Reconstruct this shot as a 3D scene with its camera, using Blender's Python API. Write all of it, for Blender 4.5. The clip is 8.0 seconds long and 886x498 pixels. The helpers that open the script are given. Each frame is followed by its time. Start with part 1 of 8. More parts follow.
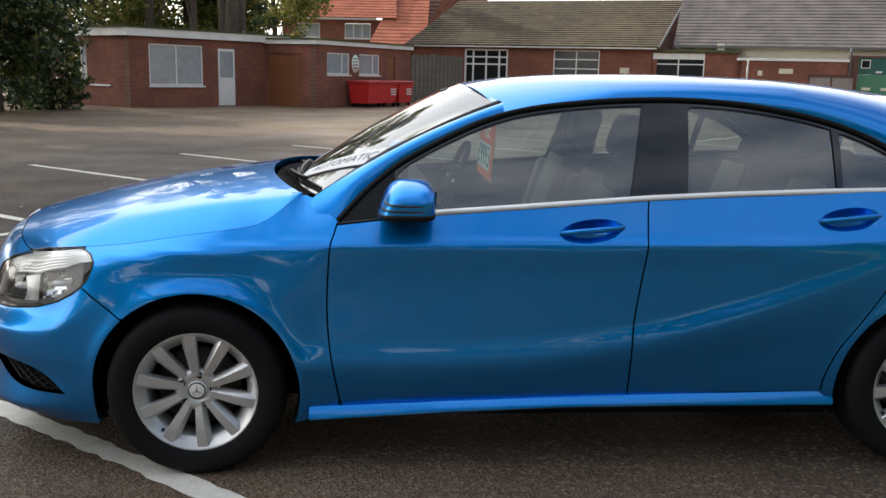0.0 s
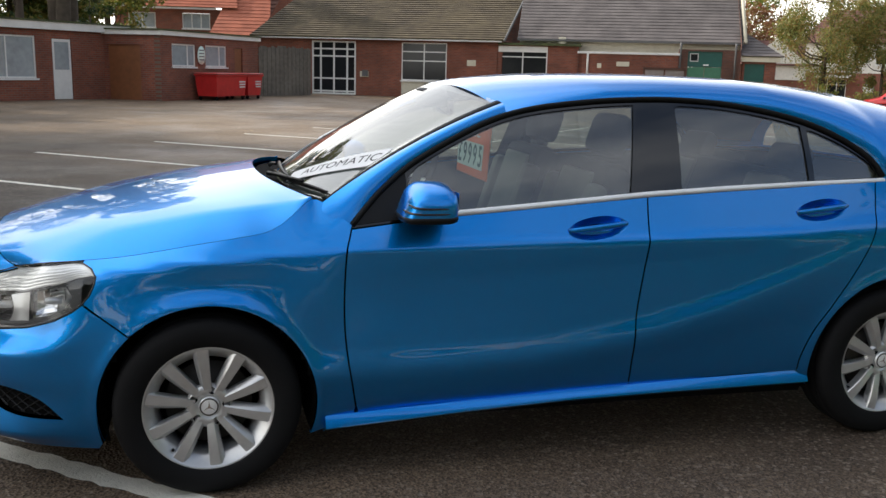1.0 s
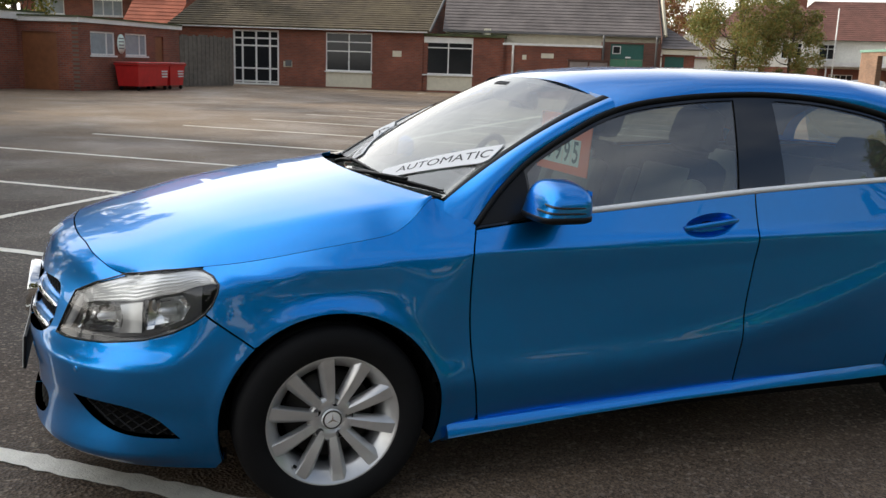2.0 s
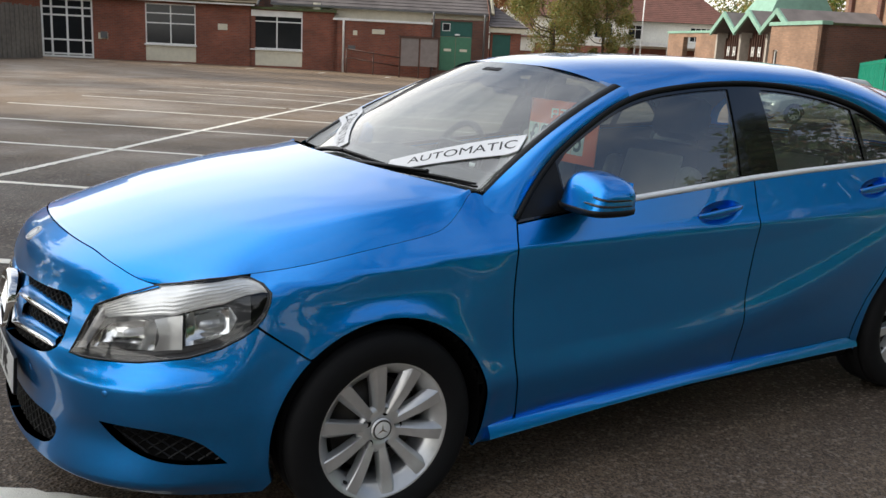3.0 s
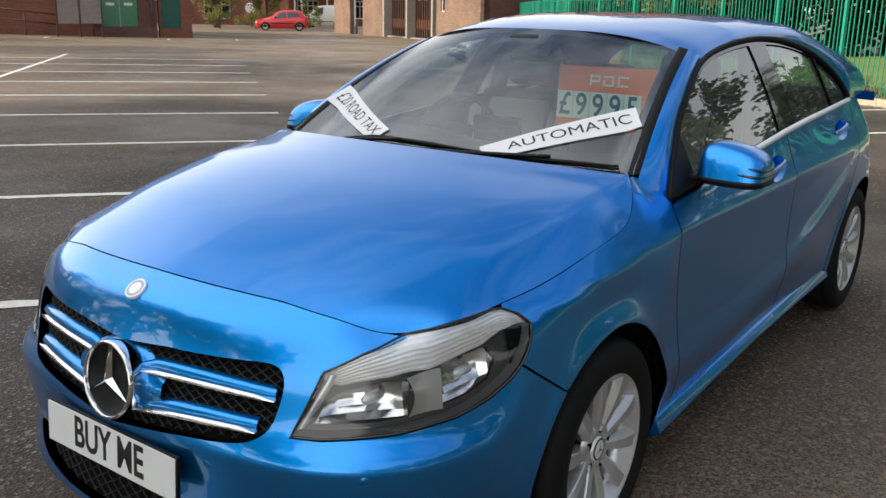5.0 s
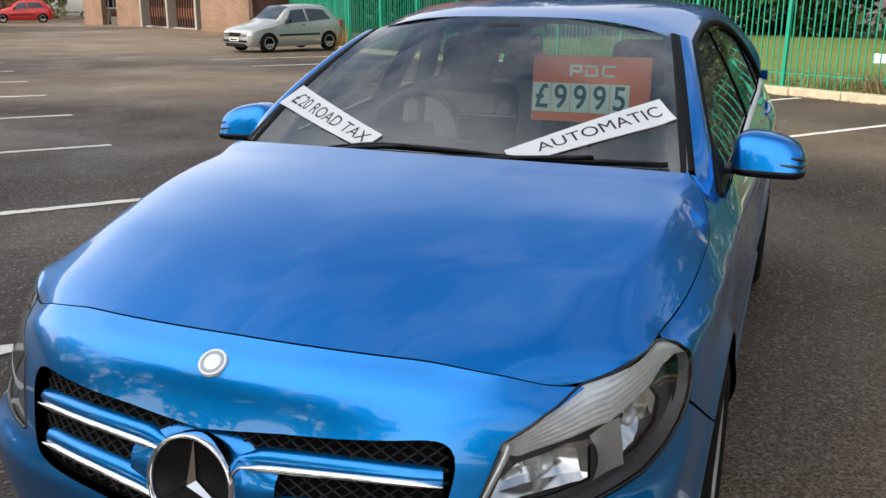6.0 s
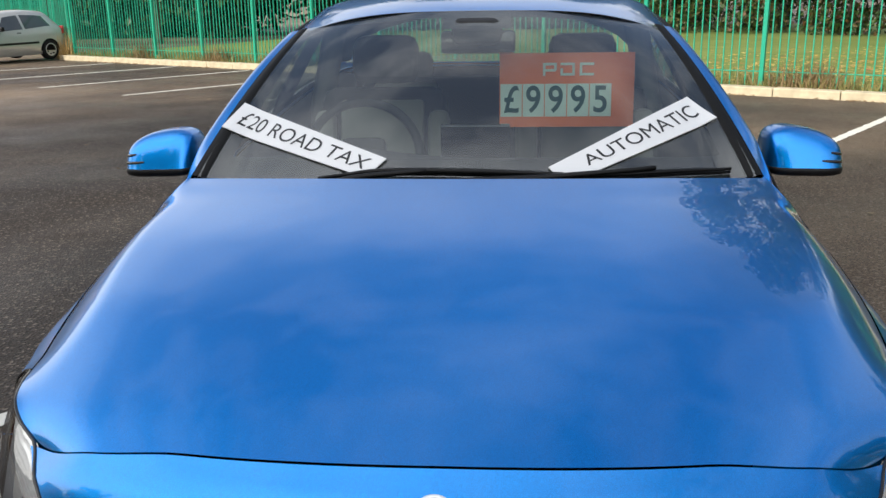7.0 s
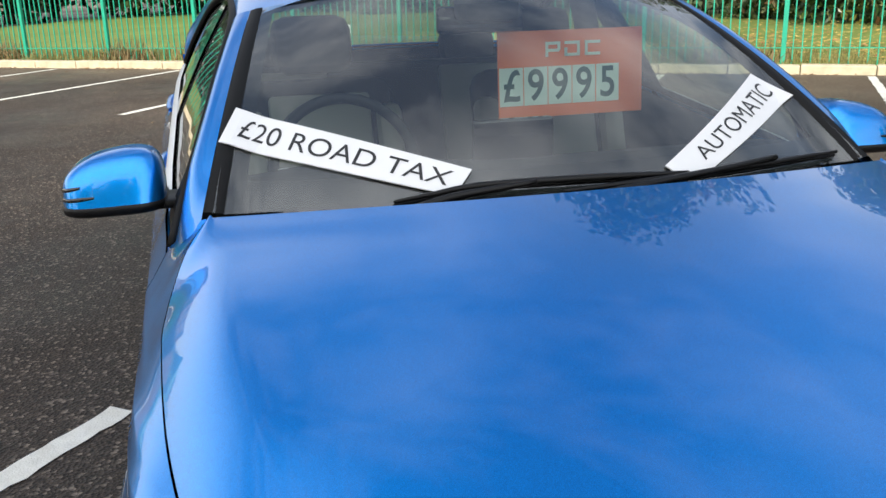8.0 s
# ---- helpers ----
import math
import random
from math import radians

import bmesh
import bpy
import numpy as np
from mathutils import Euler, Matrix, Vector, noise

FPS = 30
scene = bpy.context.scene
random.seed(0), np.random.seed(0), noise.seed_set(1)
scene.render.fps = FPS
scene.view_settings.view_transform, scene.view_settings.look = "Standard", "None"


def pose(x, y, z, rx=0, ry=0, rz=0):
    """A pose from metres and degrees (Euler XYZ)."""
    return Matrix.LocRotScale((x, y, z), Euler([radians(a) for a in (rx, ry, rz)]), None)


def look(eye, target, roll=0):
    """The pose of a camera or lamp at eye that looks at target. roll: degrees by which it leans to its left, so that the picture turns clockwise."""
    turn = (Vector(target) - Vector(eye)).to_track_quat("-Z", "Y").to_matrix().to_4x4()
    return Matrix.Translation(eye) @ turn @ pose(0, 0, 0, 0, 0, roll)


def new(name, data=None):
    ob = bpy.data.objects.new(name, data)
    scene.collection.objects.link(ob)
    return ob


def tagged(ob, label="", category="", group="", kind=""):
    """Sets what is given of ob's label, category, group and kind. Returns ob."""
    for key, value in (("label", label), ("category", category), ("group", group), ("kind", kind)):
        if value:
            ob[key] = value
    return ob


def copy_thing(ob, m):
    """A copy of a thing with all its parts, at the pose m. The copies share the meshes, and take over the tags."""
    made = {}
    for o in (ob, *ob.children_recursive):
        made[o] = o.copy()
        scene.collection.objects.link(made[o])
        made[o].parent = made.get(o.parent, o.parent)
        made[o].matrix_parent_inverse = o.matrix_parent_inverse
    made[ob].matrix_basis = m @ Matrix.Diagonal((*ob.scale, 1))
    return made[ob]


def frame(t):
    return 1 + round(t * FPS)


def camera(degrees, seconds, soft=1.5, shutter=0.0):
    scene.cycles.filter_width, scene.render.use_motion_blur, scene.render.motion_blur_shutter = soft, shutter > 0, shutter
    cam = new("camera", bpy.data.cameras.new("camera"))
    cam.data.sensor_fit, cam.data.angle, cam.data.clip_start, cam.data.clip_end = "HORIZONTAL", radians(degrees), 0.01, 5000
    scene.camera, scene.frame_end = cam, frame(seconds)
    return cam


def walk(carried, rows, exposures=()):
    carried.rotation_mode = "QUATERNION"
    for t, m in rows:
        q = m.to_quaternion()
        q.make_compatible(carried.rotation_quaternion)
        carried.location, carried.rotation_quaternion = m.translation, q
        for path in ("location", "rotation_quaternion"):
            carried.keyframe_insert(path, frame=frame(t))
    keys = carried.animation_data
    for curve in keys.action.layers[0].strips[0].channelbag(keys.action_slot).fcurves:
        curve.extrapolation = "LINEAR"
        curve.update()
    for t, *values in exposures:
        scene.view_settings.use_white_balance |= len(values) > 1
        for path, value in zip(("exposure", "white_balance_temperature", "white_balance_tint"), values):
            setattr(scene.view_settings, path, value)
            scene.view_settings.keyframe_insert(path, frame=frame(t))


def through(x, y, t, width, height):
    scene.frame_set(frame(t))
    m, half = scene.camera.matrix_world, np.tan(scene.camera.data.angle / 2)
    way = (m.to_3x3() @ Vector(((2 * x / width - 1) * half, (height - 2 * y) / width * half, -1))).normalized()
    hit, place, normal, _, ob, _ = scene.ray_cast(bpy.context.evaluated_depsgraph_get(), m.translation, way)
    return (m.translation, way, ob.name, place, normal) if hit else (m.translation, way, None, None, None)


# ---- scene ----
from mathutils.geometry import delaunay_2d_cdt

cam = camera(52.4, 8.0)
PATH = [
    (0, (0.591, -3.926, 1.432), (0.761, -1.97, 1.047), 1.4),
    (0.5, (0.327, -3.837, 1.432), (0.689, -1.909, 1.046), 1.0),
    (1, (-0.003, -3.817, 1.45), (0.51, -1.925, 1.056), 1.5),
    (1.5, (-0.314, -3.686, 1.434), (0.26, -1.811, 1.037), 1.8),
    (2, (-0.644, -3.484, 1.438), (0.051, -1.654, 1.03), 1.9),
    (2.2, (-0.81, -3.478, 1.467), (-0.039, -1.68, 1.051), 2.3),
    (3.3, (-1.363, -2.846, 1.437), (-0.242, -1.253, 0.983), 2.5),
    (3.5, (-1.488, -2.736, 1.432), (-0.325, -1.175, 0.972), 2.2),
    (4, (-1.738, -2.482, 1.457), (-0.455, -1.023, 0.983), 1.5),
    (4.2, (-1.787, -2.339, 1.447), (-0.45, -0.932, 0.964), 1.2),
    (5.3, (-2.123, -1.588, 1.484), (-0.493, -0.563, 0.942), 0.9),
    (5.5, (-2.145, -1.415, 1.469), (-0.469, -0.471, 0.922), 0.8),
    (6, (-2.118, -0.969, 1.473), (-0.328, -0.269, 0.92), 0.2),
    (6.5, (-2.051, -0.519, 1.485), (-0.169, -0.116, 0.942), -0.1),
    (7, (-1.83, -0.091, 1.452), (0.086, 0.05, 0.895), -0.9),
    (7.5, (-1.607, 0.353, 1.429), (0.296, 0.182, 0.84), -0.7),
    (8, (-1.274, 0.686, 1.426), (0.577, 0.223, 0.824), -1.4),
]
walk(cam, [(t, look(eye, target, roll)) for t, eye, target, roll in PATH], [(0, 0.34), (2.2, 0.10), (4, 0.22), (5.5, 0.12), (7, 0.20), (8, 0.42)])

# ---- light ----
world = bpy.data.worlds.new("sky")
scene.world = world
world.use_nodes = True
wn = world.node_tree
sky = wn.nodes.new("ShaderNodeTexSky")
sky.sky_type, sky.sun_disc = "NISHITA", False
SUN_AZ, SUN_EL = (-0.80, 0.52), 30.0
sky.sun_elevation = radians(SUN_EL)
sky.sun_rotation = math.atan2(SUN_AZ[0], SUN_AZ[1])
sky.air_density, sky.dust_density, sky.ozone_density = 1.0, 1.5, 1.5
# broken cloud over the blue
wco = wn.nodes.new("ShaderNodeTexCoord")
wmap = wn.nodes.new("ShaderNodeMapping")
wmap.inputs["Scale"].default_value = (1.0, 1.0, 2.2)
wn.links.new(wco.outputs["Generated"], wmap.inputs["Vector"])
cloud = wn.nodes.new("ShaderNodeTexNoise")
cloud.inputs["Scale"].default_value, cloud.inputs["Detail"].default_value, cloud.inputs["Roughness"].default_value = 2.2, 7.0, 0.58
wn.links.new(wmap.outputs["Vector"], cloud.inputs["Vector"])
cramp = wn.nodes.new("ShaderNodeValToRGB")
cramp.color_ramp.elements[0].position, cramp.color_ramp.elements[1].position = 0.40, 0.68
wn.links.new(cloud.outputs["Fac"], cramp.inputs["Fac"])
wmix = wn.nodes.new("ShaderNodeMix")
wmix.data_type = "RGBA"
# bright haze low down, thinner and bluer overhead
wsep, low, cover, tone_ = wn.nodes.new("ShaderNodeSeparateXYZ"), wn.nodes.new("ShaderNodeMapRange"), wn.nodes.new("ShaderNodeMix"), wn.nodes.new("ShaderNodeMix")
wn.links.new(wco.outputs["Generated"], wsep.inputs["Vector"])
low.interpolation_type = "SMOOTHSTEP"
for s_, v_ in (("From Min", 0.08), ("From Max", 0.66), ("To Min", 1.0), ("To Max", 0.0)):
    low.inputs[s_].default_value = v_
wn.links.new(wsep.outputs["Z"], low.inputs["Value"])
cover.data_type = "FLOAT"
cover.inputs["B"].default_value = 0.92
thin = wn.nodes.new("ShaderNodeMath")
thin.operation = "MULTIPLY"
thin.inputs[1].default_value = 0.72
wn.links.new(cramp.outputs["Color"], thin.inputs[0])
wn.links.new(thin.outputs[0], cover.inputs["A"])
tone_.data_type = "RGBA"
tone_.inputs["A"].default_value, tone_.inputs["B"].default_value = (8.0, 8.2, 8.5, 1), (11.0, 10.7, 10.1, 1)
wn.links.new(low.outputs["Result"], tone_.inputs["Factor"])
# the haze glows towards the sun
glow, gr_, gm = wn.nodes.new("ShaderNodeVectorMath"), wn.nodes.new("ShaderNodeMapRange"), wn.nodes.new("ShaderNodeVectorMath")
glow.operation, gm.operation = "DOT_PRODUCT", "SCALE"
glow.inputs[1].default_value = (-0.726, 0.472, 0.5)
wn.links.new(wco.outputs["Generated"], glow.inputs[0])
for s_, v_ in (("From Min", -0.5), ("From Max", 0.75), ("To Min", 0.66), ("To Max", 1.5)):
    gr_.inputs[s_].default_value = v_
wn.links.new(glow.outputs["Value"], gr_.inputs["Value"])
wn.links.new(tone_.outputs["Result"], gm.inputs[0])
wn.links.new(gr_.outputs["Result"], gm.inputs["Scale"])
wn.links.new(gm.outputs["Vector"], wmix.inputs["B"])
veil, most = wn.nodes.new("ShaderNodeMapRange"), wn.nodes.new("ShaderNodeMath")
veil.interpolation_type = "SMOOTHSTEP"
for s_, v_ in (("From Min", 0.25), ("From Max", 0.72), ("To Min", 0.0), ("To Max", 0.8)):
    veil.inputs[s_].default_value = v_
wn.links.new(glow.outputs["Value"], veil.inputs["Value"])
most.operation = "MAXIMUM"
wn.links.new(low.outputs["Result"], most.inputs[0])
wn.links.new(veil.outputs["Result"], most.inputs[1])
wn.links.new(most.outputs[0], cover.inputs["Factor"])
wn.links.new(cover.outputs["Result"], wmix.inputs["Factor"])
wn.links.new(sky.outputs["Color"], wmix.inputs["A"])
wn.links.new(wmix.outputs["Result"], wn.nodes["Background"].inputs["Color"])
wn.nodes["Background"].inputs["Strength"].default_value = 0.15
lamp = bpy.data.lights.new("sun", "SUN")
lamp.energy, lamp.angle, lamp.color = 4.2, radians(1.2), (1.0, 0.93, 0.82)
sun = new("sun", lamp)
e = math.radians(SUN_EL)
d = Vector((SUN_AZ[0], SUN_AZ[1], 0)).normalized() * math.cos(e) + Vector((0, 0, math.sin(e)))
sun.matrix_world = look(d * 60, (0, 0, 0))

# ---- materials ----
def material(name, colour, rough=0.5, metal=0.0, var=0.12, scale=6.0, bump=0.0, bump_scale=60.0, coat=0.0, colour2=None, spec=0.5, grime=0.0):
    """A Principled surface with broad and fine variation of tone and an optional fine relief."""
    m = bpy.data.materials.new(name)
    m.use_nodes = True
    nt = m.node_tree
    b = nt.nodes["Principled BSDF"]
    b.inputs["Roughness"].default_value, b.inputs["Metallic"].default_value = rough, metal
    b.inputs["Coat Weight"].default_value, b.inputs["Coat Roughness"].default_value = coat, 0.03
    b.inputs["Specular IOR Level"].default_value = spec
    co = nt.nodes.new("ShaderNodeTexCoord")
    big, fine = nt.nodes.new("ShaderNodeTexNoise"), nt.nodes.new("ShaderNodeTexNoise")
    for n, s, dt in ((big, scale * 0.12, 4), (fine, scale, 6)):
        n.inputs["Scale"].default_value, n.inputs["Detail"].default_value = s, dt
        nt.links.new(co.outputs["Object"], n.inputs["Vector"])
    add = nt.nodes.new("ShaderNodeMath")
    add.operation = "ADD"
    nt.links.new(big.outputs["Fac"], add.inputs[0])
    nt.links.new(fine.outputs["Fac"], add.inputs[1])
    r = nt.nodes.new("ShaderNodeMapRange")
    r.inputs["From Min"].default_value, r.inputs["From Max"].default_value = 0.6, 1.4
    nt.links.new(add.outputs[0], r.inputs["Value"])
    mix = nt.nodes.new("ShaderNodeMix")
    mix.data_type = "RGBA"
    c2 = colour2 or [c * (1 + 2.2 * var) for c in colour]
    mix.inputs["A"].default_value = (*[c * (1 - var) for c in colour], 1)
    mix.inputs["B"].default_value = (*c2, 1)
    nt.links.new(r.outputs["Result"], mix.inputs["Factor"])
    nt.links.new(mix.outputs["Result"], b.inputs["Base Color"])
    if bump:
        bn = nt.nodes.new("ShaderNodeTexNoise")
        bn.inputs["Scale"].default_value, bn.inputs["Detail"].default_value = bump_scale, 5
        nt.links.new(co.outputs["Object"], bn.inputs["Vector"])
        bp = nt.nodes.new("ShaderNodeBump")
        bp.inputs["Strength"].default_value, bp.inputs["Distance"].default_value = bump, 0.01
        nt.links.new(bn.outputs["Fac"], bp.inputs["Height"])
        nt.links.new(bp.outputs["Normal"], b.inputs["Normal"])
    return m


def glass(name, colour, rough=0.0, through=0.6, sheen=0.045, film=0.0):
    """Thin sheet glass: a clear film that lets light through, with a mirror sheen by Fresnel."""
    m = bpy.data.materials.new(name)
    m.use_nodes = True
    nt = m.node_tree
    nt.nodes.remove(nt.nodes["Principled BSDF"])
    t, g, lw, pw, f, mx = (nt.nodes.new(k) for k in ("ShaderNodeBsdfTransparent", "ShaderNodeBsdfGlossy", "ShaderNodeLayerWeight", "ShaderNodeMath", "ShaderNodeMapRange", "ShaderNodeMixShader"))
    lw.inputs["Blend"].default_value = 0.5
    pw.operation = "POWER"
    pw.inputs[1].default_value = 4.0
    nt.links.new(lw.outputs["Facing"], pw.inputs[0])
    nt.links.new(pw.outputs[0], f.inputs["Value"])
    t.inputs["Color"].default_value = (*[c * through for c in colour], 1)
    g.inputs["Roughness"].default_value = rough
    g.inputs["Color"].default_value = (1, 1, 1, 1)
    f.inputs["To Min"].default_value, f.inputs["To Max"].default_value = sheen, 1.0
    nt.links.new(f.outputs["Result"], mx.inputs["Fac"])
    nt.links.new(t.outputs["BSDF"], mx.inputs[1])
    nt.links.new(g.outputs["BSDF"], mx.inputs[2])
    last = mx
    if film:
        # thin dust film
        d_, last = nt.nodes.new("ShaderNodeBsdfDiffuse"), nt.nodes.new("ShaderNodeMixShader")
        d_.inputs["Color"].default_value = (0.55, 0.56, 0.55, 1)
        last.inputs["Fac"].default_value = film
        nt.links.new(mx.outputs["Shader"], last.inputs[1])
        nt.links.new(d_.outputs["BSDF"], last.inputs[2])
    nt.links.new(last.outputs["Shader"], nt.nodes["Material Output"].inputs["Surface"])
    return m


def flake_paint(name, colour, dark):
    """Metallic car paint: flakes under a clear lacquer."""
    m = bpy.data.materials.new(name)
    m.use_nodes = True
    nt = m.node_tree
    b = nt.nodes["Principled BSDF"]
    b.inputs["Metallic"].default_value, b.inputs["Roughness"].default_value = 0.95, 0.34
    b.inputs["Coat Weight"].default_value, b.inputs["Coat IOR"].default_value = 1.0, 1.52
    co, vo = nt.nodes.new("ShaderNodeTexCoord"), nt.nodes.new("ShaderNodeTexVoronoi")
    vo.inputs["Scale"].default_value = 1500
    nt.links.new(co.outputs["Object"], vo.inputs["Vector"])
    mix = nt.nodes.new("ShaderNodeMix")
    mix.data_type = "RGBA"
    mix.inputs["A"].default_value, mix.inputs["B"].default_value = (*dark, 1), (*colour, 1)
    sep = nt.nodes.new("ShaderNodeSeparateColor")
    nt.links.new(vo.outputs["Color"], sep.inputs["Color"])
    nt.links.new(sep.outputs["Red"], mix.inputs["Factor"])
    nt.links.new(mix.outputs["Result"], b.inputs["Base Color"])
    # road film: a little dust dulls the lacquer in patches
    dust = nt.nodes.new("ShaderNodeTexNoise")
    dust.inputs["Scale"].default_value, dust.inputs["Detail"].default_value = 5, 8
    nt.links.new(co.outputs["Object"], dust.inputs["Vector"])
    mr = nt.nodes.new("ShaderNodeMapRange")
    mr.inputs["From Min"].default_value, mr.inputs["From Max"].default_value = 0.45, 0.8
    mr.inputs["To Min"].default_value, mr.inputs["To Max"].default_value = 0.006, 0.03
    nt.links.new(dust.outputs["Fac"], mr.inputs["Value"])
    nt.links.new(mr.outputs["Result"], b.inputs["Coat Roughness"])
    return m


M = {
    "paint": flake_paint("blue metallic paint", (0.0002, 0.345, 0.94), (0.0001, 0.200, 0.64)),
    "mesh": material("dark grey mesh plastic", (0.008, 0.008, 0.0085), 0.55, spec=0.3),
    "gap": material("seam black", (0.003, 0.003, 0.003), 0.9, spec=0.1),
    "black": material("black plastic", (0.006, 0.006, 0.0065), 0.42, spec=0.25),
    "gloss": material("gloss black", (0.006, 0.006, 0.007), 0.08, coat=0.5),
    "rubber": material("rubber", (0.006, 0.006, 0.006), 0.6, spec=0.2),
    "tyre": material("tyre rubber", (0.007, 0.007, 0.0075), 0.7, spec=0.15, var=0.2, bump=0.1, bump_scale=300),
    "chrome": material("chrome", (0.78, 0.79, 0.80), 0.06, 1.0, var=0.02),
    "satin": material("satin aluminium", (0.84, 0.84, 0.83), 0.32, 0.3, var=0.03),
    "alloy": material("silver wheel lacquer", (0.54, 0.54, 0.535), 0.30, 0.6, var=0.05, scale=40, coat=0.3),
    "iron": material("brake iron", (0.05, 0.045, 0.04), 0.55, 0.6, var=0.3, scale=30),
    "white": material("white card", (0.80, 0.80, 0.80), 0.5, var=0.02),
    "ink": material("black ink", (0.015, 0.015, 0.016), 0.5),
    "plate": material("number plate acrylic", (0.74, 0.75, 0.74), 0.22, var=0.03),
    "orange": material("orange red card", (0.90, 0.20, 0.05), 0.45, var=0.05),
    "mint": material("pale mint card", (0.70, 0.84, 0.76), 0.5, var=0.04),
    "green_ink": material("dark green ink", (0.01, 0.07, 0.06), 0.5),
    "lens": glass("clear lens", (0.96, 0.97, 0.98), 0.0, 0.94),
    "windscreen": glass("windscreen glass", (0.80, 0.88, 0.84), 0.0, 0.95, 0.125, 0.035),
    "tint": glass("tinted side glass", (0.76, 0.84, 0.79), 0.0, 0.78, 0.14, 0.05),
    "dash": material("dark dashboard", (0.018, 0.018, 0.020), 0.7),
    "seat": material("black seat cloth", (0.016, 0.016, 0.018), 0.85),
    "cream": material("light grey seat leather", (0.27, 0.265, 0.235), 0.5),
    "lining": material("grey headlining", (0.20, 0.20, 0.19), 0.9),
    "band": material("frosted lamp band", (0.86, 0.86, 0.84), 0.24, 0.5, var=0.1, scale=60),
    "amber": material("clear lamp reflector", (0.74, 0.74, 0.73), 0.14, 0.95),
    "redlens": material("red tail lens", (0.35, 0.01, 0.01), 0.1, coat=1.0),
}


# ---- mesh helpers ----
def part(name, verts, faces, mat, parent=None, label="", normals=None, smooth=True):
    """One mesh object, as a part of parent."""
    me = bpy.data.meshes.new(name)
    me.from_pydata([tuple(map(float, v)) for v in verts], [], [tuple(map(int, f)) for f in faces])
    me.validate()
    if smooth:
        me.shade_smooth()
    if normals is not None and len(normals) == len(me.vertices):
        me.normals_split_custom_set_from_vertices([tuple(map(float, n)) for n in normals])
    me.materials.append(M[mat] if isinstance(mat, str) else mat)
    ob = new(name, me)
    ob.parent = parent
    if label:
        ob["label"] = label
    return ob


def bm_part(name, bm, mat, parent=None, label="", smooth=False):
    me = bpy.data.meshes.new(name)
    bm.normal_update()
    bm.to_mesh(me)
    bm.free()
    if smooth:
        me.shade_smooth()
        me.set_sharp_from_angle(angle=radians(40))
    me.materials.append(M[mat] if isinstance(mat, str) else mat)
    ob = new(name, me)
    ob.parent = parent
    if label:
        ob["label"] = label
    return ob


def thing(name, m, label, category, group="", kind=""):
    ob = new(name)
    ob.empty_display_size = 0.1
    ob.matrix_world = m
    return tagged(ob, label, category, group, kind)


def box_bm(bm, lo, hi, bevel=0.0, m=None):
    """Adds a box, its edges bevelled, to bm."""
    r = bmesh.ops.create_cube(bm, size=1.0)
    vs = r["verts"]
    for v in vs:
        v.co = Vector([lo[i] + (v.co[i] + 0.5) * (hi[i] - lo[i]) for i in range(3)])
    if bevel:
        es = list({e for v in vs for e in v.link_edges})
        r = bmesh.ops.bevel(bm, geom=es, offset=bevel, segments=2, affect="EDGES", profile=0.5)
        vs = list({v for f in r["faces"] for v in f.verts} | {v for v in vs if v.is_valid})
    if m is not None:
        bmesh.ops.transform(bm, matrix=m, verts=vs)
    return bm


def box(name, lo, hi, mat, parent=None, label="", bevel=0.0, m=None):
    return bm_part(name, box_bm(bmesh.new(), lo, hi, bevel, m), mat, parent, label)


def lathe(profile, n=64, axis="y", arc=(0, 360)):
    """Verts and faces of a profile of (radius, along) turned round an axis."""
    full = abs(arc[1] - arc[0]) >= 360
    a = np.radians(np.linspace(arc[0], arc[1], n, endpoint=not full))
    P = np.array(profile)
    V = []
    for t in a:
        for r, h in P:
            c, s = r * math.cos(t), r * math.sin(t)
            V.append((c, h, s) if axis == "y" else (c, s, h) if axis == "z" else (h, c, s))
    k, F = len(P), []
    for i in range(n if full else n - 1):
        j = (i + 1) % n
        for q in range(k - 1):
            F.append((i * k + q, i * k + q + 1, j * k + q + 1, j * k + q))
    return np.array(V), F


def grid_faces(nu, nv, flip=False):
    """Faces of a grid of nu columns by nv rows."""
    F = []
    for i in range(nu - 1):
        for j in range(nv - 1):
            q = (i * nv + j, (i + 1) * nv + j, (i + 1) * nv + j + 1, i * nv + j + 1)
            F.append(q[::-1] if flip else q)
    return F


def spline(xs, ys):
    """A smooth curve through the points that never overshoots them."""
    xs, ys = np.array(xs, float), np.array(ys, float)
    h, d = np.diff(xs), np.diff(ys) / np.diff(xs)
    m = np.zeros_like(xs)
    for i in range(1, len(xs) - 1):
        if d[i - 1] * d[i] > 0:
            w1, w2 = 2 * h[i] + h[i - 1], h[i] + 2 * h[i - 1]
            m[i] = (w1 + w2) / (w1 / d[i - 1] + w2 / d[i])
    m[0], m[-1] = d[0], d[-1]

    def at(x):
        x = np.clip(np.asarray(x, float), xs[0], xs[-1])
        i = np.clip(np.searchsorted(xs, x) - 1, 0, len(xs) - 2)
        t = (x - xs[i]) / h[i]
        return ys[i] * (1 + 2 * t) * (1 - t) ** 2 + m[i] * h[i] * t * (1 - t) ** 2 + ys[i + 1] * t * t * (3 - 2 * t) - m[i + 1] * h[i] * t * t * (1 - t)
    return at


def dense(points, step=0.012, closed=False):
    """Points along a line of straight pieces, evenly spaced, its corners kept."""
    P = [np.array(p, float) for p in points]
    if closed:
        P.append(P[0])
    out = []
    for a, b in zip(P, P[1:]):
        n = max(1, int(np.ceil(np.linalg.norm(b - a) / step)))
        out += [a + (b - a) * k / n for k in range(n)]
    return out if closed else out + [P[-1]]


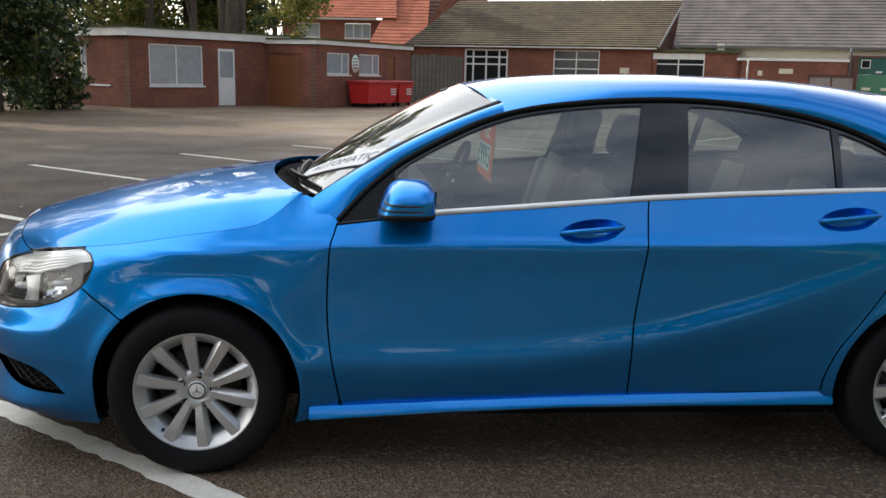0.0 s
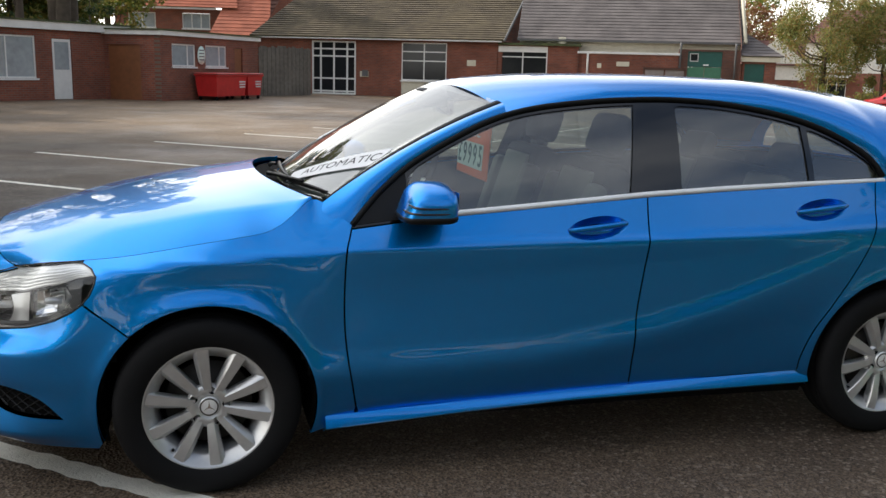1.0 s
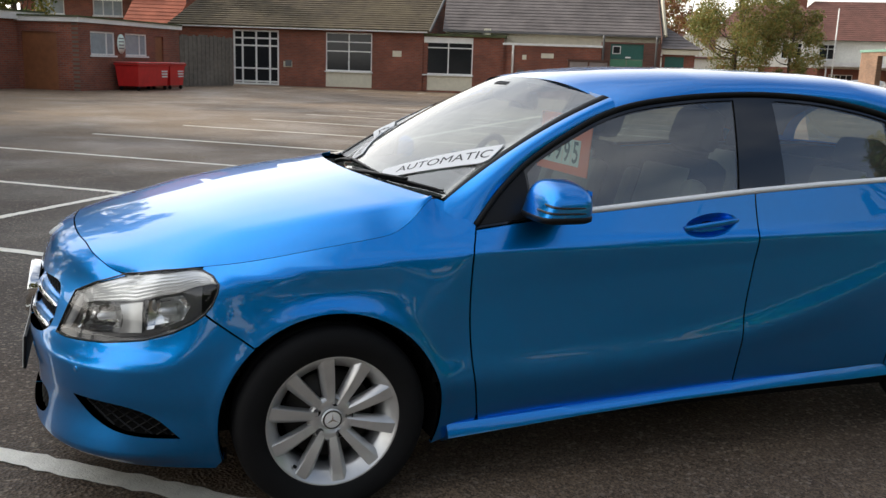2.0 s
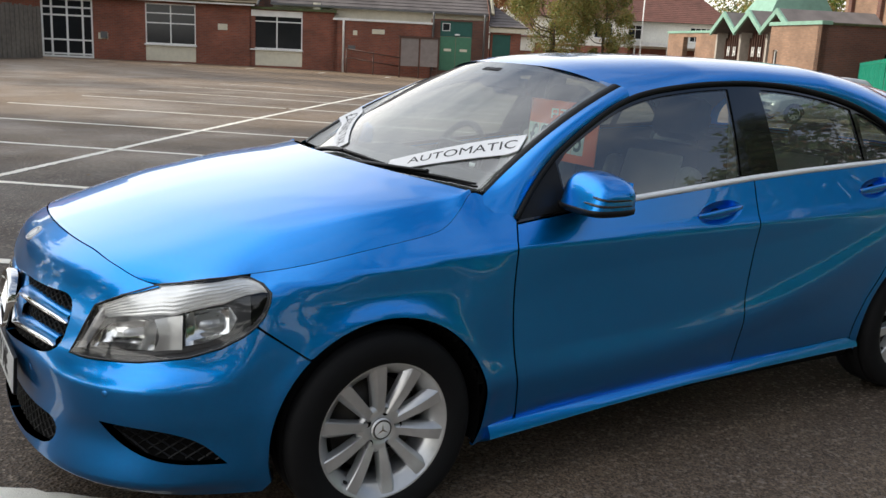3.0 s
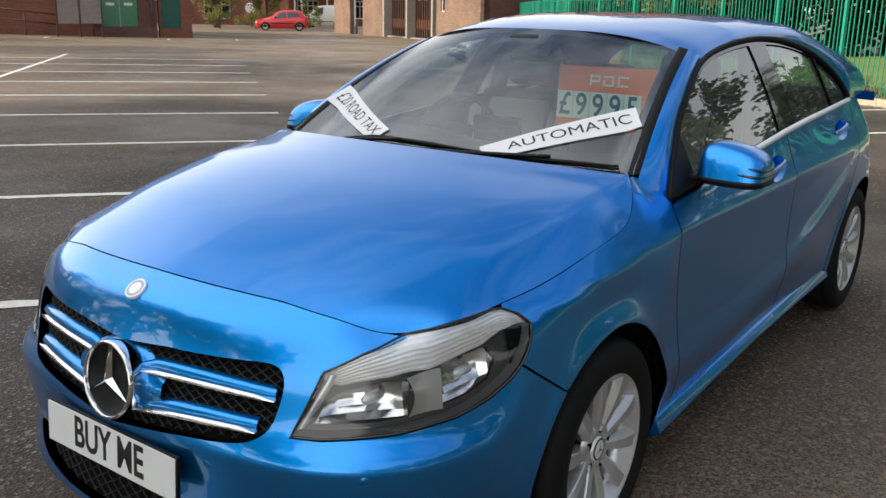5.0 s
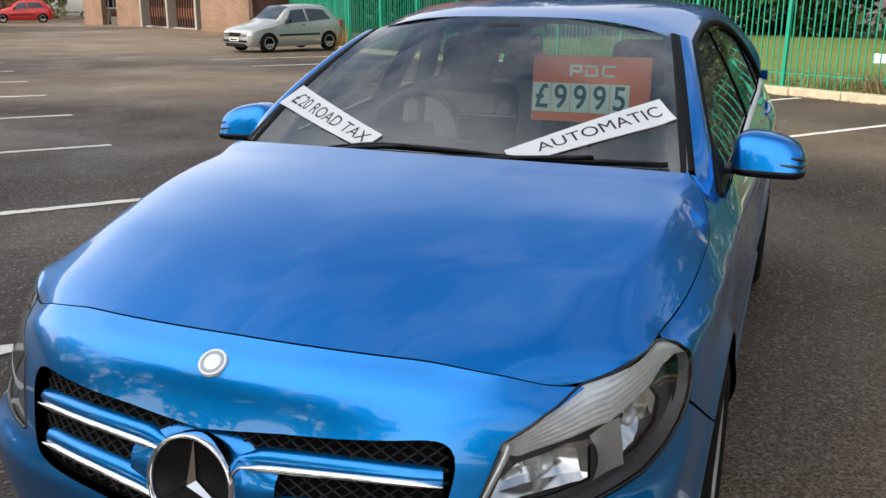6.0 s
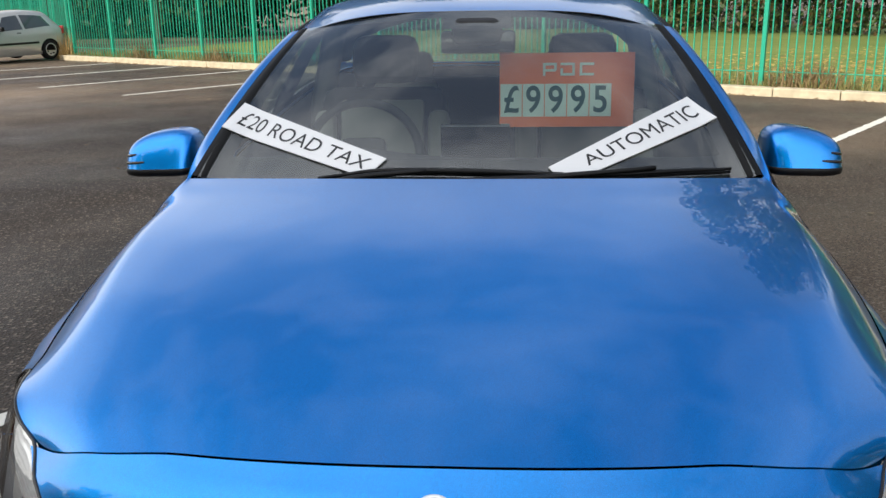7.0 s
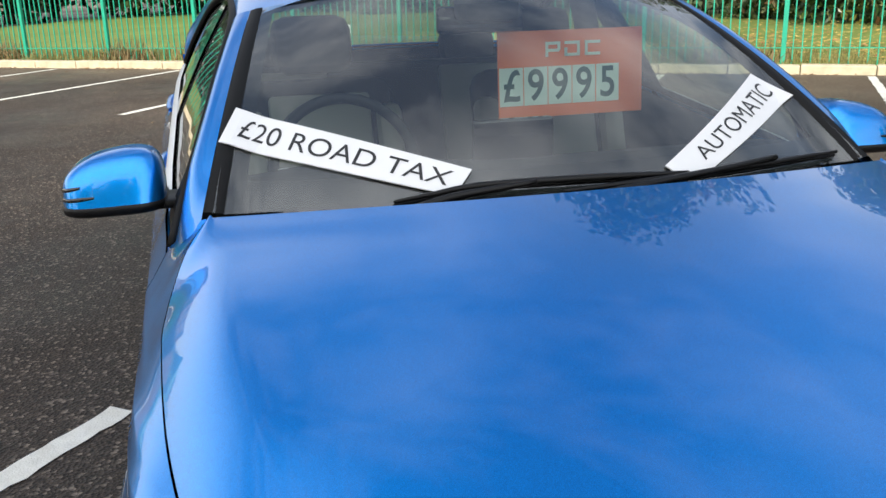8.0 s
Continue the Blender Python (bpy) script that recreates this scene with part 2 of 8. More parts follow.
def smooth_line(points, n=40):
    """A rounded line through the points."""
    P = np.array(points, float)
    s = np.concatenate(([0], np.cumsum(np.linalg.norm(np.diff(P, axis=0), axis=1))))
    Q = np.vstack((2 * P[0] - P[1], P, 2 * P[-1] - P[-2]))
    out = []
    for t in np.linspace(0, s[-1], n):
        i = min(max(np.searchsorted(s, t) - 1, 0), len(P) - 2)
        u = (t - s[i]) / (s[i + 1] - s[i])
        a, b, c, d4 = Q[i], Q[i + 1], Q[i + 2], Q[i + 3]
        out.append(0.5 * (2 * b + (c - a) * u + (2 * a - 5 * b + 4 * c - d4) * u * u + (3 * b - a - 3 * c + d4) * u ** 3))
    return np.array(out)


def tube(points, r, n=8, closed=False):
    """Verts and faces of a round bar along points; r may be a list."""
    P = [Vector(p) for p in points]
    V, F = [], []
    rs = [float(q) for q in r] if isinstance(r, (list, tuple)) else [r] * len(P)
    ref = Vector((0, 0, 1))
    for i, p in enumerate(P):
        a = P[i - 1] if (i > 0 or closed) else p
        b = P[(i + 1) % len(P)] if (i < len(P) - 1 or closed) else p
        t = (b - a).normalized()
        x = t.cross(ref if abs(t.dot(ref)) < 0.95 else Vector((1, 0, 0))).normalized()
        y = x.cross(t)
        for k in range(n):
            q = 2 * math.pi * k / n
            V.append(p + rs[i] * (math.cos(q) * x + math.sin(q) * y))
    m = len(P)
    for i in range(m if closed else m - 1):
        for k in range(n):
            j = (i + 1) % m
            F.append((i * n + k, i * n + (k + 1) % n, j * n + (k + 1) % n, j * n + k))
    if not closed:
        F += [tuple(range(n))[::-1], tuple((m - 1) * n + k for k in range(n))]
    return V, F


def inside(poly, pts):
    """Which of pts lie in the polygon."""
    poly, pts = np.array(poly), np.array(pts)
    res = np.zeros(len(pts), bool)
    x, y = pts[:, 0], pts[:, 1]
    for (x1, y1), (x2, y2) in zip(poly, np.roll(poly, -1, axis=0)):
        if y1 == y2:
            continue
        res ^= ((y1 > y) != (y2 > y)) & (x < (x2 - x1) * (y - y1) / (y2 - y1) + x1)
    return res


def sheet(S, outline, holes=(), step=0.02, depth=0.012, side=1, fold=True):
    """A panel: the part of the surface S(u, v) within outline and outside holes, its edges folded inwards.
    Returns verts, faces and normals. side -1 mirrors it over y."""
    loops = [np.array(outline)] + [np.array(h) for h in holes]
    pts, edges = [], []
    for L in loops:
        o = len(pts)
        pts += [tuple(p) for p in L]
        edges += [(o + i, o + (i + 1) % len(L)) for i in range(len(L))]
    lo, hi = loops[0].min(0), loops[0].max(0)
    gx, gy = np.meshgrid(np.arange(lo[0] + step / 2, hi[0], step), np.arange(lo[1] + step / 2, hi[1], step))
    G = np.column_stack((gx.ravel(), gy.ravel()))
    keep = inside(loops[0], G)
    for h in loops[1:]:
        keep &= ~inside(h, G)
    G = G[keep]
    B = np.array(pts)
    far = np.ones(len(G), bool)
    for k in range(0, len(G), 2000):
        far[k:k + 2000] = (((G[k:k + 2000, None, :] - B[None]) ** 2).sum(2).min(1) > (0.35 * step) ** 2)
    pts += [tuple(p) for p in G[far]]
    v, _, tris, *_ = delaunay_2d_cdt([Vector(p) for p in pts], edges, [], 0, 1e-7)
    Q = np.array([tuple(p) for p in v])
    T = np.array([tuple(t) for t in tris])
    c = Q[T].mean(1)
    ok = inside(loops[0], c)
    for h in loops[1:]:
        ok &= ~inside(h, c)
    T = T[ok]
    X, N = S(Q[:, 0], Q[:, 1]), normals_of(S, Q[:, 0], Q[:, 1])
    V, F, NN = [X], [tuple(t) for t in T], [N]
    # faces turned to the outside
    a, b, cc = (X[T[:, k]] for k in range(3))
    if (np.cross(b - a, cc - a) * N[T[:, 0]]).sum() < 0:
        F = [t[::-1] for t in F]
    if fold:
        o = len(X)
        for L in loops:
            XL, NL = S(L[:, 0], L[:, 1]), normals_of(S, L[:, 0], L[:, 1])
            n = len(L)
            ed = np.cross(np.roll(XL, -1, 0) - np.roll(XL, 1, 0), NL)
            ed /= np.linalg.norm(ed, axis=1)[:, None] + 1e-9
            V += [XL, XL - NL * depth]
            NN += [ed, ed]
            for i in range(n):
                j = (i + 1) % n
                F.append((o + i, o + j, o + n + j, o + n + i))
            o += 2 * n
    V, NN = np.vstack(V), np.vstack(NN)
    if side < 0:
        V, NN, F = V * (1, -1, 1), NN * (1, -1, 1), [tuple(f)[::-1] for f in F]
    return V, F, NN


def normals_of(S, u, v, e=0.003):
    a = S(u + e, v) - S(u - e, v)
    b = S(u, v + e) - S(u, v - e)
    n = np.cross(a, b)
    return n / (np.linalg.norm(n, axis=1)[:, None] + 1e-12)


def joined(*sheets):
    V, F, N, o = [], [], [], 0
    for v, f, n in sheets:
        V.append(v)
        N.append(n)
        F += [tuple(i + o for i in q) for q in f]
        o += len(v)
    return np.vstack(V), F, np.vstack(N)


def letters(name, text, size, mat, parent, m, label="", depth=0.0006, squeeze=1.0, align="CENTER", bold=0.0):
    """Writing in the built-in font, as a mesh."""
    cu = bpy.data.curves.new(name, "FONT")
    cu.body, cu.size, cu.extrude, cu.align_x, cu.align_y = text, size, depth, align, "CENTER"
    cu.offset = bold
    tmp = bpy.data.objects.new(name, cu)
    me = bpy.data.meshes.new_from_object(tmp)
    bpy.data.objects.remove(tmp)
    me.transform(m @ Matrix.Diagonal((squeeze, 1, 1, 1)))
    me.materials.clear()
    me.materials.append(M[mat])
    ob = new(name, me)
    ob.parent = parent
    if label:
        ob["label"] = label
    return ob

# ---- the car park ----
def ramp(v, a, b):
    t = np.clip((np.asarray(v, float) - a) / (b - a), 0, 1)
    return t * t * (3 - 2 * t)


def ground_z(x, y):
    """The tarmac falls gently away to the far side."""
    x, y = np.asarray(x, float), np.asarray(y, float)
    f = -0.0155 * 1.5 * np.log1p(np.exp(np.minimum((x - 5.0) / 1.5, 60)))
    f = np.maximum(f, -0.9 - 0 * f)
    return f * (1 - 0.7 * ramp(y, 30, 40) * (1 - ramp(x, 17, 24)))


def gz(x, y):
    return float(ground_z(x, y))


def asphalt():
    m = bpy.data.materials.new("worn asphalt")
    m.use_nodes = True
    nt = m.node_tree
    N, L = nt.nodes.new, nt.links.new
    b = nt.nodes["Principled BSDF"]
    co = N("ShaderNodeTexCoord")

    def noise_at(scale, detail=5, rough=0.55):
        n = N("ShaderNodeTexNoise")
        n.inputs["Scale"].default_value, n.inputs["Detail"].default_value, n.inputs["Roughness"].default_value = scale, detail, rough
        L(co.outputs["Object"], n.inputs["Vector"])
        return n

    def mixed(fac, a, c, kind="MIX"):
        x = N("ShaderNodeMix")
        x.data_type, x.blend_type = "RGBA", kind
        for s, v in (("Factor", fac), ("A", a), ("B", c)):
            if isinstance(v, (tuple, float)):
                x.inputs[s].default_value = v
            else:
                L(v, x.inputs[s])
        return x.outputs["Result"]

    def stretch(v, a, c, lo=0.0, hi=1.0):
        r = N("ShaderNodeMapRange")
        r.inputs["From Min"].default_value, r.inputs["From Max"].default_value, r.inputs["To Min"].default_value, r.inputs["To Max"].default_value = a, c, lo, hi
        L(v, r.inputs["Value"])
        return r.outputs["Result"]

    stones = N("ShaderNodeTexVoronoi")
    stones.inputs["Scale"].default_value = 80
    L(co.outputs["Object"], stones.inputs["Vector"])
    tone = N("ShaderNodeSeparateColor")
    L(stones.outputs["Color"], tone.inputs["Color"])
    chip = stretch(tone.outputs["Red"], 0.84, 1.0, 0.0, 0.9)
    base = mixed(stretch(noise_at(0.16, 4).outputs["Fac"], 0.42, 0.62), (0.032, 0.0235, 0.0175, 1), (0.060, 0.043, 0.031, 1))
    base = mixed(stretch(noise_at(1.6, 6).outputs["Fac"], 0.3, 0.75), base, (0.044, 0.032, 0.0235, 1))
    # broad tan patches from noise,
    # stronger and paler towards the far side (+y)
    where, faraway = N("ShaderNodeSeparateXYZ"), N("ShaderNodeMath")
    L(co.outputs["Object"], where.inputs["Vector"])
    faraway.operation = "ADD"
    L(stretch(where.outputs["Y"], 5.0, 24.0, 0.0, 0.20), faraway.inputs[0])
    L(noise_at(0.09, 6, 0.6).outputs["Fac"], faraway.inputs[1])
    base = mixed(stretch(faraway.outputs[0], 0.46, 0.70, 0.0, 0.88), base, (0.215, 0.155, 0.102, 1))
    # every stone its own tone
    grit = N("ShaderNodeTexVoronoi")
    grit.inputs["Scale"].default_value = 150
    L(co.outputs["Object"], grit.inputs["Vector"])
    gtone = N("ShaderNodeSeparateColor")
    L(grit.outputs["Color"], gtone.inputs["Color"])
    grey = N("ShaderNodeCombineColor")
    for c_ in ("Red", "Green", "Blue"):
        L(stretch(gtone.outputs["Green"], 0.0, 1.0, 0.35, 1.75), grey.inputs[c_])
    base = mixed(1.0, base, grey.outputs["Color"], "MULTIPLY")
    base = mixed(chip, base, (0.25, 0.20, 0.155, 1))
    L(base, b.inputs["Base Color"])
    b.inputs["Specular IOR Level"].default_value = 0.22
    L(stretch(noise_at(0.5, 5).outputs["Fac"], 0.35, 0.65, 0.38, 0.72), b.inputs["Roughness"])
    bp, bp2 = N("ShaderNodeBump"), N("ShaderNodeBump")
    bp.inputs["Strength"].default_value, bp.inputs["Distance"].default_value = 0.9, 0.006
    L(stones.outputs["Distance"], bp.inputs["Height"])
    L(noise_at(14, 6).outputs["Fac"], bp2.inputs["Height"])
    bp2.inputs["Strength"].default_value, bp2.inputs["Distance"].default_value = 0.4, 0.01
    L(bp.outputs["Normal"], bp2.inputs["Normal"])
    L(bp2.outputs["Normal"], b.inputs["Normal"])
    return m


gx = np.concatenate((np.linspace(-400, -30, 12), np.linspace(-26, 60, 70), np.linspace(70, 600, 14)))
gy = np.concatenate((np.linspace(-400, -40, 10), np.linspace(-34, 70, 70), np.linspace(80, 600, 14)))
GX, GY = np.meshgrid(gx, gy, indexing="ij")
V = np.column_stack((GX.ravel(), GY.ravel(), ground_z(GX.ravel(), GY.ravel())))
tagged(part("ground", V, grid_faces(len(gx), len(gy)), asphalt()), "dark worn asphalt car park with tan patches, paler towards the far side", "ground", kind="structure")

# bay markings: a spine with lines across it, and bays along the kerb
line_paint = material("worn line paint", (0.78, 0.74, 0.64), 0.6, var=0.22, scale=18, bump=0.4, bump_scale=120, colour2=(0.86, 0.83, 0.74))
KERB0, KD = np.array((15.30, 1.80)), np.array((math.cos(radians(55.3)), math.sin(radians(55.3))))
KN = np.array((KD[1], -KD[0]))
SP0, SU = np.array((-1.5, 5.0)), np.array((math.cos(radians(50.8)), math.sin(radians(50.8))))
SV = np.array((SU[1], -SU[0]))


def marking(a, b, wide=0.10, rag=0.009):
    """A painted line with ragged edges."""
    a, b = np.array(a, float), np.array(b, float)
    n = max(2, int(np.linalg.norm(b - a) / 0.05))
    d = (b - a) / np.linalg.norm(b - a)
    q = np.array((-d[1], d[0]))
    V = []
    for i in range(n + 1):
        p = a + (b - a) * i / n
        for s in (-1, 1):
            w = p + q * s * (wide / 2 + random.uniform(-rag, rag))
            V.append((w[0], w[1], gz(*w) + 0.004))
    ob = part("bay_line", V, grid_faces(n + 1, 2, True), line_paint)
    return tagged(ob, "worn white painted parking bay line on asphalt", "road marking", "bay lines", kind="structure")


for i in range(-2, 8):
    c = SP0 + SU * (1.65 + 2.66 * i)
    marking(c - SV * 4.8, c + SV * (5.35 if i == -2 else 4.95 if i == -1 else 4.78))
marking(SP0 - SU * 4.3, SP0 + SU * 22.5)
for i in range(-5, 5):
    c = KERB0 + KD * (-0.95 + 2.62 * i)
    marking(c - KN * 4.95, c - KN * 0.25)
# marks before the far buildings
for k, s in ((3.0, 0.9), (6.2, 0.9), (9.4, 0.9), (12.6, 0.9), (15.6, 0.9), (20.5, 1.0), (23.5, 1.0)):
    c = np.array((5.75, 43.0)) + np.array((math.cos(radians(-26)), math.sin(radians(-26)))) * k + np.array((-0.44, -0.9)) * 3.0
    marking(c, c + np.array((0.75, 0.85)) * s)

# ---- kerb, grass and green railings ----
kerb_mat = material("pale concrete kerb", (0.45, 0.385, 0.265), 0.8, var=0.2, scale=8, bump=0.3, bump_scale=80)
kerbs = thing("kerb", Matrix.Translation((float(KERB0[0]), float(KERB0[1]), 0)), "pale concrete kerb stones edging the grass", "kerb", kind="structure")
kb = box_bm(bmesh.new(), (-0.455, -0.10, -0.12), (0.455, 0.10, 0.125), 0.018)
kme = bpy.data.meshes.new("kerb_stone")
kb.to_mesh(kme)
kb.free()
kme.materials.append(kerb_mat)
for i in range(-22, 14):
    p = KERB0 + KD * (0.92 * i) + KN * 0.02
    ob = new("kerb_stone", kme)
    ob.parent = kerbs
    ob.matrix_world = Matrix.Translation((p[0], p[1], gz(*p) + random.uniform(-0.006, 0.004))) @ pose(0, 0, 0, random.uniform(-0.6, 0.6), 0, 55.3 + random.uniform(-0.4, 0.4))

grass_mat = material("lawn grass", (0.135, 0.21, 0.03), 0.85, var=0.3, scale=2.2, bump=0.6, bump_scale=40, colour2=(0.21, 0.25, 0.055))
CORNER = KERB0 + KD * 12.4
RUN2 = np.array((math.cos(radians(37)), math.sin(radians(37))))
V, n1, n2 = [], 40, 24
for i in range(n1):
    k = -24 + 36.4 * i / (n1 - 1)
    for j in range(n2):
        w = 0.13 + 34 * (j / (n2 - 1)) ** 1.6
        p = KERB0 + KD * (k + w * 0.30 * max(0, (k + 24) / 36.4)) + KN * w
        V.append((p[0], p[1], gz(*p) + 0.10 + 0.03 * noise.noise((p[0] * 0.7, p[1] * 0.7, 0))))
tagged(part("lawn", V, grid_faces(n1, n2, True), grass_mat), "sunlit mown lawn beyond green railings", "lawn", kind="structure")


def blades(name, spots, h, mat, label, lean=0.4, wide=0.008):
    """Many grass blades at the spots, one mesh."""
    V, F = [], []
    for x, y, z in spots:
        a, hh = random.uniform(0, 6.28), h * random.uniform(0.4, 1.2)
        dx, dy = math.cos(a), math.sin(a)
        lx, ly = random.gauss(0, lean) * hh, random.gauss(0, lean) * hh
        o = len(V)
        V += [(x - dy * wide, y + dx * wide, z), (x + dy * wide, y - dx * wide, z), (x + lx, y + ly, z + hh)]
        F.append((o, o + 1, o + 2))
    return tagged(part(name, V, F, mat, smooth=False), label, "grass", kind="stuff")


spots = []
for _ in range(26000):
    k, w = random.uniform(-15, 12.3), 0.10 + abs(random.gauss(0, 0.9))
    p = KERB0 + KD * k + KN * w
    if noise.noise((p[0] * 0.8, p[1] * 0.8, 3)) + random.uniform(-0.6, 0.5) > -0.15:
        spots.append((p[0], p[1], gz(*p) + 0.10))
blades("verge_grass", spots, 0.16, material("verge grass", (0.11, 0.15, 0.03), 0.8, var=0.35, scale=3, colour2=(0.30, 0.25, 0.09)), "ragged uncut grass along the foot of the railings")
spots = []
for _ in range(1700):
    c = random.choice((-4.6, -7.2, -1.2, 3.4, 0.6, 6.0, -9.8, 9.0))
    k, w = random.gauss(c, 0.28), abs(random.gauss(0.28, 0.18)) + 0.05
    p = KERB0 + KD * k + KN * w
    spots.append((p[0], p[1], gz(*p) + 0.10))
blades("weed_tufts", spots, 0.42, material("dry weeds", (0.13, 0.12, 0.045), 0.8, var=0.4, scale=3, colour2=(0.24, 0.15, 0.07)), "tall dry weeds at the foot of the railings", 0.35, 0.011)

rail_mat = material("green railing paint", (0.012, 0.29, 0.18), 0.4, var=0.12, scale=4, coat=0.2)


def railing(name, start, d, length, spacing, pitch, high, group):
    """Upright bars between posts on two rails."""
    th = thing(name, Matrix.Translation((float(start[0]), float(start[1]), gz(*start))), "bright green steel railings with upright bars", "fence", group)
    ang = math.degrees(math.atan2(d[1], d[0]))

    def shared(nm, lo, hi, bev):
        b = box_bm(bmesh.new(), lo, hi, bev)
        me = bpy.data.meshes.new(nm)
        b.to_mesh(me)
        b.free()
        me.materials.append(rail_mat)
        return me
    bar = shared("bar", (-0.008, -0.008, 0.0), (0.008, 0.008, high), 0.0)
    post = shared("post", (-0.031, -0.031, -0.3), (0.031, 0.031, high + 0.06), 0.004)
    n = int(length / pitch)
    for i in range(n + 1):
        s = i * pitch
        p = np.array(start) + d * s
        isp = abs(s / spacing - round(s / spacing)) * spacing < pitch / 2
        ob = new("post" if isp else "bar", post if isp else bar)
        ob.parent = th
        ob.matrix_world = Matrix.Translation((p[0], p[1], gz(*p) + (0.05 if isp else 0.10))) @ pose(0, 0, 0, random.gauss(0, 0.25), random.gauss(0, 0.25), ang)
    for zz in (0.22, high - 0.10):
        V, m = [], 30
        for i in range(m):
            p = np.array(start) + d * (length * i / (m - 1))
            q = np.array((-d[1], d[0]))
            for dy, dz in ((-0.02, -0.006), (0.02, -0.006), (0.02, 0.006), (-0.02, 0.006)):
                w = p + q * dy
                V.append(Vector((w[0], w[1], gz(*p) + 0.10 + zz + dz)) - th.matrix_world.translation)
        F = [(i * 4 + k, i * 4 + (k + 1) % 4, (i + 1) * 4 + (k + 1) % 4, (i + 1) * 4 + k) for i in range(m - 1) for k in range(4)]
        part("rail", V, F, rail_mat, th, smooth=False)
    return th


FENCE_OFF = 0.30
railing("railings", KERB0 + KD * (-10.35 - 1.88 * 3) + KN * FENCE_OFF, KD, 1.88 * 15.05, 1.88, 1.88 / 16, 1.85, "boundary railings")
railing("railings", CORNER + KN * FENCE_OFF, RUN2, 16.9, 1.88, 1.88 / 13, 1.85, "boundary railings")

# ---- buildings ----
def brickwork(name, c1, c2, mortar, scale=1.0):
    m = bpy.data.materials.new(name)
    m.use_nodes = True
    nt = m.node_tree
    b = nt.nodes["Principled BSDF"]
    b.inputs["Roughness"].default_value = 0.85
    co, mp, br, ns, mx = (nt.nodes.new(k) for k in ("ShaderNodeTexCoord", "ShaderNodeMapping", "ShaderNodeTexBrick", "ShaderNodeTexNoise", "ShaderNodeMix"))
    mp.inputs["Rotation"].default_value = (radians(90), 0, 0)
    br.inputs["Scale"].default_value = 1.0
    br.inputs["Brick Width"].default_value, br.inputs["Row Height"].default_value, br.inputs["Mortar Size"].default_value = 0.225 * scale, 0.075 * scale, 0.009
    br.inputs["Color1"].default_value, br.inputs["Color2"].default_value, br.inputs["Mortar"].default_value = (*c1, 1), (*c2, 1), (*mortar, 1)
    ns.inputs["Scale"].default_value, ns.inputs["Detail"].default_value = 0.8, 6
    nt.links.new(co.outputs["Object"], mp.inputs["Vector"])
    nt.links.new(mp.outputs["Vector"], br.inputs["Vector"])
    nt.links.new(co.outputs["Object"], ns.inputs["Vector"])
    mx.data_type, mx.blend_type = "RGBA", "MULTIPLY"
    mx.inputs["Factor"].default_value = 0.55
    nt.links.new(br.outputs["Color"], mx.inputs["A"])
    rp = nt.nodes.new("ShaderNodeValToRGB")
    rp.color_ramp.elements[0].position, rp.color_ramp.elements[1].position = 0.35, 0.65
    rp.color_ramp.elements[0].color = (0.45, 0.45, 0.45, 1)
    nt.links.new(ns.outputs["Fac"], rp.inputs["Fac"])
    nt.links.new(rp.outputs["Color"], mx.inputs["B"])
    nt.links.new(mx.outputs["Result"], b.inputs["Base Color"])
    bp = nt.nodes.new("ShaderNodeBump")
    bp.inputs["Strength"].default_value, bp.inputs["Distance"].default_value = 0.5, 0.01
    nt.links.new(br.outputs["Fac"], bp.inputs["Height"])
    bp.invert = True
    nt.links.new(bp.outputs["Normal"], b.inputs["Normal"])
    return m


M["brick"] = brickwork("red brick", (0.30, 0.085, 0.045), (0.21, 0.058, 0.035), (0.19, 0.14, 0.11))
M["brick_dark"] = brickwork("brown brick", (0.17, 0.065, 0.04), (0.12, 0.05, 0.035), (0.13, 0.10, 0.085))
M["brick_pale"] = brickwork("buff brick", (0.33, 0.19, 0.115), (0.25, 0.14, 0.085), (0.22, 0.17, 0.13))
M["upvc"] = material("white window plastic", (0.72, 0.72, 0.70), 0.35, var=0.06)
M["cream_panel"] = material("cream panel", (0.60, 0.56, 0.44), 0.6, var=0.08)
M["fascia"] = material("white fascia board", (0.68, 0.67, 0.64), 0.55, var=0.12, scale=2)
M["felt"] = material("dark roof felt with moss", (0.05, 0.05, 0.04), 0.9, var=0.4, colour2=(0.10, 0.12, 0.04))
M["pane"] = material("dark window pane", (0.016, 0.018, 0.020), 0.08, var=0.1, spec=0.35)
M["net"] = material("pane with net curtain", (0.30, 0.34, 0.36), 0.12, var=0.15, scale=5, coat=0.5)
M["roof_moss"] = material("mossy brown roof tiles", (0.10, 0.078, 0.055), 0.9, var=0.4, scale=2.4, bump=0.4, bump_scale=20, colour2=(0.15, 0.118, 0.070))
M["roof_slate"] = material("grey brown slates", (0.108, 0.094, 0.090), 0.8, var=0.32, scale=1.4, bump=0.3, bump_scale=18)
M["roof_red"] = material("red clay roof tiles", (0.33, 0.10, 0.055), 0.85, var=0.25, scale=1.5, bump=0.3, bump_scale=18)
M["roof_brown"] = material("brown red roof tiles", (0.115, 0.05, 0.038), 0.85, var=0.25, scale=1.5)
M["door_green"] = material("green door paint", (0.05, 0.17, 0.10), 0.45, var=0.1)
M["door_teal"] = material("dark teal panel", (0.012, 0.085, 0.07), 0.4, var=0.1)
M["door_brown"] = material("brown door", (0.20, 0.075, 0.03), 0.5, var=0.15)
M["copper"] = material("verdigris copper roof", (0.17, 0.30, 0.23), 0.7, var=0.15, scale=3)
M["render"] = material("white render", (0.66, 0.64, 0.58), 0.8, var=0.1)
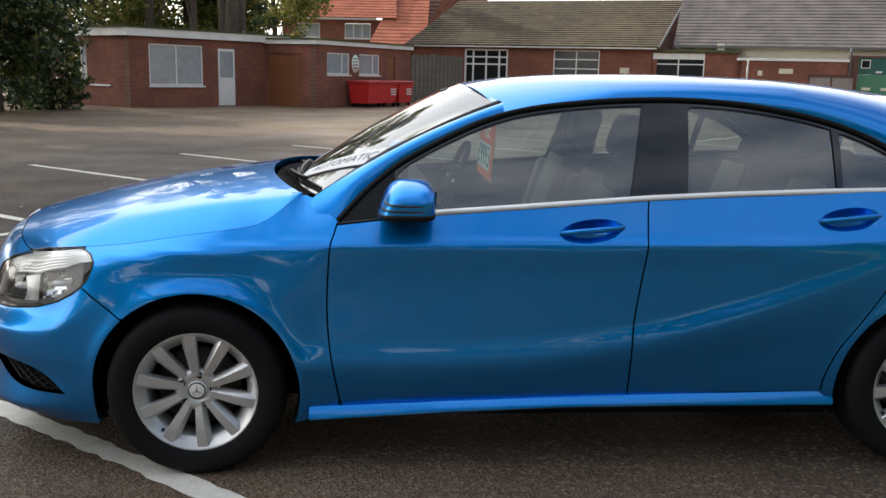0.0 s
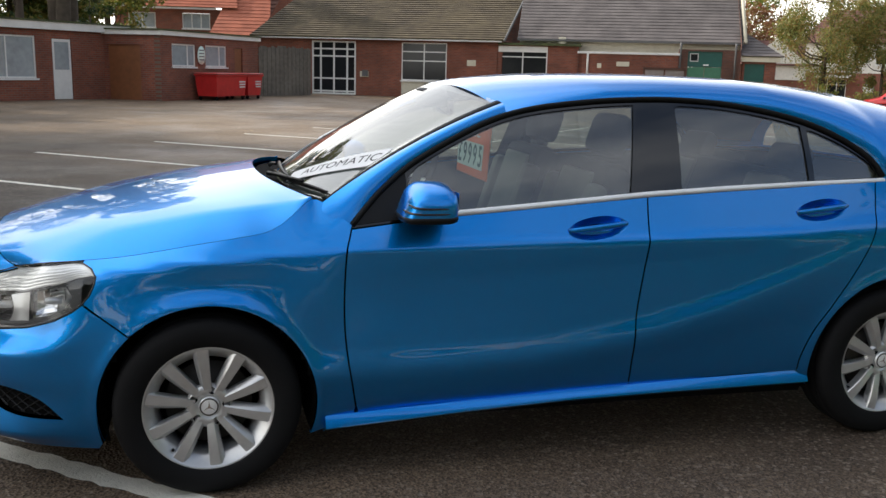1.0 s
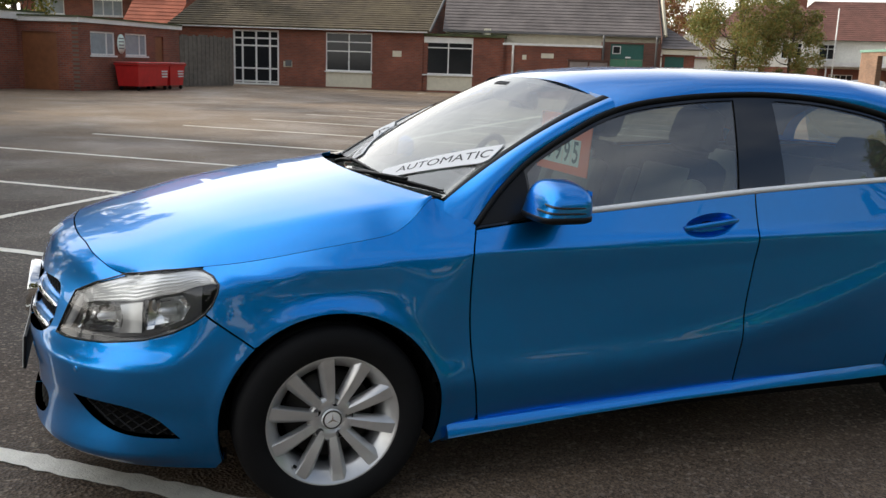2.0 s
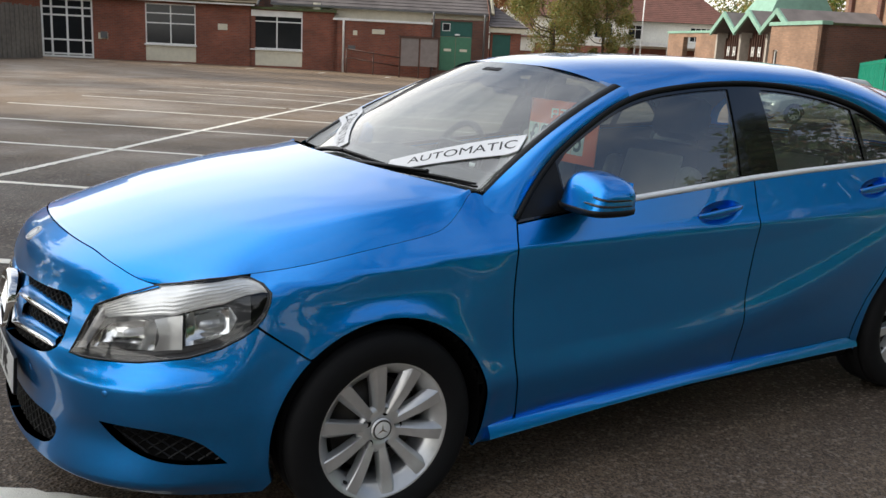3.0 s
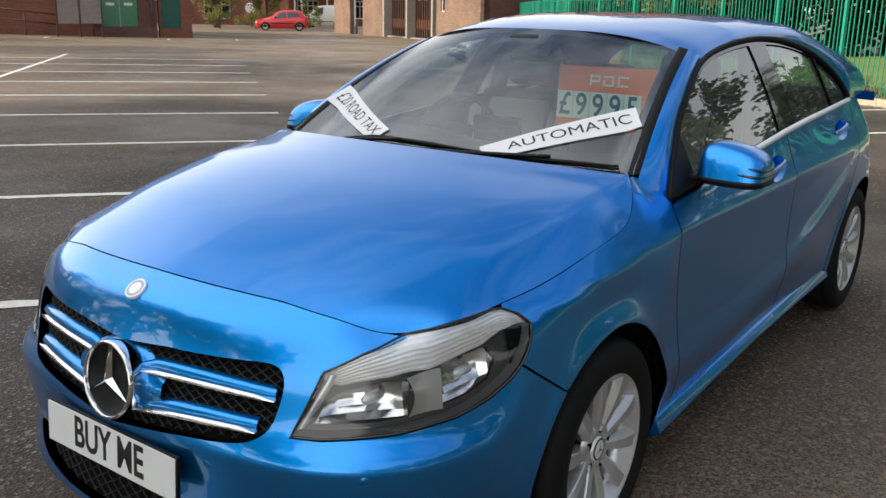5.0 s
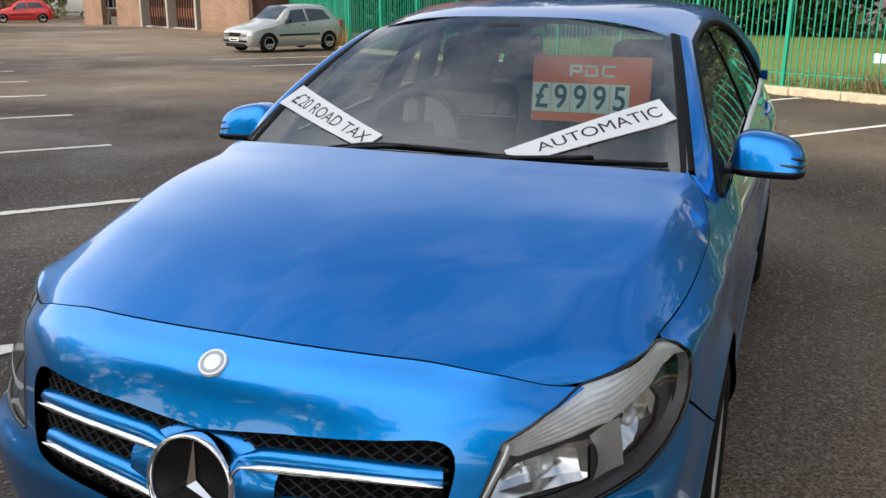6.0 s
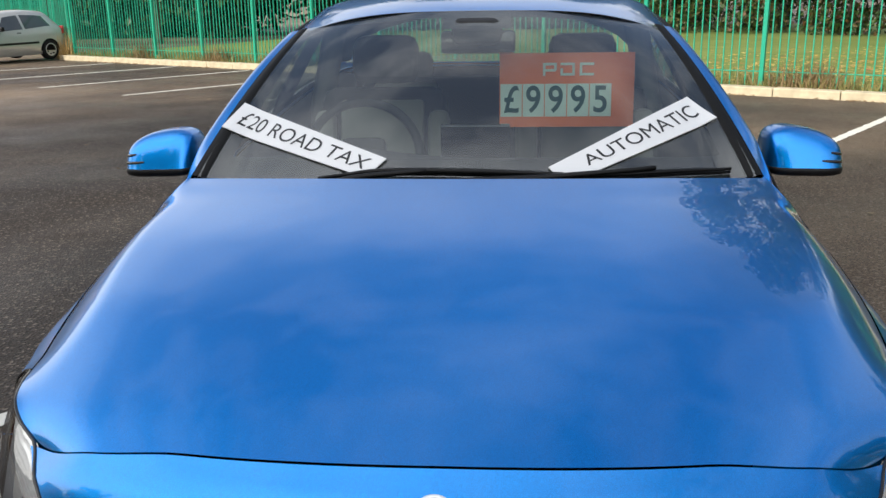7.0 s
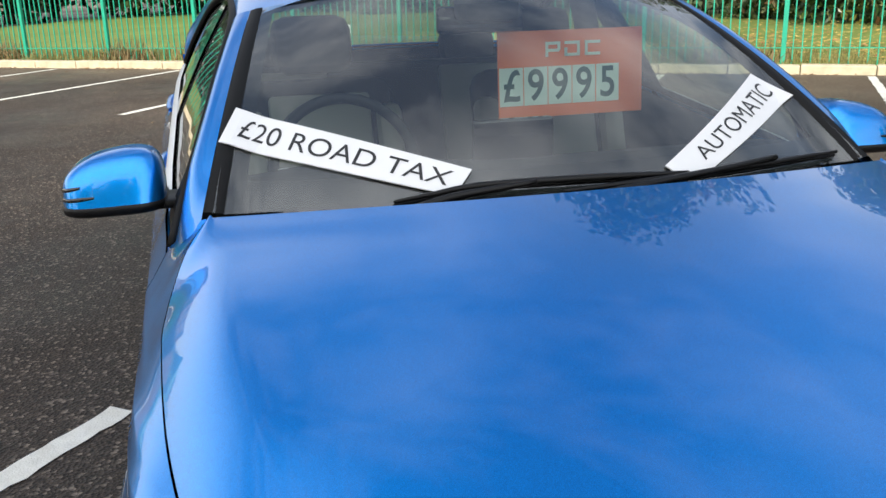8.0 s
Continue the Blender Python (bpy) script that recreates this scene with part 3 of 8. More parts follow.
M["timber"] = material("weathered grey timber", (0.13, 0.115, 0.095), 0.85, var=0.3, scale=6, bump=0.3, bump_scale=50)
M["slat"] = material("dark brown window slats", (0.06, 0.025, 0.015), 0.6, var=0.2)
M["stone"] = material("concrete", (0.30, 0.27, 0.23), 0.85, var=0.15)
M["pipe"] = material("grey downpipe", (0.10, 0.10, 0.10), 0.5)
M["bin"] = material("red bin plastic", (0.52, 0.022, 0.022), 0.4, var=0.12, scale=4)
M["noticeb"] = material("notice board glass", (0.21, 0.18, 0.17), 0.2, coat=0.3)


def frame_at(x, y, ang, z=0.0):
    return Matrix.Translation((x, y, z)) @ pose(0, 0, 0, 0, 0, ang)


def wall_with(name, x0, x1, z0, z1, openings, mat, parent, y0=0.0, thick=0.25, label=""):
    """A wall along local x, its face at y0, thickness behind it, with real openings (a, b, low, high)."""
    xs = sorted({x0, x1, *[o[0] for o in openings], *[o[1] for o in openings]})
    zs = sorted({z0, z1, *[o[2] for o in openings], *[o[3] for o in openings]})
    V, F, ix = [], [], {}

    def v(x, y, z):
        k = (round(x, 4), round(y, 4), round(z, 4))
        if k not in ix:
            ix[k] = len(V)
            V.append((x, y, z))
        return ix[k]
    solid = {}
    for i in range(len(xs) - 1):
        for j in range(len(zs) - 1):
            cx, cz = (xs[i] + xs[i + 1]) / 2, (zs[j] + zs[j + 1]) / 2
            solid[i, j] = not any(o[0] < cx < o[1] and o[2] < cz < o[3] for o in openings)
    y1 = y0 + thick
    for (i, j), s in solid.items():
        if not s:
            continue
        a, b, c, d_ = xs[i], xs[i + 1], zs[j], zs[j + 1]
        F.append((v(a, y0, c), v(b, y0, c), v(b, y0, d_), v(a, y0, d_)))
        F.append((v(a, y1, d_), v(b, y1, d_), v(b, y1, c), v(a, y1, c)))
        if not solid.get((i - 1, j)):
            F.append((v(a, y0, c), v(a, y0, d_), v(a, y1, d_), v(a, y1, c)))
        if not solid.get((i + 1, j)):
            F.append((v(b, y0, d_), v(b, y0, c), v(b, y1, c), v(b, y1, d_)))
        if not solid.get((i, j - 1)):
            F.append((v(b, y0, c), v(a, y0, c), v(a, y1, c), v(b, y1, c)))
        if not solid.get((i, j + 1)):
            F.append((v(a, y0, d_), v(b, y0, d_), v(b, y1, d_), v(a, y1, d_)))
    return part(name, V, F, mat, parent, label, smooth=False)


def window(parent, a, b, lo, hi, cols=(0.5,), rows=(), pane="pane", y=0.06, bar=0.055, frame="upvc", sill=True, name="window"):
    """A framed window set into its opening: frame and bars, then each pane."""
    bm = bmesh.new()
    for p, q in (((a, lo), (a + bar, hi)), ((b - bar, lo), (b, hi)), ((a + bar, lo), (b - bar, lo + bar)), ((a + bar, hi - bar), (b - bar, hi))):
        box_bm(bm, (p[0], y - 0.03, p[1]), (q[0], y + 0.04, q[1]))
    cx = [a + (b - a) * c for c in cols]
    rz = [lo + (hi - lo) * r for r in rows]
    w = bm_part(name, bm, frame, parent, "white framed window")
    for c in cx:
        box("glazing_bar", (c - bar * 0.5, y - 0.026, lo + bar), (c + bar * 0.5, y + 0.036, hi - bar), frame, w)
    for r in rz:
        box("glazing_bar", (a + bar, y - 0.022, r - bar * 0.45), (b - bar, y + 0.034, r + bar * 0.45), frame, w)
    xs, zs = [a] + cx + [b], [lo] + rz + [hi]
    for i in range(len(xs) - 1):
        for j in range(len(zs) - 1):
            box("pane", (xs[i] + 0.02, y + 0.004, zs[j] + 0.02), (xs[i + 1] - 0.02, y + 0.016, zs[j + 1] - 0.02), pane, w)
    if sill:
        box("sill", (a - 0.05, y - 0.12, lo - 0.06), (b + 0.05, y + 0.02, lo - 0.005), frame, w)
    return w


def tiled_roof(name, pts, courses, mat, parent, lift=0.03):
    """A pitched roof slope from eave (two points) to ridge (two points), in stepped courses of tiles."""
    e0, e1, r0, r1 = (np.array(p, float) for p in pts)
    n = np.cross(e1 - e0, r0 - e0)
    n /= np.linalg.norm(n)
    n = n if n[2] > 0 else -n
    q = n * 0.03
    roof = part(name, [e0 - q, e1 - q, r1 - q, r0 - q, e0, e1, r1, r0], [(0, 1, 2, 3), (4, 5, 6, 7), (0, 1, 5, 4), (1, 2, 6, 5), (2, 3, 7, 6), (3, 0, 4, 7)], "felt", parent, smooth=False)
    for k in range(courses):
        V, F = [], []
        t0, t1 = k / courses, (k + 1) / courses
        m = 40
        for i in range(m + 1):
            s = i / m
            j0 = random.uniform(-0.006, 0.006)
            a = (e0 * (1 - s) + e1 * s) * (1 - t0) + (r0 * (1 - s) + r1 * s) * t0
            b = (e0 * (1 - s) + e1 * s) * (1 - t1) + (r0 * (1 - s) + r1 * s) * t1
            V += [a + n * 0.002, a + n * (lift + j0), b + n * 0.006]
        for i in range(m):
            for q in range(2):
                F.append((i * 3 + q, (i + 1) * 3 + q, (i + 1) * 3 + q + 1, i * 3 + q + 1))
        part("tile_course", V, F, mat, roof, smooth=False)
    return roof


def downpipe(parent, x, z0, z1, y=-0.06, mat="pipe", r=0.04):
    V, F = tube([(x, y, z0), (x, y, z1 - 0.2), (x, y - 0.02, z1)], r, 8)
    return part("downpipe", V, F, mat, parent)


# flat-roofed brick cabin
cab = thing("cabin", frame_at(-7.41, 27.78, 48), "red brick flat-roofed cabin with white fascia and door", "outbuilding")
ops = [(0.78, 3.06, 0.75, 2.17), (3.74, 4.58, 0.0, 2.12)]
wall_with("front_wall", 0.0, 7.05, -0.1, 2.42, ops, "brick", cab)
sw_ = wall_with("side_wall", 0.0, 5.0, -0.1, 2.42, [(0.9, 2.7, 0.75, 2.17)], "brick", cab)
sw_.matrix_local = pose(0, 5.25, 0, 0, 0, -90)
window(cab, 0.78, 3.06, 0.75, 2.17, (0.5,), (), "net")
swn = window(cab, 2.3, 4.1, 0.75, 2.17, (0.5,), (), "net")
swn.matrix_local = pose(0, 5.25, 0, 0, 0, -90)
door = box("cabin_door", (3.76, 0.04, 0.02), (4.56, 0.09, 2.10), "upvc", cab, "white half-glazed door", 0.006)
box("door_pane", (3.86, 0.03, 1.05), (4.46, 0.045, 2.0), "net", door)
bm = bmesh.new()
for lo, hi in (((-0.16, -0.16, 2.40), (7.2, -0.10, 2.66)), ((-0.16, -0.10, 2.40), (-0.10, 5.3, 2.66))):
    box_bm(bm, lo, hi)
bm_part("fascia", bm, "fascia", cab)
box("flat_roof", (-0.20, -0.20, 2.66), (7.2, 5.3, 2.72), "felt", cab)
box("alarm_box", (6.1, -0.12, 2.14), (6.36, -0.01, 2.40), "cream_panel", cab, "", 0.01)
downpipe(cab, 6.25, 0.0, 2.1, -0.03, "pipe", 0.02)
cb2 = thing("cabin", frame_at(-1.34, 30.95, 57), "smaller red brick flat-roofed store with two white windows", "outbuilding")
wall_with("front_wall", 0.0, 7.0, -0.1, 2.37, [(0.71, 2.24, 1.25, 2.08), (2.93, 4.46, 1.25, 2.08), (5.10, 5.72, 0.0, 2.03)], "brick", cb2)
w2 = wall_with("side_wall", 0.0, 4.2, -0.1, 2.37, [(2.2, 3.6, 0.0, 2.0)], "brick", cb2)
w2.matrix_local = pose(0, 4.45, 0, 0, 0, -90)
d2 = box("side_door", (0.9, 0.05, 0.0), (2.3, 0.10, 2.0), "door_brown", cb2)
d2.matrix_local = pose(0, 4.45, 0, 0, 0, -90) @ pose(1.3, 0, 0)
window(cb2, 0.71, 2.24, 1.25, 2.08, (0.68,), (), "net")
window(cb2, 2.93, 4.46, 1.25, 2.08, (0.68,), (), "net")
box("store_door", (5.12, 0.05, 0.0), (5.70, 0.10, 2.02), "door_brown", cb2)
bm = bmesh.new()
for lo, hi in (((-0.10, -0.10, 2.36), (7.1, -0.05, 2.52)), ((-0.10, -0.05, 2.36), (-0.05, 4.5, 2.52))):
    box_bm(bm, lo, hi)
bm_part("fascia", bm, "fascia", cb2)
box("flat_roof", (-0.14, -0.14, 2.52), (7.1, 4.5, 2.58), "felt", cb2)
V, F = lathe([(0.0, 0.02), (0.30, 0.02), (0.30, 0.0)], 32)
sgn = part("oval_sign", [(2.585 + p[0] * 0.85, -0.03 - p[1], 1.68 + p[2] * 1.2) for p in V], F, "mint", cb2, "pale oval sign with grey bars of writing")
for k in range(4):
    box("writing_bar", (2.42, -0.054, 1.86 - 0.12 * k), (2.75, -0.050, 1.90 - 0.12 * k), "pipe", sgn)

# hall with mossy tiled roof
hall = thing("hall", frame_at(5.75, 43.0, -26), "long red brick hall with mossy tiled roof and white windows", "building")
ops = [(-0.22, 2.10, 0.0, 2.66), (4.46, 6.76, 0.03, 2.65), (9.32, 11.71, 0.03, 2.57)]
wall_with("front_wall", -3.1, 9.30, -0.4, 2.80, ops[:2], "brick", hall)
wall_with("front_wall", 9.30, 13.2, -0.4, 2.62, ops[2:], "brick", hall)
dr = window(hall, -0.22, 2.10, 0.0, 2.66, (0.2, 0.5, 0.8), (0.06, 0.30, 0.715, 0.85), "pane", 0.06, 0.085, "upvc", False, "glazed_doors")
for a, b in ((4.46, 6.76), (9.32, 11.71)):
    hi = 2.65 if a < 9 else 2.57
    window(hall, a, b, 0.80, hi, (0.5,), (0.52, 0.76) if a < 9 else (0.72,), "pane")
    box("window_panel", (a, 0.03, 0.03), (b, 0.09, 0.74), "cream_panel", hall)
box("lintel_panel", (9.32, -0.02, 2.30), (11.71, 0.02, 2.58), "fascia", hall)
box("gutter", (-3.3, -0.34, 2.74), (9.5, -0.24, 2.84), "fascia", hall)
tiled_roof("roof", ((-3.4, -0.38, 2.84), (9.6, -0.38, 2.84), (-1.9, 3.6, 5.30), (10.15, 3.6, 5.30)), 22, "roof_moss", hall, 0.045)
tiled_roof("roof", ((10.75, 7.6, 2.84), (-3.4, 7.6, 2.84), (10.15, 3.6, 5.30), (-1.9, 3.6, 5.30)), 8, "roof_moss", hall)
ga = [(9.50, 0.0, -0.4), (10.65, 7.2, -0.4), (10.65, 7.2, 2.8), (10.08, 3.6, 5.20), (9.50, 0.0, 2.8)]
part("gable_wall", ga + [(x - 0.25, y, z) for x, y, z in ga], [(0, 1, 2, 3, 4), (9, 8, 7, 6, 5)] + [(i, i + 5, (i + 1) % 5 + 5, (i + 1) % 5) for i in range(5)], "brick", hall, smooth=False)
box("gable_vent", (9.98, 3.45, 4.25), (10.12, 3.75, 4.5), "cream_panel", hall, "", 0.01)
V, F = tube([(9.64, -0.42, 2.80), (10.22, 3.6, 5.33), (10.80, 7.6, 2.80)], 0.07, 6)
part("verge_board", V, F, "pipe", hall)
box("lower_roof", (9.30, -0.15, 2.62), (13.3, 6.0, 2.74), "felt", hall)
for x, z in ((8.0, 1.72), (2.55, 1.05)):
    box("wall_notice", (x - 0.22, -0.03, z - 0.14), (x + 0.22, 0.0, z + 0.14), "cream_panel", hall, "", 0.005)
box("post_box", (2.45, -0.12, 0.95), (2.75, 0.0, 1.25), "pipe", hall, "", 0.01)

# older hall with slate roof behind a brick lean-to
ch = thing("hall", frame_at(17.4, 37.0, -25), "older brick hall with grey slate roof and green doors", "building")
wall_with("front_wall", 0.1, 4.75, -0.6, 2.30, [], "brick", ch)
box("coping", (0.05, -0.08, 2.30), (4.8, 0.28, 2.40), "fascia", ch, "", 0.01)
wall_with("end_wall", 0.0, 2.2, -0.6, 2.30, [], "brick", ch, 0.0, 0.2).matrix_local = pose(0.1, 2.2, 0, 0, 0, -90)
wall_with("upper_wall", -2.8, 7.6, 2.2, 2.95, [], "cream_panel", ch, 0.9, 0.2)
wall_with("door_wall", 4.75, 7.55, -0.6, 2.60, [(5.18, 6.74, 0.18, 2.52)], "brick_dark", ch, 0.12)
box("green_overpanel", (5.18, 0.20, 1.80), (6.74, 0.26, 2.52), "door_teal", ch)
for a, b in ((5.19, 5.95), (5.97, 6.73)):
    dd = box("green_door", (a, 0.18, 0.18), (b, 0.24, 1.79), "door_green", ch, "green ledged door", 0.006)
    box("door_notice", (a + 0.2, 0.172, 1.10), (b - 0.2, 0.18, 1.22), "cream_panel", dd)
window(ch, 5.28, 5.66, 2.05, 2.42, (), (), "pane", 0.19, 0.03, "upvc", False, "vent_window")
box("door_lamp", (5.90, 0.10, 1.86), (6.14, 0.18, 1.93), "upvc", ch, "", 0.01)
box("threshold", (4.8, -0.12, -0.6), (7.5, 0.13, 0.16), "brick_dark", ch)
tiled_roof("roof", ((-2.9, 0.65, 2.95), (7.75, 0.65, 2.95), (-2.9, 6.2, 8.2), (7.75, 6.2, 8.2)), 34, "roof_slate", ch, 0.03)
box("gutter", (-2.9, 0.55, 2.86), (7.7, 0.66, 2.96), "pipe", ch)
part("gable_wall", [(7.58, 0.3, -0.6), (7.58, 12.0, -0.6), (7.58, 12.0, 2.9), (7.58, 6.2, 8.1), (7.58, 0.3, 2.9)], [(0, 1, 2, 3, 4)], "brick_dark", ch, smooth=False)
V, F = tube([(7.78, 0.55, 2.95), (7.78, 6.2, 8.3)], 0.09, 6)
part("verge_stone", V, F, "cream_panel", ch)
for x in (0.55, 4.82, 7.3):
    downpipe(ch, x, -0.4, 2.9 if x > 4 else 2.3, -0.05, "fascia" if x < 1 else "pipe", 0.05)
for x, z, w in ((2.2, 1.85, 0.30), (1.1, 1.75, 0.10), (0.95, 1.05, 0.18)):
    box("wall_notice", (x - w, -0.03, z - 0.11), (x + w, 0.0, z + 0.11), "cream_panel" if w != 0.18 else "pipe", ch, "", 0.005)
box("flood_lamp", (-0.9, 0.6, 2.75), (-0.55, 0.88, 3.05), "cream_panel", ch, "", 0.02)
# ramp handrail
for z in (0.55, 0.95):
    V, F = tube([(0.7, -0.9, z + 0.05), (3.2, -0.9, z - 0.25)], 0.035, 6)
    part("handrail", V, F, "slat", ch)
for x in (0.7, 1.95, 3.2):
    part("rail_post", *tube([(x, -0.9, -0.6), (x, -0.9, 1.05 - 0.12 * (x - 0.7))], 0.035, 6), "slat", ch)
nb = thing("notice_board", frame_at(17.4, 37.0, -25) @ Matrix.Translation((3.15, -1.4, 0)), "dark glazed double notice board on steel legs", "notice board")
for k in range(2):
    box("board_panel", (0.05 + 0.9 * k, -0.05, 0.35), (0.9 + 0.9 * k, 0.03, 1.62), "noticeb", nb, "", 0.01)
bm = bmesh.new()
for x in (0.0, 0.9, 1.8):
    box_bm(bm, (x - 0.03, -0.06, -0.35), (x + 0.03, 0.04, 1.70))
box_bm(bm, (-0.05, -0.09, 1.62), (1.85, 0.07, 1.72))
bm_part("frame", bm, "slat", nb)
sh = thing("side_store", frame_at(17.4, 37.0, -25) @ Matrix.Translation((7.7, 0.4, 0)), "low brick store with slate roof and teal door", "outbuilding")
wall_with("front_wall", 0.0, 1.5, -0.7, 2.15, [(0.1, 1.0, 0.1, 2.0)], "brick", sh)
box("teal_door", (0.1, 0.06, 0.1), (1.0, 0.12, 2.0), "door_teal", sh)
box("fascia", (-0.1, -0.14, 2.1), (1.65, -0.06, 2.35), "cream_panel", sh)
tiled_roof("roof", ((-0.1, -0.2, 2.35), (1.8, -0.2, 2.35), (-0.1, 2.4, 3.6), (0.2, 2.4, 3.6)), 9, "roof_slate", sh)

# tile-roofed house behind the cabins
hs = thing("house", frame_at(0, 58, -10), "red brick house with steep red tiled roof", "house")
wall_with("front_wall", -5.2, 3.2, -0.3, 4.75, [(-4.35, -2.65, 3.52, 4.48), (-0.97, 0.78, 3.52, 4.50)], "brick", hs)
for a, b in ((-4.35, -2.65), (-0.97, 0.78)):
    window(hs, a, b, 3.52, 4.48, (0.34, 0.67) if a > -2 else (0.5,), (), "net")
box("eave_board", (-5.5, -0.45, 4.72), (1.2, -0.1, 4.86), "fascia", hs)
tiled_roof("roof", ((-5.6, -0.5, 4.85), (2.6, -0.5, 4.85), (-4.4, 4.6, 9.4), (1.8, 4.6, 9.4)), 24, "roof_red", hs)
tiled_roof("roof", ((1.0, -2.6, 2.9), (4.8, -2.6, 2.9), (2.6, 3.6, 8.0), (4.4, 3.6, 8.0)), 22, "roof_red", hs)
part("gable_wall", [(4.4, -2.3, -0.3), (8.6, -2.0, -0.3), (8.6, -2.0, 3.6), (6.4, -2.1, 7.0), (4.4, -2.3, 3.6)], [(0, 1, 2, 3, 4)], "brick", hs, smooth=False)
tiled_roof("roof", ((8.9, -2.3, 3.4), (8.9, 6.0, 3.4), (6.4, -2.4, 7.1), (6.4, 6.0, 7.1)), 18, "roof_red", hs)

tiled_roof("roof", ((2.2, 3.0, 4.6), (8.6, 3.0, 4.6), (2.2, 7.4, 9.6), (7.8, 7.4, 9.6)), 18, "roof_brown", hs)
wall_with("wing_wall", 2.6, 8.2, -0.3, 4.6, [], "brick", hs, 3.4, 0.25)

# weathered board fence and gate beside the store
bf = thing("board_fence", frame_at(2.55, 37.6, 50), "weathered grey close-boarded timber fence", "fence")
for k in range(26):
    h = 2.2 + random.uniform(-0.05, 0.05)
    ob = box("board", (0.16 * k, -0.02 + 0.02 * (k % 2), -0.05), (0.16 * k + 0.165, 0.0 + 0.02 * (k % 2), h), "timber", bf)
for z in (0.4, 1.8):
    box("fence_rail", (0, 0.03, z), (4.2, 0.08, z + 0.08), "timber", bf)

# buff brick chapel with slatted bays and folded copper roof
CP = frame_at(36, 26, 245)
cp = thing("chapel", CP, "buff brick chapel with dark slatted bays and folded green copper roof", "building")
wall_with("front_wall", -15.4, -7.6, -1.0, 2.78, [(-12.8, -10.8, -0.7, 2.55)], "brick_pale", cp, 0.0, 0.3)
box("entrance", (-12.8, 0.9, -0.9), (-10.8, 1.0, 2.6), "gap", cp, "dark recessed entrance")
for k in range(3):
    x0 = -7.6 + 3.0 * k
    bay = box("bay_back", (x0 + 0.1, 0.55, -0.9), (x0 + 2.9, 0.62, 3.2), "slat", cp, "dark slatted window bay")
    for j in range(10):
        box("slat", (x0 + 0.22 + 0.27 * j, 0.34, -0.45), (x0 + 0.30 + 0.27 * j, 0.54, 3.35 - 0.85 * abs(j - 4.5) / 4.5), "slat", bay)
    box("bay_panel", (x0 + 0.12, 0.40, 0.02), (x0 + 2.88, 0.50, 0.52), "door_brown", bay, "brown lower panel")
    for j in range(3):
        for q in (0, 1):
            box("white_mark", (x0 + 0.62 + 0.75 * j + 0.20 * q, 0.30, 1.55), (x0 + 0.69 + 0.75 * j + 0.20 * q, 0.338, 2.05), "fascia", bay)
        box("white_mark", (x0 + 0.70 + 0.75 * j, 0.302, 1.74), (x0 + 0.81 + 0.75 * j, 0.336, 1.82), "fascia", bay)
    box("pier", (x0 - 0.10, -0.10, -0.9), (x0 + 0.10, 0.5, 2.85), "stone", cp)
    box("plinth", (x0 + 0.1, 0.1, -0.9), (x0 + 2.9, 0.6, -0.45), "stone", cp)
    for a, b, q0, q1 in ((x0 - 0.05, x0 + 1.5, 2.88, 3.85), (x0 + 1.5, x0 + 3.05, 3.85, 2.88)):
        part("roof_fold", [(a, -0.4, q0), (b, -0.4, q1), (b, 4.5, q1), (a, 4.5, q0), (a, -0.4, q0 - 0.2), (b, -0.4, q1 - 0.2), (b, 4.5, q1 - 0.2), (a, 4.5, q0 - 0.2)],
             [(0, 1, 2, 3), (4, 7, 6, 5), (0, 4, 5, 1), (1, 5, 6, 2), (2, 6, 7, 3), (3, 7, 4, 0)], "roof_slate", cp, smooth=False)
        part("verge", [(a, -0.52, q0 + 0.03), (b, -0.52, q1 + 0.03), (b, -0.4, q1 + 0.03), (a, -0.4, q0 + 0.03), (a, -0.52, q0 - 0.26), (b, -0.52, q1 - 0.26), (b, -0.4, q1 - 0.26), (a, -0.4, q0 - 0.26)],
             [(0, 1, 2, 3), (4, 7, 6, 5), (0, 4, 5, 1), (1, 5, 6, 2), (2, 6, 7, 3), (3, 7, 4, 0)], "copper", cp, "green copper verge", smooth=False)
wall_with("front_wall", 0.6, 5.15, -1.0, 3.0, [(1.05, 1.45, 1.0, 1.9)], "brick_pale", cp, -1.0, 0.3)
window(cp, 1.05, 1.45, 1.0, 1.9, (), (), "pane", -0.9, 0.05, "upvc", False)
box("return_wall", (0.602, -0.70, -1.0), (0.88, 0.6, 3.0), "brick_pale", cp)
box("coping", (0.5, -1.08, 3.0), (5.25, -0.6, 3.16), "copper", cp)
box("coping", (-15.5, -0.06, 2.78), (-7.6, 0.4, 2.92), "copper", cp)
e2 = wall_with("end_wall", 0.0, 14.0, -1.4, 3.0, [(3.0, 4.6, 0.9, 1.9), (6.6, 8.2, 0.9, 1.9), (10.2, 11.6, 0.9, 1.9)], "brick_dark", cp, 0.0, 0.3)
e2.matrix_local = Matrix.Translation((5.15, -1.0, 0)) @ Matrix.Rotation(radians(90), 4, "Z")
for a in (3.0, 6.6, 10.2):
    box("pane", (4.93, a - 1.0, 0.9), (4.97, a + 0.6, 1.9), "pane", cp, "dark window pane")
box("coping", (4.7, -0.6, 3.0), (5.22, 13.0, 3.10), "felt", cp)
box("flat_roof", (0.7, -0.7, 2.82), (4.85, 12.9, 2.95), "felt", cp)
box("flat_roof", (-15.3, 0.3, 2.6), (-7.7, 8.0, 2.74), "felt", cp)
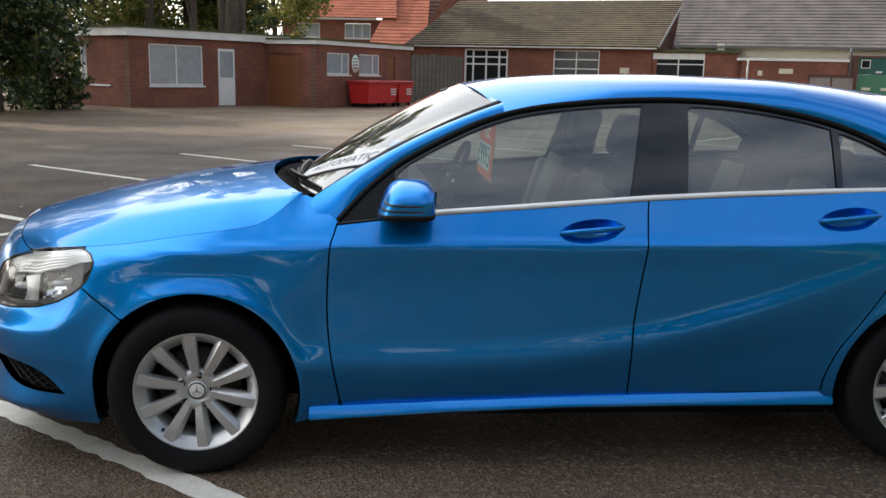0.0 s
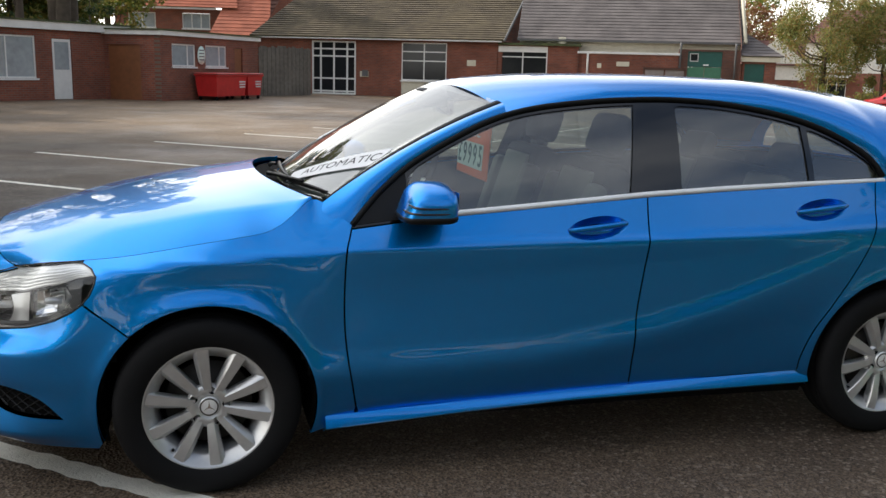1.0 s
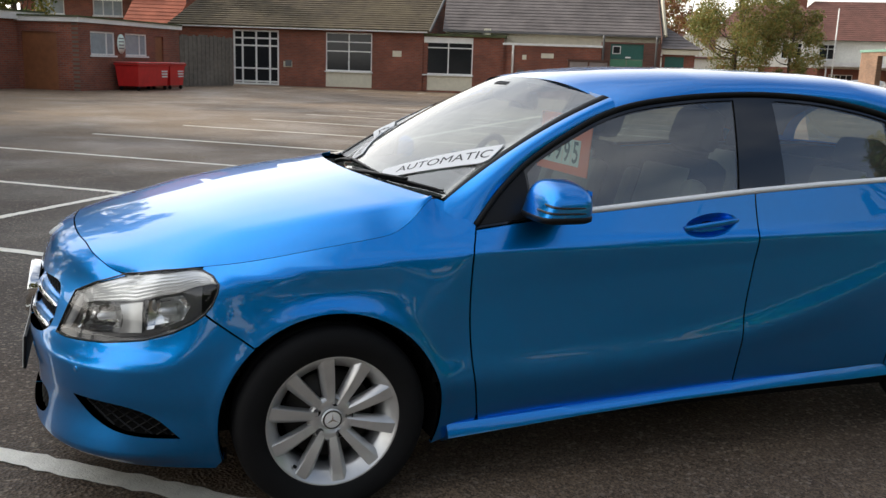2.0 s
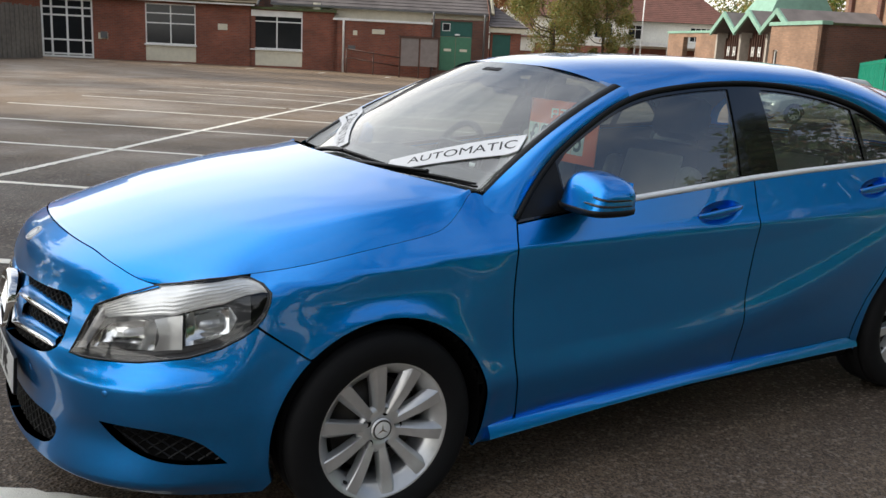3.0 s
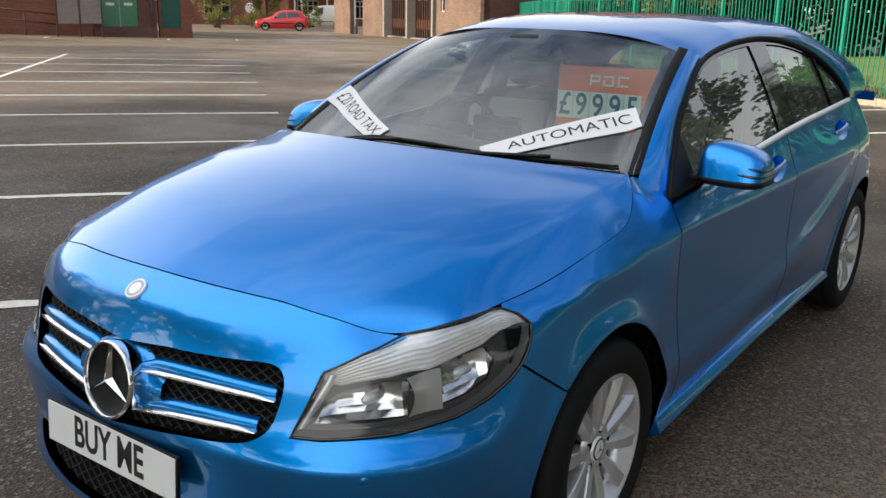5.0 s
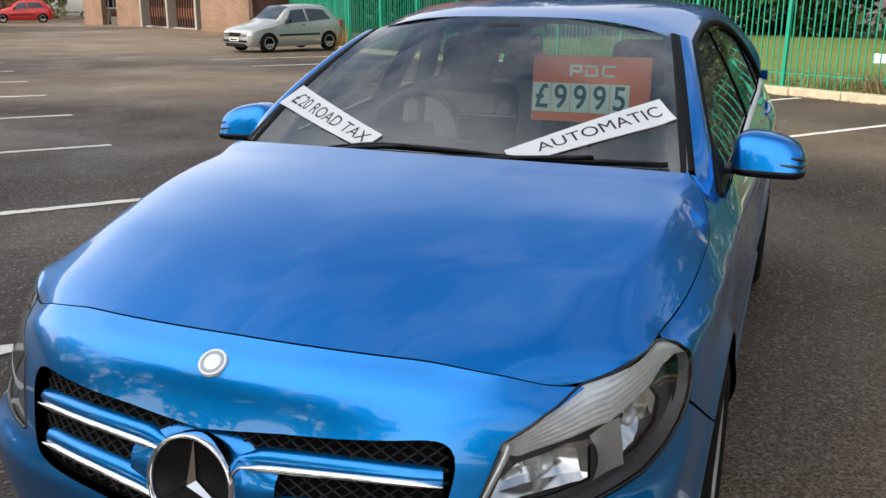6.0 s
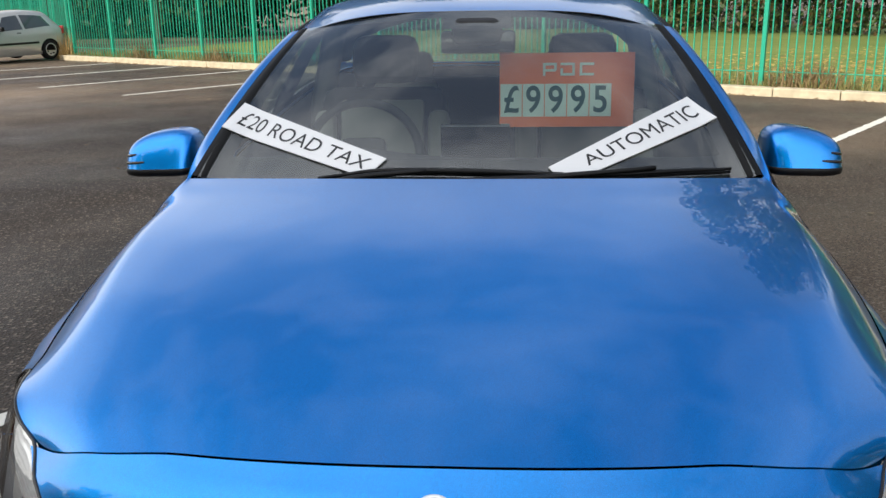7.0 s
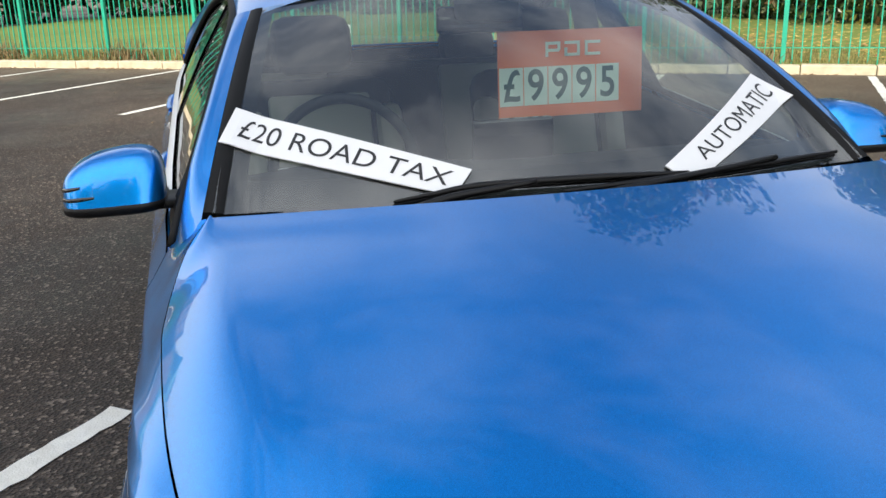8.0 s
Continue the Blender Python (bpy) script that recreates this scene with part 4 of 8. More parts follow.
part("spire", [(-11.4, 2.0, 2.75), (-6.6, 2.0, 2.75), (-6.6, 7.0, 2.75), (-11.4, 7.0, 2.75), (-7.6, 4.2, 7.6)], [(0, 1, 4), (1, 2, 4), (2, 3, 4), (3, 0, 4)], "copper", cp, "pale green copper spire", smooth=False)
tb = box("tall_block", (-4.0, 5.2, -1.0), (3.6, 12.0, 6.4), "brick_pale", cp, "tall buff brick block behind")
for q in range(3):
    box("pilaster", (-3.4 + 2.6 * q, 5.0, -1.0), (-3.1 + 2.6 * q, 5.19, 6.3), "brick_dark", cp)

# white and brick house with hipped roof, far off
wh = thing("house", frame_at(62, 60, -34), "white rendered and brick house with hipped brown roof", "house")
wall_with("lower_wall", -6.5, 6.0, -1.5, 1.9, [(-5.6, -3.4, -0.2, 1.4), (-2.2, -0.2, -0.2, 1.4), (1.4, 2.4, -0.9, 1.3), (3.4, 5.2, -0.2, 1.4)], "brick", wh)
wall_with("upper_wall", -6.5, 6.0, 1.9, 4.4, [(-4.6, -1.8, 2.7, 4.0), (2.6, 4.6, 2.7, 4.0)], "render", wh)
for a, b, lo, hi in ((-5.6, -3.4, -0.2, 1.4), (-2.2, -0.2, -0.2, 1.4), (3.4, 5.2, -0.2, 1.4), (-4.6, -1.8, 2.7, 4.0), (2.6, 4.6, 2.7, 4.0)):
    window(wh, a, b, lo, hi, (0.25, 0.5, 0.75), (0.7,), "pane")
box("front_door", (1.4, 0.06, -0.9), (2.4, 0.12, 1.3), "door_brown", wh)
box("porch", (-3.0, -2.2, 2.1), (5.4, 0.0, 2.45), "fascia", wh)
for x in (-2.8, 0.2, 2.8, 5.2):
    box("porch_post", (x - 0.06, -2.1, -1.5), (x + 0.06, -1.98, 2.1), "fascia", wh)
tiled_roof("roof", ((-7.0, -0.6, 4.35), (6.6, -0.6, 4.35), (-3.4, 4.5, 8.0), (2.8, 4.5, 8.0)), 20, "roof_brown", wh)
tiled_roof("roof", ((6.6, -0.6, 4.35), (6.6, 9.6, 4.35), (2.8, 4.5, 8.0), (2.8, 4.6, 8.0)), 16, "roof_brown", wh)
tiled_roof("roof", ((-7.0, 9.6, 4.35), (-7.0, -0.6, 4.35), (-3.4, 4.6, 8.0), (-3.4, 4.5, 8.0)), 16, "roof_brown", wh)
for x in (-4.6, 3.6):
    box("chimney", (x - 0.5, 3.9, 6.2), (x + 0.5, 4.8, 8.9), "brick", wh, "", 0.02)
fp = thing("flagpole", Matrix.Translation((57.0, 57.5, gz(57, 57.5))), "tall white flagpole on the grass", "flagpole")
part("pole", *tube([(0, 0, 0), (0, 0, 7.6)], [0.07, 0.045], 10), "fascia", fp)
ob2 = thing("house", frame_at(47, 64, -20), "low brick house with white gable, half hidden by trees", "house")
wall_with("front_wall", -6, 3, -1.5, 2.4, [(-4.5, -3.2, 0.2, 1.5), (-1.5, -0.5, -0.8, 1.4)], "brick", ob2)
part("gable_wall", [(-2.5, -0.1, 1.2), (2.6, -0.1, 1.2), (2.6, -0.1, 2.6), (0.0, -0.1, 4.6), (-2.5, -0.1, 2.6)], [(0, 1, 2, 3, 4)], "render", ob2, smooth=False)
tiled_roof("roof", ((-6.4, -0.4, 2.4), (3.4, -0.4, 2.4), (-6.4, 4.5, 4.6), (3.4, 4.5, 4.6)), 14, "roof_brown", ob2)
window(ob2, -4.5, -3.2, 0.2, 1.5, (0.5,), (0.6,), "pane")

# further house between the trees, with a bay and a round window
fh = thing("house", frame_at(52.5, 60.5, -40), "cream rendered house with brick ground floor and bay window", "house")
wall_with("lower_wall", -4.2, 4.2, -1.5, 1.9, [(-3.0, -0.8, -0.2, 1.4), (2.2, 3.2, -0.9, 1.3)], "brick", fh)
wall_with("upper_wall", -4.2, 4.2, 1.9, 4.3, [(-2.8, -1.0, 2.6, 3.9), (1.2, 2.8, 2.6, 3.9)], "render", fh)
for a, b, lo_, hi_ in ((-3.0, -0.8, -0.2, 1.4), (-2.8, -1.0, 2.6, 3.9), (1.2, 2.8, 2.6, 3.9)):
    window(fh, a, b, lo_, hi_, (0.33, 0.67), (0.7,), "pane")
box("front_door", (2.2, 0.06, -0.9), (3.2, 0.12, 1.3), "door_brown", fh)
box("bay_roof", (-3.3, -0.8, 1.5), (-0.5, 0.0, 1.72), "fascia", fh)
V, F = lathe([(0.0, 0.03), (0.34, 0.03), (0.42, 0.05), (0.44, 0.0)], 24)
part("round_window", [(0.9 + p[0], -p[1], 0.7 + p[2]) for p in V], F, "upvc", fh, "white round window")
tiled_roof("roof", ((-4.7, -0.5, 4.3), (4.7, -0.5, 4.3), (-2.6, 4.0, 7.2), (2.6, 4.0, 7.2)), 14, "roof_brown", fh)

# bins
for k, s0 in enumerate((1.86, 4.16)):
    bn_ = thing("wheelie_bin", frame_at(-1.34, 30.95, 57) @ Matrix.Translation((s0, -1.15, 0)), "red four-wheeled rubbish bin against the brick store", "bin", "red bins")
    wd = 2.2 if k == 0 else 1.15
    V = []
    for z, dx, dy in ((0.16, 0.08, 0.06), (0.9, 0.0, 0.0)):
        V += [(dx, dy, z), (wd - dx, dy, z), (wd - dx, 0.95 - dy, z), (dx, 0.95 - dy, z)]
    body = part("body", V, [(0, 3, 2, 1), (4, 5, 6, 7), (0, 1, 5, 4), (1, 2, 6, 5), (2, 3, 7, 6), (3, 0, 4, 7)], "bin", bn_, smooth=False)
    box("lid", (-0.05, -0.06, 0.90), (wd + 0.05, 1.0, 1.04), "bin", bn_, "red lid with a dark rim", 0.05)
    box("lid_rim", (-0.06, -0.07, 0.985), (wd + 0.06, 1.01, 1.01), "slat", bn_)
    for x in (0.15, wd - 0.15):
        for y in (0.12, 0.82):
            V, F = lathe([(0.0, -0.02), (0.07, -0.02), (0.08, 0.0), (0.07, 0.02), (0.0, 0.02)], 16, "x")
            part("castor", V + np.array((x, y, 0.08)), F, "rubber", bn_)
    for q in range(3):
        box("writing_bar", (wd - 0.55, -0.012, 0.68 - 0.10 * q), (wd - 0.15, 0.03 - 0.012 * q, 0.73 - 0.10 * q), "upvc", bn_)

# ---- trees, hedges and leaves ----
def leaf_material(name, tones, trans=0.35, rough=0.5):
    """Leaves: each one its own tone, some light shining through."""
    m = bpy.data.materials.new(name)
    m.use_nodes = True
    nt = m.node_tree
    b = nt.nodes["Principled BSDF"]
    g = nt.nodes.new("ShaderNodeNewGeometry")
    r = nt.nodes.new("ShaderNodeValToRGB")
    r.color_ramp.elements[0].color = (*tones[0], 1)
    r.color_ramp.elements[1].color = (*tones[-1], 1)
    for i, c in enumerate(tones[1:-1]):
        e_ = r.color_ramp.elements.new((i + 1) / (len(tones) - 1))
        e_.color = (*c, 1)
    nt.links.new(g.outputs["Random Per Island"], r.inputs["Fac"])
    nt.links.new(r.outputs["Color"], b.inputs["Base Color"])
    b.inputs["Roughness"].default_value = rough
    t = nt.nodes.new("ShaderNodeBsdfTranslucent")
    nt.links.new(r.outputs["Color"], t.inputs["Color"])
    mx = nt.nodes.new("ShaderNodeMixShader")
    mx.inputs["Fac"].default_value = trans
    nt.links.new(b.outputs["BSDF"], mx.inputs[1])
    nt.links.new(t.outputs["BSDF"], mx.inputs[2])
    nt.links.new(mx.outputs["Shader"], nt.nodes["Material Output"].inputs["Surface"])
    return m


LEAF = {
    "laurel": leaf_material("dark glossy laurel leaves", ((0.012, 0.030, 0.010), (0.022, 0.055, 0.014), (0.05, 0.09, 0.022), (0.17, 0.15, 0.03)), 0.2, 0.35),
    "wood": leaf_material("yellowing woodland leaves", ((0.05, 0.09, 0.02), (0.12, 0.17, 0.03), (0.26, 0.25, 0.05), (0.30, 0.22, 0.06)), 0.45),
    "birch": leaf_material("pale birch leaves", ((0.10, 0.13, 0.03), (0.17, 0.20, 0.05), (0.28, 0.25, 0.07), (0.30, 0.17, 0.05)), 0.4),
    "autumn": leaf_material("orange autumn leaves", ((0.30, 0.15, 0.02), (0.50, 0.20, 0.025), (0.58, 0.28, 0.03), (0.26, 0.22, 0.04)), 0.4),
    "hedge": leaf_material("dark hedge leaves", ((0.010, 0.022, 0.008), (0.02, 0.045, 0.012), (0.04, 0.075, 0.018)), 0.15),
    "shrub": leaf_material("mixed shrub leaves", ((0.018, 0.042, 0.012), (0.035, 0.075, 0.018), (0.06, 0.10, 0.025), (0.14, 0.07, 0.03)), 0.25),
    "rust": leaf_material("rust brown leaves", ((0.16, 0.07, 0.03), (0.24, 0.10, 0.04), (0.20, 0.15, 0.05)), 0.4),
}
M["bark"] = material("tree bark", (0.075, 0.058, 0.042), 0.9, var=0.35, scale=5, bump=0.8, bump_scale=16)
rng = np.random.default_rng(7)


def leaf_cloud(centres, radii, n, size, droop=0.0):
    """Verts and faces of n leaves, four corners each, gathered in clumps."""
    C, R = np.array(centres), np.array(radii)
    pick = rng.choice(len(C), n, p=R ** 2 / (R ** 2).sum())
    d = rng.normal(size=(n, 3))
    d /= np.linalg.norm(d, axis=1)[:, None]
    p = C[pick] + d * (R[pick] * rng.random(n) ** 0.45)[:, None] * np.array((1, 1, 0.8))
    p[:, 2] -= droop * rng.random(n) ** 2 * R[pick]
    a = rng.normal(size=(n, 3)) + np.array((0, 0, -0.5))
    a /= np.linalg.norm(a, axis=1)[:, None]
    b = np.cross(a, rng.normal(size=(n, 3)))
    b /= np.linalg.norm(b, axis=1)[:, None]
    s = (size * rng.uniform(0.6, 1.3, n))[:, None]
    nrm = np.cross(a, b)
    V = np.stack((p - a * s * 0.5, p + b * s * 0.3 + nrm * s * 0.08, p + a * s * 0.55, p - b * s * 0.3 + nrm * s * 0.08), 1).reshape(-1, 3)
    F = [(4 * i, 4 * i + 1, 4 * i + 2, 4 * i + 3) for i in range(n)]
    return V, F


def tree(name, x, y, h, spread, leaf, n, label, size=0.16, trunk=0.16, low=0.3, clumps=40, fill=1.0, category="tree", droop=0.0, stems=1, group=""):
    """A tapered trunk, limbs to the clumps of leaf, and an uneven crown."""
    th = thing(name, Matrix.Translation((x, y, gz(x, y) - 0.03)), label, category, group)
    lo = h * low
    C, R = [], []
    for i in range(clumps):
        while True:
            q = rng.uniform(-1, 1, 3)
            if 0.25 < np.linalg.norm(q) < 1:
                break
        zc = lo + (h - lo) * (0.5 + 0.5 * q[2])
        w = spread * (1.0 - 0.45 * max(0.0, q[2]) ** 2)
        C.append((q[0] * w, q[1] * w, zc))
        R.append(spread * rng.uniform(0.16, 0.34) * fill)
    for s_ in range(stems):
        a = 6.28 * s_ / stems + 0.6
        off = 0.0 if stems == 1 else trunk * 0.9
        line = [(math.cos(a) * off * (1 + 2.2 * k * k * (stems > 1)) + rng.normal() * 0.05 * spread * k, math.sin(a) * off * (1 + 2.2 * k * k * (stems > 1)) + rng.normal() * 0.05 * spread * k, -0.05 + k * h * 0.86) for k in np.linspace(0, 1, 7)]
        line[0] = (math.cos(a) * off, math.sin(a) * off, -0.05)
        tk = part("trunk", *tube(smooth_line(line, 16), list(np.interp(np.linspace(0, 1, 16), [0, 0.06, 0.5, 1], [trunk * 1.35, trunk, trunk * 0.7, trunk * 0.2])), 12), "bark", th)
        if s_ == 0:
            main = line
    order = np.argsort([c[2] for c in C])[:: max(1, len(C) // 12)]
    for i in order:
        c = np.array(C[i])
        k = np.clip(c[2] / h - 0.18, 0.1, 0.8)
        b0 = np.array([np.interp(k * h, [q[2] for q in main], [q[j] for q in main]) for j in range(3)])
        mid = (b0 + c) / 2 + np.array((0, 0, -0.06 * h))
        part("limb", *tube(smooth_line([b0, mid, c], 8), list(np.linspace(trunk * 0.36, trunk * 0.07, 8)), 7), "bark", th)
    part("crown", *leaf_cloud(C, R, n, size, droop), LEAF[leaf], th, smooth=False)
    return th


# laurel by the cabin
for x, y, h, w, n in ((-10.2, 23.9, 5.4, 2.1, 11000), (-13.6, 24.6, 6.5, 2.6, 10000), (-9.3, 25.8, 2.3, 1.1, 2600), (-16.5, 22.0, 6.0, 2.6, 7000)):
    tree("laurel_bush", x, y, h, w, "laurel", n, "large dark evergreen laurel bush beside the brick cabin", 0.19, 0.10, -0.06, 76, 1.1, "bush", group="laurel bushes")
# wood behind the cabins
tree("tree", -5.5, 38.2, 17, 3.6, "wood", 7500, "old tree with several thick trunks behind the cabin", 0.26, 0.34, 0.42, 36, 0.9, stems=3)
tree("tree", -7.4, 39.4, 18, 3.2, "wood", 6000, "slim tall woodland tree with yellowing leaves", 0.26, 0.20, 0.33, 30, 0.9, group="wood behind the cabins")
tree("tree", -9.5, 40.0, 19, 3.6, "wood", 6500, "slim tall woodland tree with yellowing leaves", 0.26, 0.24, 0.33, 30, 0.9, group="wood behind the cabins")
for x, y, h, w, lf in ((-14.5, 44, 19, 4.6, "wood"), (-18, 36, 17, 4.6, "hedge"), (-9, 48, 18, 4.6, "wood"), (-21, 48, 17, 4.8, "wood"), (-13, 33, 7, 3.0, "laurel"), (-8.5, 43.5, 7.5, 3.2, "wood"), (-6.2, 44, 7.0, 2.2, "wood"), (-12.5, 41, 7, 3.4, "wood"), (-10, 44.5, 7, 3.4, "wood")):
    tree("tree", x, y, h, w, lf, 8000, "woodland tree with leaves low to the ground", 0.24, 0.22, 0.03, 50, 1.2, group="wood behind the cabins")
tree("shrub", -4.3, 37.4, 4.6, 1.1, "laurel", 2600, "ivy-clad evergreen shrub beside a tree trunk", 0.17, 0.07, 0.1, 26, 1.0, "bush")
tree("tree", -4.9, 51.5, 13, 3.0, "wood", 7000, "woodland tree with leaves low to the ground", 0.26, 0.2, 0.04, 46, 1.1, group="wood behind the cabins")
# birches and gardens by the white house
tree("birch_tree", 42.4, 51.5, 12.0, 3.6, "birch", 30000, "weeping birch with pale yellow-green leaves", 0.16, 0.20, 0.16, 64, 0.9, droop=1.6)
tree("birch_tree", 45.9, 50.0, 8.0, 2.2, "birch", 11000, "smaller birch with leaves turning orange", 0.16, 0.12, 0.12, 48, 0.9, droop=1.2)
for x, y, h, w, lf in ((57.5, 68, 10, 4.2, "birch"), (49.5, 72, 9, 4.2, "rust"), (63, 74, 10, 4.6, "wood"), (44.5, 72, 9, 3.6, "rust"), (82, 66, 11, 4.5, "birch"), (74, 54, 11, 4.2, "rust"), (70, 48, 9, 3.6, "wood"), (36, 78, 12, 4.5, "birch"), (92, 76, 12, 5.5, "wood"), (60, 82, 12, 5, "wood")):
    tree("tree", x, y, h, w, lf, 2600, "distant autumn garden tree", 0.38, 0.18, 0.22, 34, 1.0, group="garden trees")
for x, y, h, w in ((41.0, 49.5, 1.5, 0.9), (50.8, 50.5, 1.9, 1.2), (38.5, 50.5, 1.2, 0.8), (47.5, 53.5, 1.4, 1.3)):
    tree("garden_shrub", x, y, h, w, "wood", 900, "low yellow-green garden shrub", 0.14, 0.05, 0.05, 18, 1.1, "bush", group="garden shrubs")
# orange tree behind the railings
tree("autumn_tree", 32.6, 13.2, 8.5, 3.4, "autumn", 9000, "orange and gold autumn tree behind the railings", 0.20, 0.16, 0.18, 60, 0.95)
# dark belt beyond the lawn
for x, y, h, w in ((45.5, 19.0, 8, 3.4), (43.5, 14.0, 9, 3.6), (43.0, 9.0, 8, 3.4), (43.5, 4.0, 9, 3.6), (43.0, -1.0, 8, 3.4), (42.0, -5.5, 9, 3.6), (39.5, 17.5, 6, 2.6), (38.5, 13.0, 6, 2.6), (49, 16, 9, 4), (49, 8, 9, 4), (49, 0, 9, 4), (47.5, -8, 9, 4), (41, -11, 9, 3.8)):
    tree("hedge_tree", x, y, h * 1.45, w * 1.1, "hedge", 9000, "dense dark evergreen tree beyond the lawn", 0.42, 0.2, -0.03, 90, 1.35, group="dark belt beyond the lawn")
for x, y, h, w, lf in ((35.6, -6.6, 4.2, 1.8, "shrub"), (34.2, -9.6, 5.5, 2.3, "shrub"), (31.0, -11.8, 5.0, 2.2, "shrub"), (28.0, -13.6, 5.5, 2.2, "shrub"), (24.8, -14.4, 5.0, 2.1, "laurel"), (21.4, -14.2, 5.2, 2.1, "shrub"), (18.0, -14.2, 4.8, 2.1, "laurel"), (14.8, -14.8, 5.2, 2.1, "shrub"), (11.6, -15.6, 5.0, 2.2, "shrub"), (8.4, -17.4, 5.2, 2.2, "laurel")):
    tree("shrub", x, y, h * 1.2, w * 1.15, lf, 8500, "tangled dark green shrub with some brown leaves", 0.20, 0.06, -0.04, 60, 1.2, "bush", group="shrubs along the lawn")
tree("tree", 25.0, -13.2, 18.5, 5.4, "shrub", 14000, "tall broad leafy tree rising behind the shrubs", 0.40, 0.30, 0.22, 80, 1.0)
tree("tree", 12.0, -18.5, 6.5, 3.0, "shrub", 7000, "broad leafy tree rising behind the shrubs", 0.24, 0.20, 0.25, 46, 0.95)
# tall trees shading the parked car; the first, unseen, is added to block sun
for x, y, h in ((-23.8, 15.0, 20.5), (-20.5, 12.5, 19.5), (-24.5, 6.0, 19.0), (-17.0, 19.5, 18.0), (-27.5, 0.5, 19.0)):
    tree("tall_tree", x, y, h, 5.2, "wood", 10000, "tall leafy tree shading the car park", 0.48, 0.34, 0.10, 70, 1.12, group="tall shade trees")
# row closing the car park on its open side
for k in range(12):
    x = -30 + 5.4 * k + rng.uniform(-1, 1)
    y = -25.0 + rng.uniform(-2.0, 1.5) - 0.03 * abs(x)
    tree("hedge_tree", x, y, rng.uniform(10.5, 15.0), 4.0, ("hedge", "shrub", "wood")[k % 3], 6500, "tall leafy tree in the row edging the car park", 0.45, 0.24, 0.04, 60, 1.15, group="row of trees edging the car park")


def fallen(name, spots, mat, size, label):
    """Fallen leaves lying about, curled a little."""
    V, F = [], []
    for x, y, z in spots:
        a, s = random.uniform(0, 6.28), size * random.uniform(0.5, 1.3)
        c, d_ = math.cos(a) * s, math.sin(a) * s
        o = len(V)
        V += [(x - c, y - d_, z + random.uniform(0.002, 0.02)), (x + 0.55 * d_, y - 0.55 * c, z + 0.004), (x + c, y + d_, z + random.uniform(0.002, 0.02)), (x - 0.55 * d_, y + 0.55 * c, z + 0.004)]
        F.append((o, o + 1, o + 2, o + 3))
    return tagged(part(name, V, F, mat, smooth=False), label, "leaves", kind="stuff")


LEAF["fallen"] = leaf_material("fallen yellow leaves", ((0.30, 0.17, 0.05), (0.55, 0.36, 0.08), (0.62, 0.48, 0.16), (0.34, 0.10, 0.06)), 0.2, 0.7)
spots = []
for _ in range(5200):
    k, w = random.uniform(-15, -1.0), 0.5 + abs(random.gauss(0, 5.0))
    if random.random() < np.interp(k, [-15, -5.5, -2.5], [1, 0.8, 0.06]):
        p = KERB0 + KD * k + KN * w
        spots.append((p[0], p[1], gz(*p) + 0.125))
fallen("fallen_leaves", spots, LEAF["fallen"], 0.06, "yellow and red fallen leaves on the lawn")
spots = []
for _ in range(900):
    k, w = random.uniform(-15, 11), -0.12 - abs(random.gauss(0, 0.10))
    if noise.noise((k * 0.9, 7.0, 1.0)) + random.uniform(-0.4, 0.4) > -0.05:
        p = KERB0 + KD * k + KN * w
        spots.append((p[0], p[1], gz(*p) + 0.006))
fallen("kerb_leaves", spots, leaf_material("dry brown leaves", ((0.10, 0.05, 0.02), (0.20, 0.11, 0.05), (0.34, 0.24, 0.12)), 0.1, 0.8), 0.045, "dry brown leaves gathered along the kerb")
spots = [(x, y, gz(x, y) + 0.004) for x, y in ((random.uniform(-8, 26), random.uniform(-7, 24)) for _ in range(420))]
fallen("stray_leaves", [q for q in spots if not (-1.1 < q[0] < 3.7 and -1.1 < q[1] < 1.1)], leaf_material("stray leaves", ((0.30, 0.24, 0.16), (0.12, 0.07, 0.03), (0.42, 0.34, 0.22)), 0.1, 0.8), 0.03, "stray leaves scattered on the asphalt")

# tall dry grass at the corner post, and a scrap of white card on the lawn
spots = []
for _ in range(260):
    p = CORNER + KD * random.gauss(0.1, 0.16) + KN * random.gauss(0.12, 0.12)
    spots.append((p[0], p[1], gz(*p) + 0.02))
blades("dry_grass", spots, 0.75, material("straw", (0.42, 0.26, 0.09), 0.8, var=0.3, scale=3, colour2=(0.55, 0.36, 0.14)), "clump of tall straw-coloured dry grass by the corner post", 0.22, 0.010)
card = thing("scrap_card", Matrix.Translation((21.5, -2.5, gz(21.5, -2.5) + 0.12)), "scrap of white card standing on the lawn", "litter")
part("sheet_face", [(0, -0.02, 0), (0.06, -0.30, 0), (0.12, -0.30, 0.20), (0.06, -0.02, 0.22), (0.012, -0.02, 0), (0.072, -0.30, 0), (0.132, -0.30, 0.20), (0.072, -0.02, 0.22)],
     [(0, 1, 2, 3), (7, 6, 5, 4), (0, 4, 5, 1), (1, 5, 6, 2), (2, 6, 7, 3), (3, 7, 4, 0)], "white", card, smooth=False)

# ---- parked vehicles farther off ----
def body_paint(name, colour, metal):
    m = material(name, colour, 0.3, metal, var=0.04, scale=3, coat=0.8)
    return m


M["glass_dark"] = material("dark car glass", (0.03, 0.038, 0.042), 0.04, var=0.05, coat=0.8)
M["lamp_glass"] = material("clear lamp glass", (0.62, 0.64, 0.66), 0.1, 0.4, coat=0.8)


